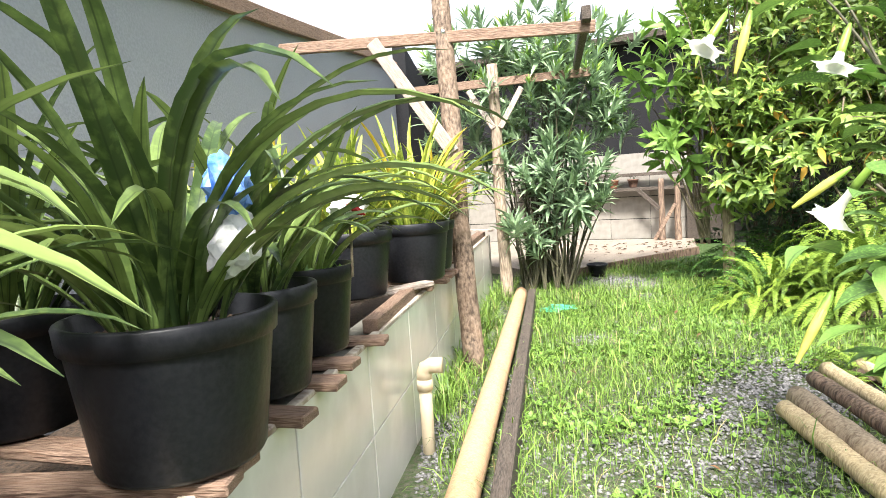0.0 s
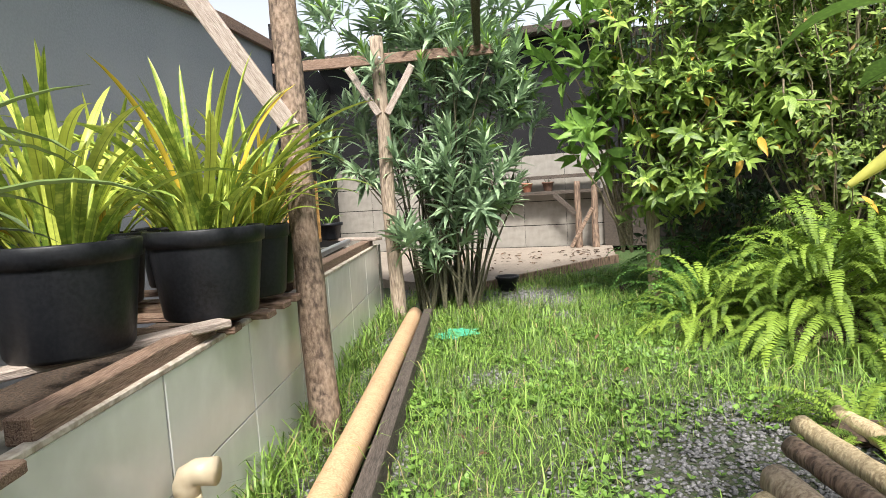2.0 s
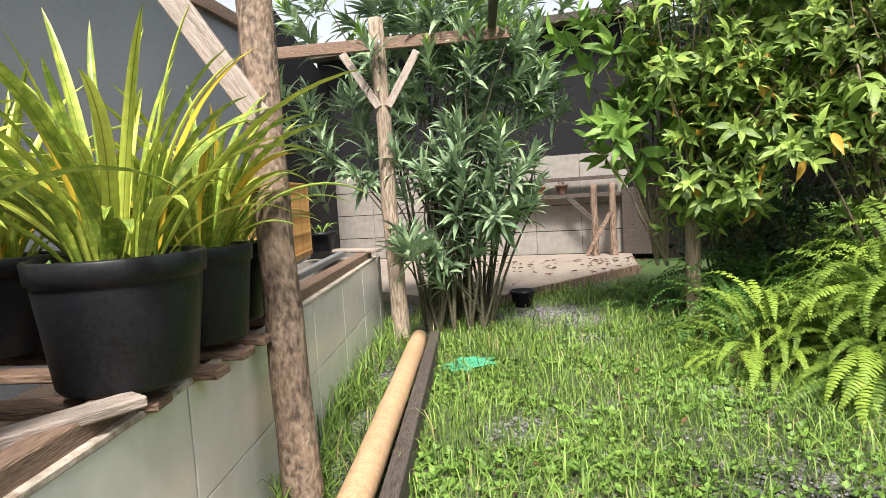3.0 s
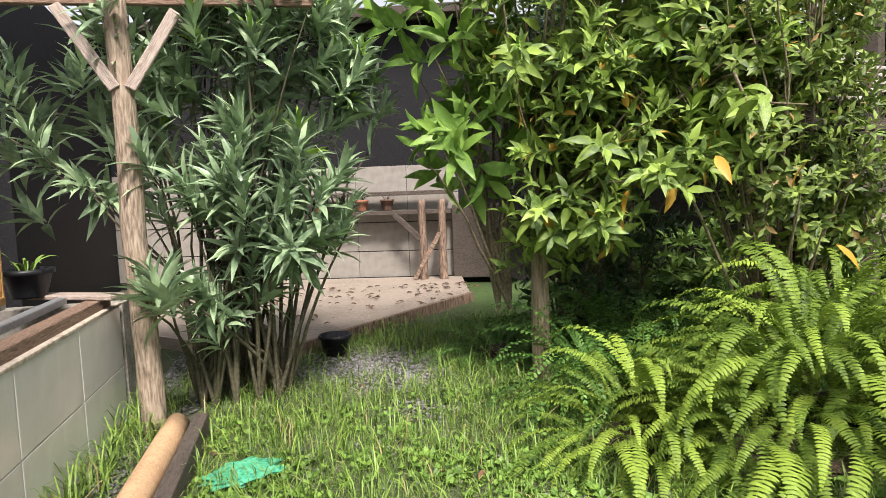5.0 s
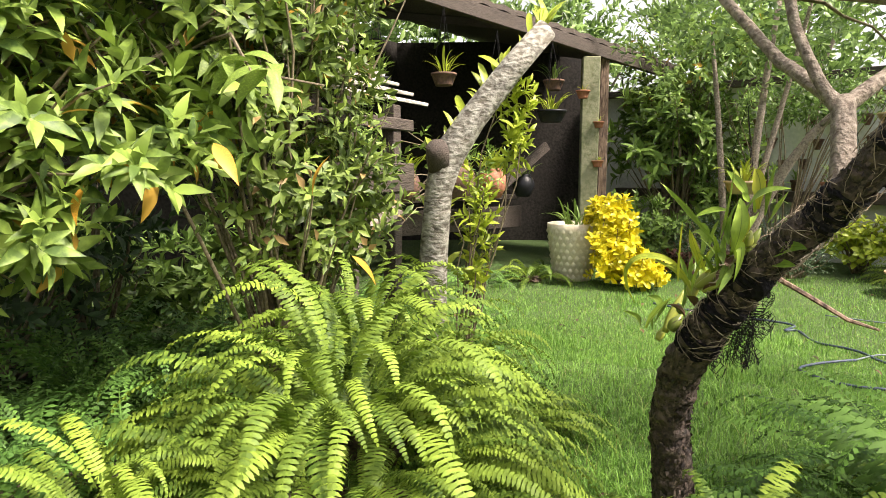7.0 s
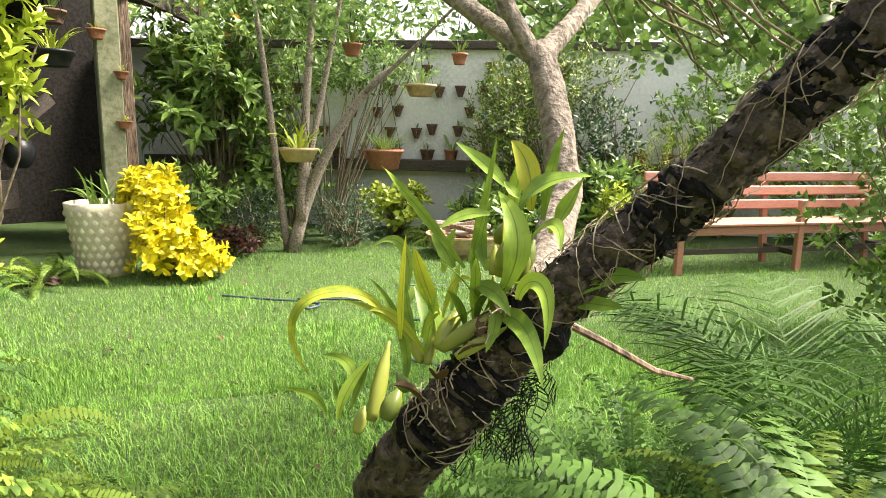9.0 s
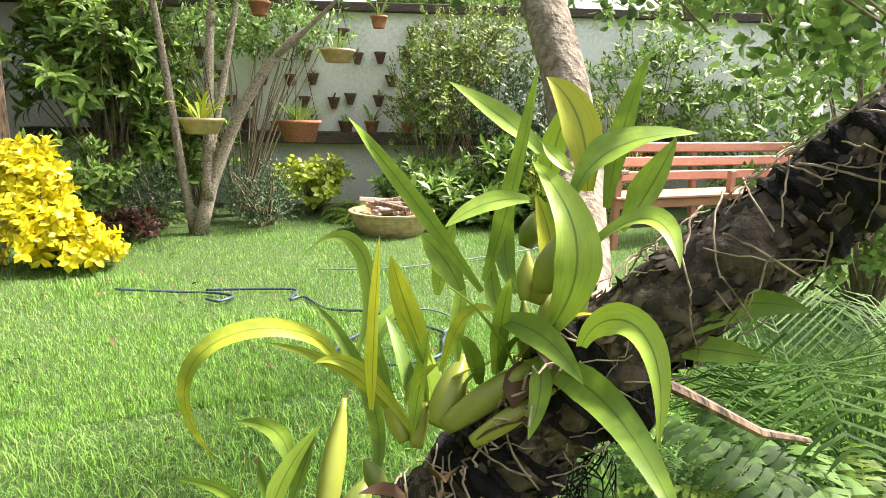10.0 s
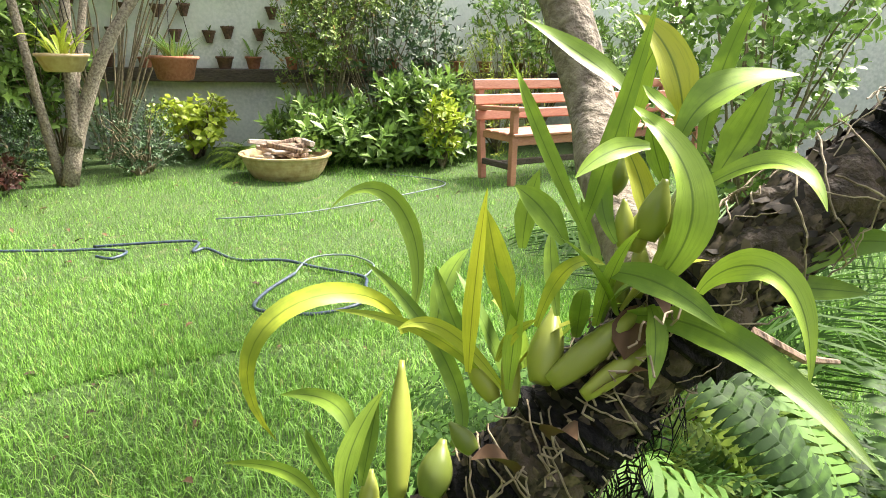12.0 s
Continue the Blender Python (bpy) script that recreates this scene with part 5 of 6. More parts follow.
for i in range(16):
    y = 3.0 - i * 0.34 + q.uniform(-0.06, 0.06)
    pot_plant("ledge_pot", tuple(farpt(y, 0.12, 0.83)), simple_prof(q.uniform(0.06, 0.085), q.uniform(0.10, 0.14)), TERRA if i % 3 else TERRA_DARK, "terracotta pot on the wall ledge", 9, q.uniform(0.12, 0.25), L_HEDGE, 300 + i, 0.12)

bush("climbing_plant", (3.66, 3.72, 0), "light green climber against the lichen-covered trunk", "climber", 71, [(3.66, 3.72, 0), (3.70, 3.70, 0)],
     [((3.66, 3.60, 0.85), (0.11, 0.10, 0.42), 46), ((3.76, 3.46, 1.35), (0.13, 0.11, 0.28), 40)], 7, 0.10, OVAL, 0.085, L_LIME, TWIG, 0.006, (35, 80), 0.6, None, 14)
bush("tall_border_shrub", (9.1, 3.35, 0), "tall leafy shrub before the garden wall", "shrub", 72, [(9.05 + 0.05 * k, 3.35, 0) for k in range(4)],
     [((9.0, 3.35, 2.35), (0.55, 0.75, 0.75), 170), ((9.1, 2.6, 2.6), (0.5, 0.6, 0.45), 140), ((9.0, 3.5, 1.5), (0.4, 0.45, 0.6), 40)], 8, 0.2, OVAL, 0.13, L_SHRUB, TWIG, 0.018, (35, 80), 0.4, (L_YOUNG, 0.7), 22)


# ---- the leaning tree with the large orchid ----
lean = thing("leaning_tree", (2.77, 2.57, 0), "leaning dark flaking tree trunk carrying orchids", "tree")
o = np.array((2.77, 2.57, 0))
LOG = [(2.77, 2.57, -0.05), (2.775, 2.585, 0.17), (2.75, 2.60, 0.36), (2.68, 2.57, 0.53), (2.62, 2.525, 0.63), (2.578, 2.49, 0.70), (2.555, 2.44, 0.77), (2.52, 2.395, 0.845), (2.48, 2.34, 0.915), (2.43, 2.265, 0.995), (2.36, 2.20, 1.09), (2.28, 2.13, 1.21), (2.15, 2.03, 1.41), (2.0, 1.92, 1.65)]


def along(u):
    k = u * (len(LOG) - 1)
    i = min(int(k), len(LOG) - 2)
    return np.array(LOG[i]) + (np.array(LOG[i + 1]) - np.array(LOG[i])) * (k - i)


RAD = lambda u: 0.060 - 0.024 * min(1, u / 0.7)
fine = np.linspace(0, 1, 220)
part("trunk", tube([along(u) - o for u in fine], [RAD(u) for u in fine], 44, 0.30, 2, freq=38), BARK_WET, lean, smooth=True)
g = np.random.default_rng(21)
n = 10000
uu = g.uniform(0.05, 1, n)
ang = g.uniform(0, 6.283, n)
ctr = np.array([along(u) for u in uu]) - o
axis = np.array([along(min(1, u + 0.02)) - along(max(0, u - 0.02)) for u in uu])
fr = frames(axis)
rad_dir = fr[:, :, 0] * np.cos(ang)[:, None] + fr[:, :, 2] * np.sin(ang)[:, None]
flake = (np.array([(-0.5, -1, 0), (0.4, -0.8, 0.05), (0.55, 0.7, 0.1), (-0.3, 1, 0.25), (0, 0, 0.3)]), np.array([(0, 1, 4), (1, 2, 4), (2, 3, 4), (3, 0, 4)]))
part("bark_litter", scatter(flake, ctr + rad_dir * np.array([RAD(u) for u in uu])[:, None], frames(axis / np.linalg.norm(axis, axis=1)[:, None] + g.normal(size=axis.shape) * 0.35, rad_dir + g.normal(size=axis.shape) * 0.30), 0.0025 + 0.011 * g.random(n) ** 2.2), island_stone("bark_flake", (0.014, 0.011, 0.010), (0.19, 0.14, 0.11)), lean)["kind"] = "stuff"
for i, (u0, u1, rr) in enumerate(((0.30, 0.36, 1.08), (0.40, 0.47, 1.12), (0.50, 0.56, 1.10), (0.68, 0.74, 1.10), (0.80, 0.85, 1.08))):
    us = np.linspace(u0, u1, 46)
    part("black_wrap", tube([along(u) - o for u in us], [RAD(u) * rr for u in us], 48, 0.26, 30 + i, freq=120), NET, lean, "torn black netting wrapped round the trunk")
q = random.Random(6)
for i in range(240):
    u = q.uniform(0.30, 0.95)
    c0, a = along(u) - o, q.uniform(0, 6.28)
    f1 = frames(np.array([along(min(1, u + 0.02)) - along(u - 0.02)]))[0]
    pts, aa, du = [], a, 0.0
    turn_a, turn_u = q.uniform(-0.2, 0.2), q.uniform(-0.004, 0.006)
    for k in range(9):
        rdir = f1[:, 0] * math.cos(aa) + f1[:, 2] * math.sin(aa)
        pts.append(along(min(0.98, u + du)) - o + rdir * (RAD(u) + 0.010 + 0.004 * q.random()))
        aa += turn_a + q.uniform(-0.08, 0.08)
        du += turn_u
    part("root", tube(pts, 0.0005 + 0.0006 * q.random(), 5), ROOTS, lean)
for pts, r0, r1 in (([(2.53, 2.40, 0.84), (2.72, 2.28, 0.91), (2.84, 2.20, 1.0), (2.915, 2.19, 1.13), (3.02, 2.19, 1.29)], 0.036, 0.032),
                    ([(3.02, 2.19, 1.27), (3.10, 2.24, 1.33), (3.24, 2.36, 1.45), (3.45, 2.55, 1.72)], 0.025, 0.018), ([(3.02, 2.19, 1.27), (3.08, 2.10, 1.35), (3.22, 1.95, 1.47), (3.45, 1.75, 1.72)], 0.025, 0.016),
                    ([(3.0, 2.19, 1.24), (3.02, 2.26, 1.36), (3.05, 2.32, 1.5), (3.1, 2.4, 1.85)], 0.020, 0.014)):
    p = np.array(pts)
    k = np.linspace(0, len(p) - 1, 18)
    pp = np.stack([np.interp(k, np.arange(len(p)), p[:, j]) for j in range(3)], 1) - o
    part("branch", tube(pp, np.linspace(r0, r1, 18), 14, 0.18, 3, freq=14), BARK_TAN, lean, "pale tan smooth-barked branch", smooth=True)
cp, cd = [], []
for c0, r, nn in (((3.75, 1.35, 1.60), (0.55, 0.6, 0.30), 120), ((3.2, 1.15, 1.38), (0.40, 0.45, 0.30), 130), ((3.4, 2.4, 2.05), (0.8, 0.6, 0.3), 60), ((4.4, 0.9, 1.75), (0.6, 0.7, 0.35), 120), ((2.6, 1.2, 1.75), (0.6, 0.6, 0.3), 60), ((4.6, 2.2, 2.15), (0.8, 0.7, 0.3), 80)):
    a, b = ellipsoid_points(np.array(c0) - o, r, nn, g, 0.2)
    cp.append(a), cd.append(b + np.array((0, 0, -0.25)))
cp, cd = np.concatenate(cp), np.concatenate(cd)
part("foliage", shoot_leaves(cp, cd, g, 7, 0.14, ROUND, 0.062, (45, 85)), L_CANOPY, lean)["kind"] = "stuff"
part("twig_wood", branches([np.array((3.4, 2.4, 1.7)) - o, np.array((3.42, 1.78, 1.7)) - o, np.array((3.1, 2.38, 1.8)) - o], cp[g.permutation(len(cp))], g, 0.008, 0.02, 90), TWIG, lean)["kind"] = "stuff"


def hanging_net(at, w, h, seed):
    bm = bmesh.new()
    nx, ny = max(4, int(w / 0.009)), max(5, int(h / 0.011))
    grid = [[bm.verts.new((w * (i / nx - 0.5) * (1 - 0.35 * math.sin(3 * j / ny)) + 0.012 * noise.noise(Vector((i * 0.4, j * 0.3, seed))),
                           0.035 * noise.noise(Vector((i * 0.5, j * 0.25, seed + 5))), -h * j / ny * (0.75 + 0.35 * noise.noise(Vector((i * 0.6, 0, seed + 9)))))) for i in range(nx + 1)] for j in range(ny + 1)]
    for j in range(ny):
        for i in range(nx):
            bm.faces.new((grid[j][i], grid[j][i + 1], grid[j + 1][i + 1], grid[j + 1][i]))
    bmesh.ops.wireframe(bm, faces=bm.faces[:], thickness=0.0030, use_replace=True, use_boundary=True)
    ob = part("hanging_net", bm, NET)
    ob.matrix_world = pose(*at, 0, 0, 35)
    return tagged(ob, "torn black netting hanging from the trunk", "net")


hanging_net((2.585, 2.41, 0.755), 0.15, 0.21, 1)
hanging_net((2.57, 2.42, 0.75), 0.12, 0.20, 7)
hanging_net((2.63, 2.47, 0.66), 0.07, 0.15, 2)
hanging_net((2.56, 2.38, 0.80), 0.10, 0.16, 3)
part("netting_lump", crumple(0.024, 61, (1.0, 1.0, 1.6)), NET, lean, "bundle of black netting", m=Matrix.Translation(Vector((2.49, 2.382, 0.83)) - Vector(o)))
part("dead_twig", tube(np.array([(2.56, 2.36, 0.84), (2.52, 2.28, 0.80), (2.50, 2.20, 0.755), (2.49, 2.14, 0.74)]) - o, [0.007, 0.006, 0.005, 0.003], 6, 0.2, 1), LOG_BROWN, lean)

def ribbon(points, width, normal, n=20, fold=0.34):
    """A strap leaf that runs smoothly through three or four places, its face turned to the normal."""
    p = np.array(points, float)
    knots = np.linspace(0, 1, len(p))
    u = np.linspace(0, 1, n + 1)
    line = np.zeros((n + 1, 3))
    for i in range(len(p)):
        basis = np.ones(n + 1)
        for j in range(len(p)):
            if j != i:
                basis *= (u - knots[j]) / (knots[i] - knots[j])
        line += basis[:, None] * p[i]
    t = np.gradient(line, axis=0)
    t /= np.linalg.norm(t, axis=1)[:, None]
    v, f = [], []
    for i in range(n + 1):
        side = np.cross(t[i], normal)
        side /= max(np.linalg.norm(side), 1e-6)
        out = np.cross(side, t[i])
        w = max(min(1, 0.32 + 1.7 * u[i]) * max(0.0, 1 - u[i] ** 3.4) ** 0.9, 0.03) * width / 2
        wave = 0.10 * w * math.sin(9 * u[i] + 40 * p[0][0])
        v += [line[i] - side * w + out * (fold * w + wave), line[i], line[i] + side * w + out * (fold * w - wave)]
        if i < n:
            b = i * 3
            f += [(b, b + 1, b + 4, b + 3), (b + 1, b + 2, b + 5, b + 4)]
    return np.array(v), np.array(f)


def strip(ob):
    """Marks a leaf of three rows of points with where they lie across and along it."""
    me = ob.data
    rows = len(me.vertices) // 3
    me.attributes.new("across", "FLOAT", "POINT").data.foreach_set("value", np.tile((-1.0, 0.0, 1.0), rows).astype(np.float32))
    me.attributes.new("along", "FLOAT", "POINT").data.foreach_set("value", np.repeat(np.linspace(0, 6, rows), 3).astype(np.float32))
    return ob


orchid = thing("tree_orchid", (2.60, 2.48, 0.78), "large green orchid with plump bulbs on the trunk", "orchid")
ob0 = Matrix.Translation((2.60, 2.48, 0.78)).inverted()
# leaves as their places from foot to tip, and a width
TOP_LEAVES = (
    (((2.548, 2.493, 0.916), (2.535, 2.562, 1.001), (2.507, 2.622, 1.064)), 0.017),
    (((2.536, 2.38, 0.985), (2.533, 2.372, 1.05), (2.516, 2.363, 1.116)), 0.024),
    (((2.581, 2.422, 1.03), (2.619, 2.441, 1.059), (2.668, 2.476, 1.093)), 0.028),
    (((2.572, 2.479, 0.918), (2.561, 2.461, 1.0), (2.54, 2.453, 1.102)), 0.024),
    (((2.544, 2.396, 0.999), (2.565, 2.395, 1.059), (2.598, 2.41, 1.097)), 0.042),
    (((2.598, 2.402, 0.988), (2.598, 2.396, 1.038), (2.586, 2.386, 1.077)), 0.033),
    (((2.54, 2.416, 1.017), (2.552, 2.424, 1.027), (2.563, 2.432, 1.04)), 0.018),
)
SIDE_LEAVES = (
    (((2.531, 2.417, 1.001), (2.519, 2.387, 1.038), (2.489, 2.331, 1.051)), 0.040),
    (((2.521, 2.374, 0.967), (2.515, 2.352, 1.005), (2.509, 2.334, 1.047)), 0.040),
    (((2.513, 2.449, 0.885), (2.504, 2.431, 0.961), (2.569, 2.438, 1.024)), 0.047),
    (((2.517, 2.411, 0.954), (2.456, 2.402, 0.989), (2.41, 2.411, 0.963)), 0.027),
    (((2.491, 2.416, 0.866), (2.458, 2.352, 0.907), (2.419, 2.298, 0.946)), 0.033),
    (((2.485, 2.413, 0.865), (2.442, 2.342, 0.917), (2.392, 2.298, 0.924)), 0.036),
    (((2.475, 2.372, 0.878), (2.444, 2.342, 0.882), (2.409, 2.316, 0.884)), 0.028),
    (((2.53, 2.458, 0.851), (2.44, 2.445, 0.858), (2.322, 2.467, 0.823)), 0.035),
)
FRONT_LEAVES = (
    (((2.547, 2.481, 0.89), (2.495, 2.466, 0.892), (2.438, 2.463, 0.873)), 0.030),
    (((2.483, 2.435, 0.883), (2.454, 2.431, 0.914), (2.417, 2.425, 0.907), (2.386, 2.438, 0.844)), 0.031),
    (((2.521, 2.467, 0.997), (2.529, 2.501, 0.994), (2.529, 2.536, 0.977)), 0.021),
    (((2.508, 2.46, 0.869), (2.496, 2.463, 0.844), (2.483, 2.48, 0.81)), 0.023),
    (((2.566, 2.504, 0.913), (2.585, 2.514, 0.939), (2.604, 2.529, 0.957)), 0.030),
    (((2.617, 2.505, 0.895), (2.622, 2.497, 0.929), (2.622, 2.486, 0.964)), 0.026),
    (((2.566, 2.506, 0.848), (2.589, 2.495, 0.885), (2.604, 2.484, 0.911)), 0.018),
)
INNER_LEAVES = (
    (((2.552, 2.457, 0.91), (2.572, 2.46, 0.956), (2.578, 2.44, 1.021)), 0.023),
    (((2.542, 2.427, 0.914), (2.563, 2.419, 0.954), (2.59, 2.42, 0.992)), 0.027),
    (((2.535, 2.422, 0.959), (2.55, 2.422, 0.985), (2.561, 2.42, 1.01)), 0.022),
    (((2.553, 2.465, 0.875), (2.573, 2.469, 0.907), (2.589, 2.465, 0.943)), 0.020),
)
YELLOW_LEAVES = (
    (((2.694, 2.583, 0.799), (2.709, 2.638, 0.847), (2.707, 2.72, 0.826), (2.727, 2.705, 0.702)), 0.026),
    (((2.596, 2.576, 0.8), (2.595, 2.574, 0.872), (2.587, 2.571, 0.962)), 0.020),
    (((2.617, 2.513, 0.824), (2.612, 2.537, 0.885), (2.607, 2.555, 0.939)), 0.031),
    (((2.605, 2.542, 0.768), (2.643, 2.587, 0.82), (2.691, 2.658, 0.841)), 0.015),
    (((2.592, 2.539, 0.774), (2.628, 2.578, 0.827), (2.643, 2.619, 0.832)), 0.018),
    (((2.599, 2.543, 0.8), (2.592, 2.533, 0.825), (2.576, 2.519, 0.844)), 0.013),
    (((2.581, 2.515, 0.834), (2.566, 2.5, 0.888), (2.538, 2.484, 0.899)), 0.018),
)
BACK_LEAVES = (
    (((2.72, 2.56, 0.802), (2.765, 2.528, 0.865), (2.819, 2.537, 0.911), (2.857, 2.587, 0.888)), 0.027),
    (((2.618, 2.576, 0.713), (2.638, 2.557, 0.757), (2.693, 2.568, 0.814), (2.743, 2.6, 0.861)), 0.023),
    (((2.669, 2.563, 0.799), (2.696, 2.533, 0.842), (2.708, 2.498, 0.869)), 0.031),
    (((2.583, 2.541, 0.779), (2.59, 2.532, 0.823), (2.594, 2.522, 0.873)), 0.021),
    (((2.618, 2.546, 0.781), (2.66, 2.551, 0.823), (2.691, 2.55, 0.864)), 0.022),
)
LOW_LEAVES = (
    (((2.668, 2.663, 0.647), (2.692, 2.644, 0.688), (2.705, 2.6, 0.737)), 0.028),
    (((2.701, 2.637, 0.686), (2.737, 2.641, 0.717), (2.779, 2.682, 0.719)), 0.025),
    (((2.677, 2.682, 0.649), (2.723, 2.697, 0.666), (2.765, 2.748, 0.67)), 0.017),
    (((2.671, 2.643, 0.662), (2.689, 2.624, 0.696), (2.705, 2.606, 0.732)), 0.025),
    (((2.707, 2.651, 0.635), (2.745, 2.658, 0.662), (2.769, 2.66, 0.676)), 0.016),
)
q = random.Random(33)
for leaves in (TOP_LEAVES, SIDE_LEAVES, FRONT_LEAVES, INNER_LEAVES, YELLOW_LEAVES, BACK_LEAVES, LOW_LEAVES):
    for places, w in leaves:
        face = np.array((-0.50 + q.uniform(-0.35, 0.35), 0.60 + q.uniform(-0.3, 0.3), 0.55 + q.uniform(-0.3, 0.3)))
        strip(part("leaf", ribbon(np.array(places) - np.array((2.60, 2.48, 0.78)), w * 0.86, face), L_ORCHID_Y if leaves is YELLOW_LEAVES else L_ORCHID, orchid, smooth=True))
for i in range(12):
    b = Vector((2.505, 2.440, 0.885)).lerp(Vector((2.615, 2.535, 0.765)), q.random())
    strip(part("leaf", blade(q.uniform(0.07, 0.12), q.uniform(0.016, 0.024), 14, q.uniform(60, 88), q.uniform(20, 110), 0.3, "orchid"), L_ORCHID, orchid, smooth=True, m=ob0 @ pose(b.x, b.y, b.z, 0, 0, q.uniform(0, 360))))
# bulbs as (x, y, z, run x, run y, run z, radius)
BULBS = (
    (2.532, 2.441, 0.926, -0.001, -0.008, 0.029, 0.014),
    (2.551, 2.448, 0.912, 0.006, -0.003, 0.024, 0.010),
    (2.588, 2.427, 0.950, -0.002, -0.006, 0.020, 0.012),
    (2.546, 2.439, 0.909, 0.001, -0.006, 0.022, 0.011),
    (2.525, 2.414, 0.916, 0.005, -0.004, 0.023, 0.012),
    (2.669, 2.604, 0.667, 0.035, -0.023, 0.064, 0.015),
    (2.63, 2.589, 0.667, 0.011, -0.016, 0.025, 0.018),
    (2.565, 2.519, 0.803, 0.015, -0.021, 0.03, 0.017),
    (2.543, 2.508, 0.81, -0.014, -0.049, 0.036, 0.014),
    (2.521, 2.496, 0.801, -0.011, -0.039, 0.026, 0.01),
    (2.607, 2.544, 0.768, 0.019, 0.006, 0.022, 0.012),
    (2.530, 2.412, 0.890, 0.01, -0.012, 0.034, 0.012),
    (2.538, 2.436, 0.872, 0.014, -0.011, 0.028, 0.010),
    (2.548, 2.448, 0.862, 0.01, -0.003, 0.028, 0.009),
    (2.535, 2.405, 0.918, 0.008, -0.012, 0.026, 0.011),
    (2.602, 2.568, 0.72, 0.014, 0.006, 0.012, 0.011),
    (2.588, 2.534, 0.774, 0.016, -0.01, 0.036, 0.01),
    (2.685, 2.63, 0.621, 0.013, -0.01, 0.021, 0.012),
)
for x, y, z, dx, dy, dz, r in BULBS:
    a, d = np.array((x, y, z)), np.array((dx, dy, dz))
    pts = [a - d * 0.35 + d * 1.75 * u for u in np.linspace(0, 1, 12)]
    part("bulb", tube(np.array(pts) - np.array((2.60, 2.48, 0.78)), [0.86 * r * (0.5 + 0.6 * math.sin(math.pi * min(1, u * 1.02 + 0.05)) ** 0.8) * (1 - 0.55 * u ** 3) for u in np.linspace(0, 1, 12)], 16, 0.08, 2, freq=30), BULB, orchid, smooth=True)
q = random.Random(4)
for i in range(26):
    b = along(q.uniform(0.34, 0.56)) - np.array((2.60, 2.48, 0.78)) + np.array((-0.03, 0.045, 0.03))
    p = [b]
    for k in range(4):
        p.append(p[-1] + np.array((q.uniform(-0.014, 0.010), q.uniform(-0.004, 0.012), q.uniform(-0.012, 0.006))))
    part("root", tube(p, 0.0011, 5), ROOTS, orchid)
for i in range(5):
    b = along(0.36 + 0.04 * i) - np.array((2.60, 2.48, 0.78)) + np.array((-0.035, 0.05, 0.035))
    part("dry_sheath", blade(0.06, 0.03, 5, 50, 60, 0.6, "lance"), L_DRY, orchid, m=pose(*b, 0, 0, 70 * i))


# ---- trumpet bush, logs and small things along the grass ----
dat = thing("trumpet_bush", (1.05, 0.70, 0), "broad-leaved trumpet bush with white hanging flowers", "bush")
o = np.array((1.05, 0.70, 0))
q = random.Random(17)
stems = (((1.05, 0.70, 0), (0.95, 0.72, 0.6), (0.72, 0.76, 1.08)), ((1.05, 0.72, 0), (1.0, 0.85, 0.8), (0.92, 1.05, 1.42)), ((1.02, 0.66, 0), (0.9, 0.6, 0.45), (0.55, 0.58, 0.80)), ((1.1, 0.75, 0), (1.1, 1.0, 0.9), (0.85, 1.25, 1.65)), ((1.1, 0.7, 0.3), (1.2, 0.9, 1.0), (1.2, 1.2, 1.6)), ((1.05, 0.7, 0.1), (0.95, 0.62, 0.7), (0.56, 0.56, 1.0)), ((1.1, 0.7, 0.2), (1.0, 1.0, 1.2), (0.72, 1.10, 1.58)))
LEAF_D = [mesh_np("leaf", *blade(1.0, 0.46, 8, r, d, 0.22, "lance")) for r, d in ((15, 45), (25, 80), (0, 40), (35, 95))]
for i, (a, b, c2) in enumerate(stems):
    pts = [np.array(a) * (1 - u) ** 2 + 2 * np.array(b) * u * (1 - u) + np.array(c2) * u * u - o for u in np.linspace(0, 1, 12)]
    part("stem", tube(pts, np.linspace(0.011, 0.003, 12), 8, 0.1, i), CANE, dat, smooth=True)
    for k in range(26):
        u = q.uniform(0.35, 1.0)
        p = np.array(a) * (1 - u) ** 2 + 2 * np.array(b) * u * (1 - u) + np.array(c2) * u * u
        az = q.uniform(0, 360)
        off = q.uniform(0.02, 0.16)
        s = q.uniform(0.11, 0.21)
        p = p + np.array((-math.sin(radians(az)) * off, math.cos(radians(az)) * off, q.uniform(-0.05, 0.1)))
        near_bloom = min(math.dist(p, c) for c in ((0.605, 0.865, 0.88), (0.50, 0.85, 0.93), (0.64, 0.80, 0.97), (0.50, 0.70, 0.80), (0.40, 0.56, 0.62)))
        if p[0] < 0.36 or near_bloom < 0.125 or p[2] < 0.5:
            continue
        part("leaf", LEAF_D[k % 4], L_DATURA, dat, smooth=True, m=pose(*(p - o), q.uniform(-15, 15), q.uniform(-20, 20), az) @ Matrix.Diagonal((s, s, s, 1)))


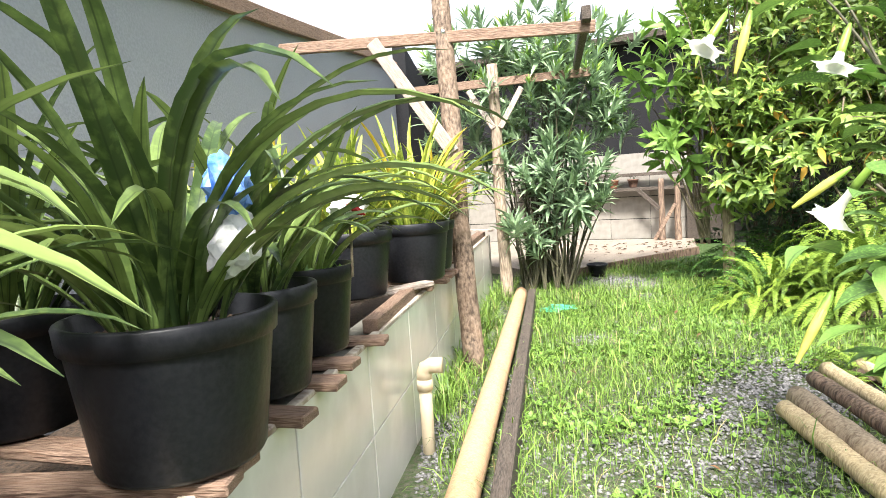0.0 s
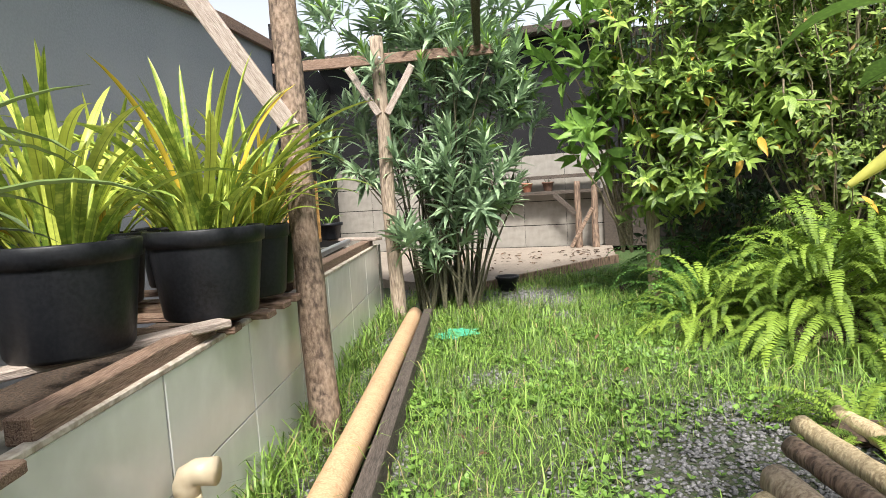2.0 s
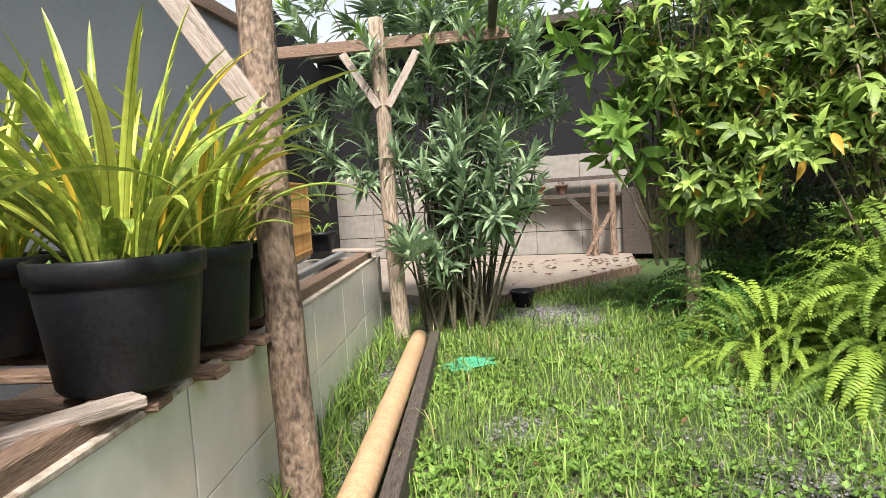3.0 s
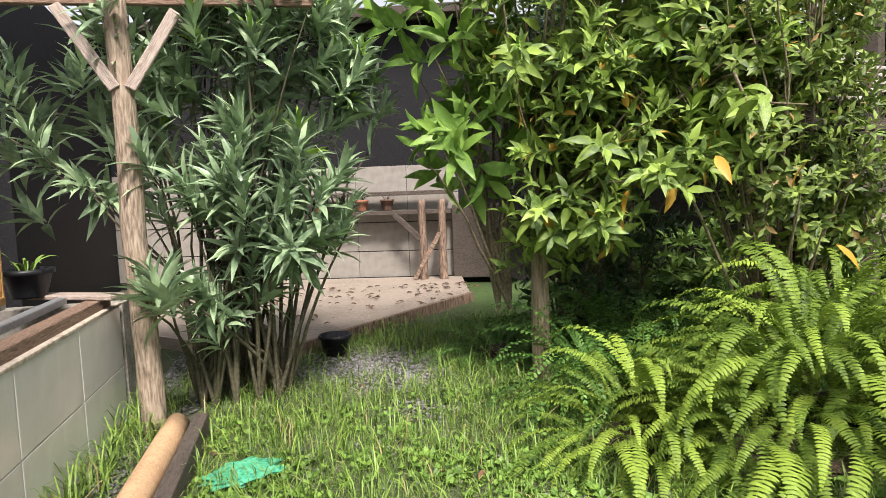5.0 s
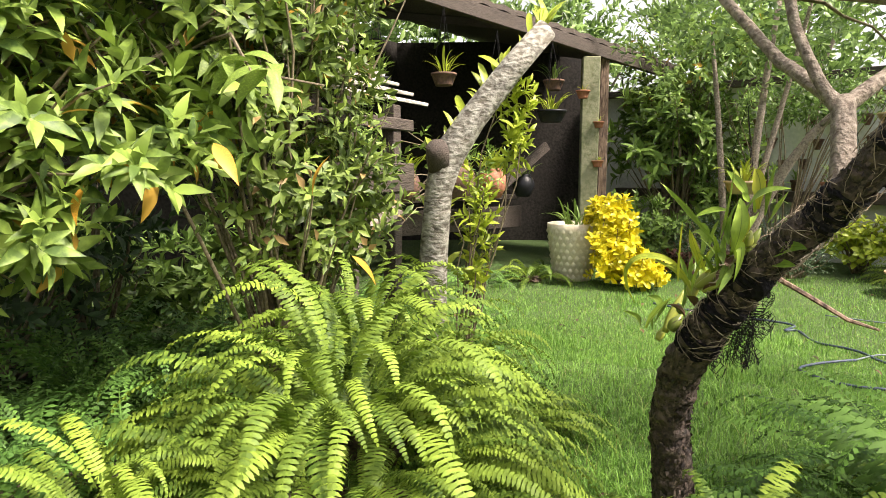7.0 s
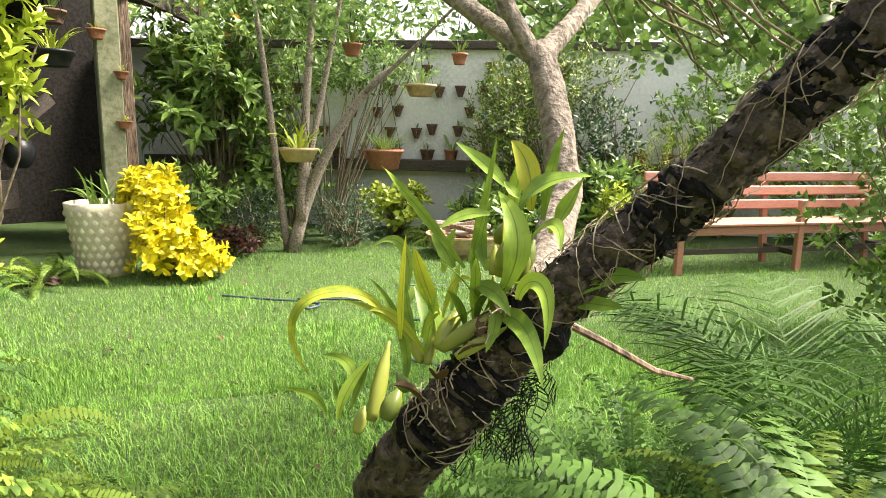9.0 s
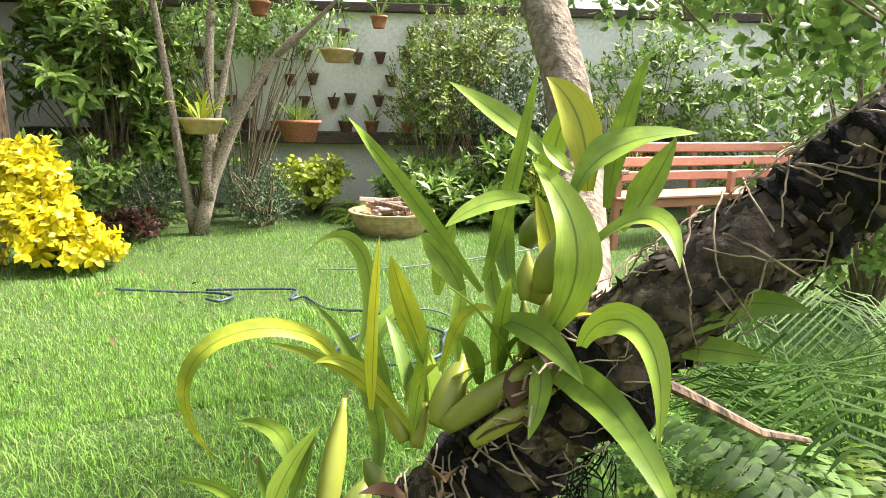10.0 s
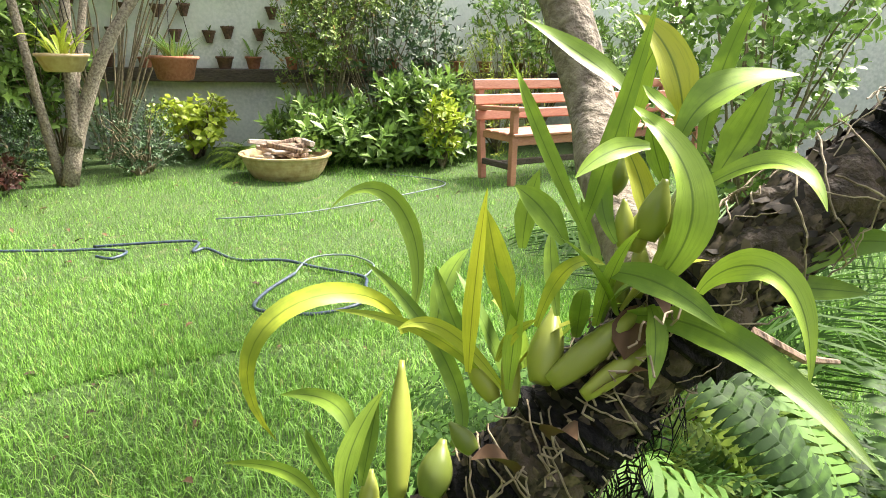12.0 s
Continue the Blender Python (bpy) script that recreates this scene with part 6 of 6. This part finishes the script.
def trumpet(at, tip, length, spread, closed=False):
    """A hanging trumpet flower: calyx, tube and flared mouth with pointed lobes."""
    sides, rings = 30, 14
    v, f = [], []
    for j in range(rings + 1):
        u = j / rings
        r = 0.006 + 0.010 * u + (0 if closed else spread * max(0, (u - 0.55) / 0.45) ** 2.2)
        if closed:
            r = 0.004 + 0.008 * math.sin(math.pi * u ** 0.7)
        for k in range(sides):
            a = 2 * math.pi * k / sides
            lobe = 0 if closed else max(0, math.cos(5 * a)) ** 6 * max(0, u - 0.8) * 5 * 0.022
            v.append(((r + lobe) * math.cos(a), (r + lobe) * math.sin(a), -length * u + (0 if closed else 0.018 * max(0, u - 0.85) / 0.15)))
    for j in range(rings):
        for k in range(sides):
            k2 = (k + 1) % sides
            f.append((j * sides + k, j * sides + k2, (j + 1) * sides + k2, (j + 1) * sides + k))
    d = Vector(tip) - Vector(at)
    m = Matrix.Translation(Vector(at) - Vector(o)) @ d.to_track_quat("-Z", "Y").to_matrix().to_4x4()
    fl = part("flower", (v, f), PETAL_BUD if closed else PETAL, dat, "pale yellow closed bud" if closed else "white trumpet flower", smooth=True, m=m)
    part("calyx", tube([(0, 0, 0.02), (0, 0, 0), (0, 0, -0.05), (0, 0, -0.075)], [0.004, 0.009, 0.012, 0.011], 10), L_YOUNG, fl, "green calyx", smooth=True)


trumpet((0.67, 0.76, 1.04), (0.605, 0.865, 0.88), 0.19, 0.034)
trumpet((0.62, 0.79, 1.03), (0.50, 0.85, 0.93), 0.15, 0, True)
trumpet((0.46, 0.575, 0.74), (0.37, 0.56, 0.58), 0.17, 0, True)
trumpet((0.36, 0.90, 1.47), (0.275, 0.88, 1.35), 0.12, 0.028)
trumpet((0.40, 0.83, 1.45), (0.355, 0.82, 1.30), 0.15, 0, True)
trumpet((0.66, 0.84, 1.40), (0.62, 0.83, 1.30), 0.12, 0.03)
LOGS = (((0.885, 1.67, 0.06), (0.80, 0.25, 0.06), 0.045, LOG_PALE, "pale round log in the pile"), ((0.99, 1.78, 0.07), (0.88, 0.35, 0.07), 0.055, POST_LOW, "grey-brown round log in the pile"),
        ((1.13, 1.92, 0.10), (0.98, 0.25, 0.13), 0.040, LOG_BROWN, "dark brown grooved log in the pile"), ((1.31, 2.15, 0.07), (1.17, 0.5, 0.08), 0.042, LOG_PALE, "pale round log in the pile"),
        ((1.10, 1.30, 0.05), (0.99, 0.3, 0.05), 0.036, LOG_BROWN, "brown round log in the pile"), ((1.53, 2.26, 0.05), (1.42, 0.9, 0.05), 0.04, LOG_PALE, "pale round log in the pile"))
for i, (a, b, r, mat, lab) in enumerate(LOGS):
    tagged(part("log", tube(bend_line(a, b, 26, 0.012, i), r * 0.88, 18, 0.16, i * 3, freq=12), mat, smooth=True), lab, "log")["group"] = "log pile"

# small pot, box, rag
sp = thing("small_pot", (0.97, 5.93, 0.01), "small black plastic pot on the gravel", "pot")
part("pot", lathe([(0.07, 0), (0.075, 0.005), (0.10, 0.115), (0.112, 0.118), (0.112, 0.14), (0.10, 0.14), (0.085, 0.03), (0.01, 0.028)], 24), POT_BLACK, sp, smooth=True)
bx = part("planter_box", box(0.24, 0.22, 0.28, 0.01, 0.004), surface("brown_box", (0.075, 0.05, 0.038), (0.04, 0.028, 0.022), (0.11, 0.08, 0.06), 0.85, 40, 6, 0.4))
bx.matrix_world = pose(0.42, 5.78, 0, 0, 0, 10)
tagged(bx, "brown rough planter box at the slab corner", "box")
net = part("green_net", crumple(0.10, 44, (1.5, 1.0, 0.28)), GREEN_NET)
net.matrix_world = pose(0.31, 4.2, 0.03, 0, 0, 20)
tagged(net, "crumpled green net lying in the grass", "net")
bucket = pot_plant("dark_pot", tuple(wallpt(5.05, 0.35, 0.655)), simple_prof(0.10, 0.13), POT_BLACK, "dark pot on the planter corner", 10, 0.14, L_HEDGE, 91, 0.12)

# hose on the lawn
def hose(pts, r, mat, label):
    p = np.array([(x, y, 0.020 + 0.006 * math.sin(7 * x + 5 * y)) for x, y in pts])
    k = np.linspace(0, len(p) - 1, len(p) * 8)
    cs = []
    for u in k:
        i = int(min(u, len(p) - 2))
        t = u - i
        p0, p1, p2, p3 = p[max(i - 1, 0)], p[i], p[i + 1], p[min(i + 2, len(p) - 1)]
        cs.append(0.5 * ((2 * p1) + (p2 - p0) * t + (2 * p0 - 5 * p1 + 4 * p2 - p3) * t * t + (3 * p1 - p0 - 3 * p2 + p3) * t ** 3))
    tagged(part("garden_hose", tube(cs, r, 8), mat, smooth=True), label, "hose")


hose(((6.1, 3.1), (5.96, 2.75), (5.90, 2.61), (5.75, 2.48), (5.66, 2.56), (5.75, 2.62)), 0.008, HOSE, "dark blue hose end curled on the lawn")
hose(((5.96, 2.61), (5.82, 2.25), (5.75, 2.12), (5.6, 2.18), (5.62, 2.1), (5.36, 2.02), (5.21, 1.83), (5.04, 1.72), (4.82, 1.58), (4.68, 1.63), (4.51, 1.72), (4.50, 1.95), (4.67, 2.14), (4.83, 2.05), (5.0, 1.85)), 0.008, HOSE, "blue garden hose lying in loops on the lawn")
hose(((5.0, 1.85), (5.18, 1.69), (5.15, 1.50), (4.95, 1.45), (4.80, 1.58)), 0.005, HOSE_PALE, "faded thin hose on the lawn")
hose(((6.21, 1.9), (6.12, 1.39), (6.19, 0.9), (6.24, 0.6), (6.41, 0.05), (6.7, 0.0), (7.03, 0.2)), 0.005, HOSE_PALE, "faded thin hose along the lawn edge")

# palm and broad fronds under the leaning tree
PALM = [mesh_np("palm_frond", *frond(1.0, 40, r, d, 0.26, 0.75, 0.35)) for r, d in ((70, 75), (55, 60), (80, 110))]
palm = thing("small_palm", (3.05, 1.25, 0), "small palm with arching feathered fronds", "palm")
for i in range(13):
    q = random.Random(i)
    s = q.uniform(0.75, 1.1)
    part("palm_frond", PALM[i % 3], L_PALM, palm, m=pose(0, 0, 0.05, 0, q.uniform(-20, 20), i * 28 + q.uniform(-8, 8)) @ Matrix.Diagonal((s, s, s, 1)))
fern((2.44, 1.80, 0.0), 30, 0.74, 0.14, "broad sword fern under the orchid", 41, rise_z=0.24, broad=True)
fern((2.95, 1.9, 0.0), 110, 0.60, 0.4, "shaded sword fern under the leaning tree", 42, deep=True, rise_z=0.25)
bush("border_shrub", (4.2, -0.6, 0), "leafy shrub at the side of the lawn", "shrub", 44, [(4.2, -0.6, 0), (4.4, -0.8, 0)],
     [((4.3, -0.7, 0.7), (0.6, 0.6, 0.7), 200), ((4.4, -0.8, 1.5), (0.8, 0.7, 0.5), 220)], 8, 0.12, ROUND, 0.075, L_HEDGE, TWIG, 0.012, (40, 85), 0.3, None, 30)


# ---- rear shelf and fallen leaves ----
rd = (RB - RA).normalized()
rn = Vector((-rd.y, rd.x, 0))
rn = -rn if rn.y > 0 else rn
rang = math.degrees(math.atan2(rd.y, rd.x))


def rearpt(k, out, z):
    p = RA + rd * k + rn * out
    return Vector((p.x, p.y, z))


KX = (1.31 - RA.x) / rd.x
for z, w in ((0.86, 0.10), (1.08, 0.05)):
    timber("shelf_board", rearpt(1.7, 0.16, z), rearpt(4.35, 0.16, z), 0.26 if z < 1 else 0.12, 0.05, WOOD_DARK, "dark old shelf board along the tiled wall")
for k in (4.02, 4.25):
    post("shelf_post", rearpt(k, 0.30, 0.05), rearpt(k, 0.28, 1.0), 0.045, LOG_BROWN, "rough dark post holding the shelf", int(k * 9), 0.02)
timber("brace", rearpt(3.70, 0.28, 0.84), rearpt(4.0, 0.30, 0.55), 0.05, 0.06, WOOD_DARK, "dark bracket under the shelf")
timber("brace", rearpt(3.92, 0.34, 0.10), rearpt(4.22, 0.33, 0.62), 0.04, 0.05, LOG_BROWN, "leaning stick beside the shelf posts")
timber("cabinet_board", rearpt(4.35, 0.10, 0.5), rearpt(4.9, 0.10, 0.5), 0.06, 0.85, WOOD_DARK, "dark boarding beside the shelf posts")
for i, k in enumerate((2.2, 2.55, 2.8, 3.05, 3.3, 3.6)):
    pot_plant("shelf_pot", tuple(rearpt(k, 0.16, 0.885)), simple_prof(0.075, 0.13), TERRA_DARK if i % 2 else TERRA, "terracotta pot on the rear shelf", 7, 0.12, L_BOX, 400 + i, 0.12)
g = np.random.default_rng(77)
n = 150
w1, w2 = g.uniform(0.05, 1, n), g.uniform(0, 1, n)
px_ = 0.55 + 2.2 * w1
py_ = 6.05 + 1.2 * (px_ - 0.55) / 2 + w2 ** 0.6 * (9.35 - 0.45 * px_ - 6.15 - 0.6 * (px_ - 0.55))
pl = thing("leaf_litter", (1.5, 8.0, 0.09), "dry brown leaves scattered on the slab", "leaf litter", kind="stuff")
part("litter", scatter(blade(1.0, 0.5, 3, 10, 60, 0.5, "oval"), np.stack((px_ - 1.5, py_ - 8.0, np.full(n, 0.008)), 1), yaw_rot(n, 0.3, g), g.uniform(0.02, 0.085, n)), L_DRY, pl)["kind"] = "stuff"


# ---- ground cover ----
def stony(x, y):
    """Share of bare gravel at a place: patches along the wall foot, by the log pile and at the slab."""
    v = 0.5 + 1.1 * noise.noise(Vector((x * 1.3, y * 1.3, 7.0))) + 0.5 * noise.noise(Vector((x * 4, y * 4, 2.0)))
    near = max(math.exp(-((x - 1.15) ** 2 / 0.16 + (y - 2.2) ** 2 / 0.22)), math.exp(-((x - 1.05) ** 2 / 0.25 + (y - 5.6) ** 2 / 0.12)), math.exp(-((x - 0.5) ** 2 / 0.4 + (y - 1.3) ** 2 / 0.25)) * 0.8,
               math.exp(-(((x + 0.47 - 0.125 * (y - 2.5)) ** 2) / 0.012)))
    return min(1, max(0, (v - 0.70) * 1.7) + near)


tuft = np.array([(-0.028, 0, 0), (0.028, 0, 0), (-0.022, 0.16, 0.45), (0.022, 0.16, 0.45), (0, 0.62, 0.85)])
TUFT = (tuft, np.array([(0, 1, 2), (1, 3, 2), (2, 3, 4)]))
TUFT_WIDE = (tuft * np.array((1.5, 1, 1)), TUFT[1])
TUFT_ARCH = (np.array([(-0.022, 0, 0), (0.022, 0, 0), (-0.020, 0.22, 0.55), (0.020, 0.22, 0.55), (-0.012, 0.62, 0.78), (0.012, 0.62, 0.78), (0, 0.98, 0.62)]),
             np.array([(0, 1, 2), (1, 3, 2), (2, 3, 4), (3, 5, 4), (4, 5, 6)]))


def cover(name, label, category, template, pts, sizes, mat, g, lift=0.0):
    n = len(pts)
    pos = np.array([(x, y, ground_z(x, y) + lift) for x, y in pts])
    ob = tagged(part(name, scatter(template, pos, yaw_rot(n, 0.55, g), sizes), mat), label, category, kind="stuff")
    return ob


def in_walls(x, y):
    face = -0.53 + 0.125 * (y - 2.5)
    return x > face + 0.01 and not (0.5 + (y - 5.9) * 0.05 < x < 2.9 and y > 5.87 + 0.78 * (x - 0.53))


g = np.random.default_rng(91)
pts = []
while len(pts) < 90000:
    x, y = g.uniform(-0.6, 2.6), g.uniform(0.2, 6.6)
    if in_walls(x, y) and g.random() > stony(x, y) * 1.05 and abs(x + 0.275 - 0.133 * (y - 2.24)) > 0.07:
        pts.append((x, y))
cover("wild_grass", "long uneven wild grass with bare patches", "grass", TUFT_ARCH, pts[:45000], g.uniform(0.035, 0.110, 45000) * (0.55 + 0.95 * g.random(45000) ** 2), L_WILD, g)
cover("short_grass", "short wild grass between the weeds", "grass", TUFT, pts[45000:], g.uniform(0.016, 0.042, len(pts) - 45000), L_WILD, g)
pts = []
while len(pts) < 5200:
    x, y = g.uniform(-0.2, 2.3), g.uniform(0.3, 5.0)
    dens = 0.35 + 1.5 * noise.noise(Vector((x * 1.9, y * 1.9, 31.0)))
    if in_walls(x, y) and g.random() < dens * (1 - 0.9 * stony(x, y)) and abs(x + 0.275 - 0.133 * (y - 2.24)) > 0.1:
        pts.append((x, y))
WEED = scatter(blade(1.0, 0.75, 2, 35, 55, 0.25, "oval"), np.zeros((3, 3)) + np.array((0, 0, 0.5)), frames(np.array([(math.cos(a), math.sin(a), 0.1) for a in (0.3, 2.4, 4.5)])), np.array((1.0, 0.85, 0.9)))
cover("weeds", "low round-leaved green weeds", "weeds", WEED, pts, g.uniform(0.012, 0.038, len(pts)), L_WEED, g)

def lawn_points(n, reach):
    """Places and blade sizes on the lawn, thicker towards its western edge."""
    pts, sz = [], []
    while len(pts) < n:
        d, a = reach[0] + (reach[1] - reach[0]) * g.random() ** 1.4, g.uniform(-1.75, 0.75)
        x, y = 2.0 + d * math.cos(a), 2.8 + d * math.sin(a)
        if x < 2.3 or x > 8.3 - 0.12 * abs(y - 1) or y < -3.6 or (y > 4.6 and x > 4) or y > 6:
            continue
        pts.append((x, y))
        sz.append(g.uniform(0.018, 0.038) * (1 + 0.9 * max(0, noise.noise(Vector((x * 1.4, y * 1.4, 4.0))) + 0.5 * noise.noise(Vector((x * 5, y * 5, 9.0))))))
    return pts, np.array(sz)


BLADE_FAR = (np.array([(-0.05, 0, 0), (0.05, 0, 0), (0, 0.55, 0.95)]), np.array([(0, 1, 2)]))
pts, sz = lawn_points(105000, (0.7, 3.4))
cover("lawn_grass", "mown green lawn grass", "grass", TUFT_WIDE, pts, sz, L_GRASS, g)
pts, sz = lawn_points(170000, (2.4, 7.2))
cover("lawn_grass", "mown green lawn grass towards the border", "grass", BLADE_FAR, pts, sz, L_GRASS, g)
pts = [(2.35 + g.random() * 1.9, 1.3 + g.random() * 3.2) for _ in range(17000)]
cover("long_grass", "longer arching grass at the lawn edge", "grass", TUFT_ARCH, pts, g.uniform(0.03, 0.08, len(pts)), L_GRASS, g)

pts = []
for c in range(70):
    yy = g.uniform(1.8, 5.3)
    xx = -0.53 + 0.125 * (yy - 2.5) + g.uniform(0.02, 0.14)
    pts += [(xx + g.normal() * 0.025, yy + g.normal() * 0.04) for _ in range(22)]
pts = [q2 for q2 in pts if in_walls(*q2)]
cover("tall_tufts", "tall grass tufts at the planter foot", "grass", TUFT_ARCH, pts, g.uniform(0.06, 0.19, len(pts)), L_WILD, g)
pts, sz = [], []
while len(pts) < 15000:
    x, y = g.uniform(-0.62, 2.2), g.uniform(0.2, 6.7)
    if in_walls(x, y) and g.random() < stony(x, y) * 0.9 + 0.06:
        pts.append((x, y))
STONE_T = (pebble_t[0] * np.array((1, 0.8, 0.75)), pebble_t[1])
cover("gravel", "grey crushed gravel showing through the grass", "gravel", STONE_T, pts, g.uniform(0.006, 0.017, len(pts)), STONE_I, g, 0.003)
pts = [(g.uniform(0, 7.5), g.uniform(-1, 5.2)) for _ in range(260)]
pts = [p for p in pts if in_walls(*p)]
cover("fallen_leaves", "scattered dry leaves on the grass", "leaf litter", blade(1.0, 0.45, 3, 15, 60, 0.5, "oval"), pts, g.uniform(0.02, 0.06, len(pts)), L_DRY, g, 0.02)

# ---- tiles ----
def tile_mesh(w, h):
    bm = box(w, 0.010, h, 0.002)
    me = bpy.data.meshes.new("tile")
    bm.to_mesh(me)
    bm.free()
    return me


inv = core.matrix_world.inverted()
upper, lower = tile_mesh(0.583, 0.292), tile_mesh(0.583, 0.276)
for k in range(-9, 7):
    s = 1.035 + 0.588 * (k + 0.5)
    for me, z in ((lower, 0.0), (upper, 0.280)):
        m = Matrix.Translation(wallpt(s, 0.005, z)) @ pose(0, 0, 0, 0, 0, 90 + WALL_TURN)
        part("tile", me, TILE, core, m=inv @ m)
edge = part("rim_strip", box(9.0, 0.03, 0.016, 0.003), surface("rim_mortar", (0.42, 0.36, 0.29), (0.20, 0.14, 0.10), (0.5, 0.45, 0.38), 0.9, 40, 6, 0.6), core)
edge.matrix_basis = inv @ Matrix.Translation(wallpt(0.7, 0.012, 0.572)) @ pose(0, 0, 0, 0, 0, 90 + WALL_TURN)

rear = bpy.data.objects["wall_rear"]
inv = rear.matrix_world.inverted()
ROWS_Z = ((0.09, 0.31), (0.405, 0.34), (0.75, 0.33), (1.085, 0.325))
for z, h in ROWS_Z:
    me = tile_mesh(0.605, h - 0.005)
    for k in range(-4, 4):
        kk = KX + 0.61 * (k + 0.5) + 0.0
        if kk < 0.2 or kk > 4.3:
            continue
        part("tile", me, REAR_TILE, rear, m=inv @ Matrix.Translation(rearpt(kk, 0.008, z)) @ pose(0, 0, 0, 0, 0, rang))
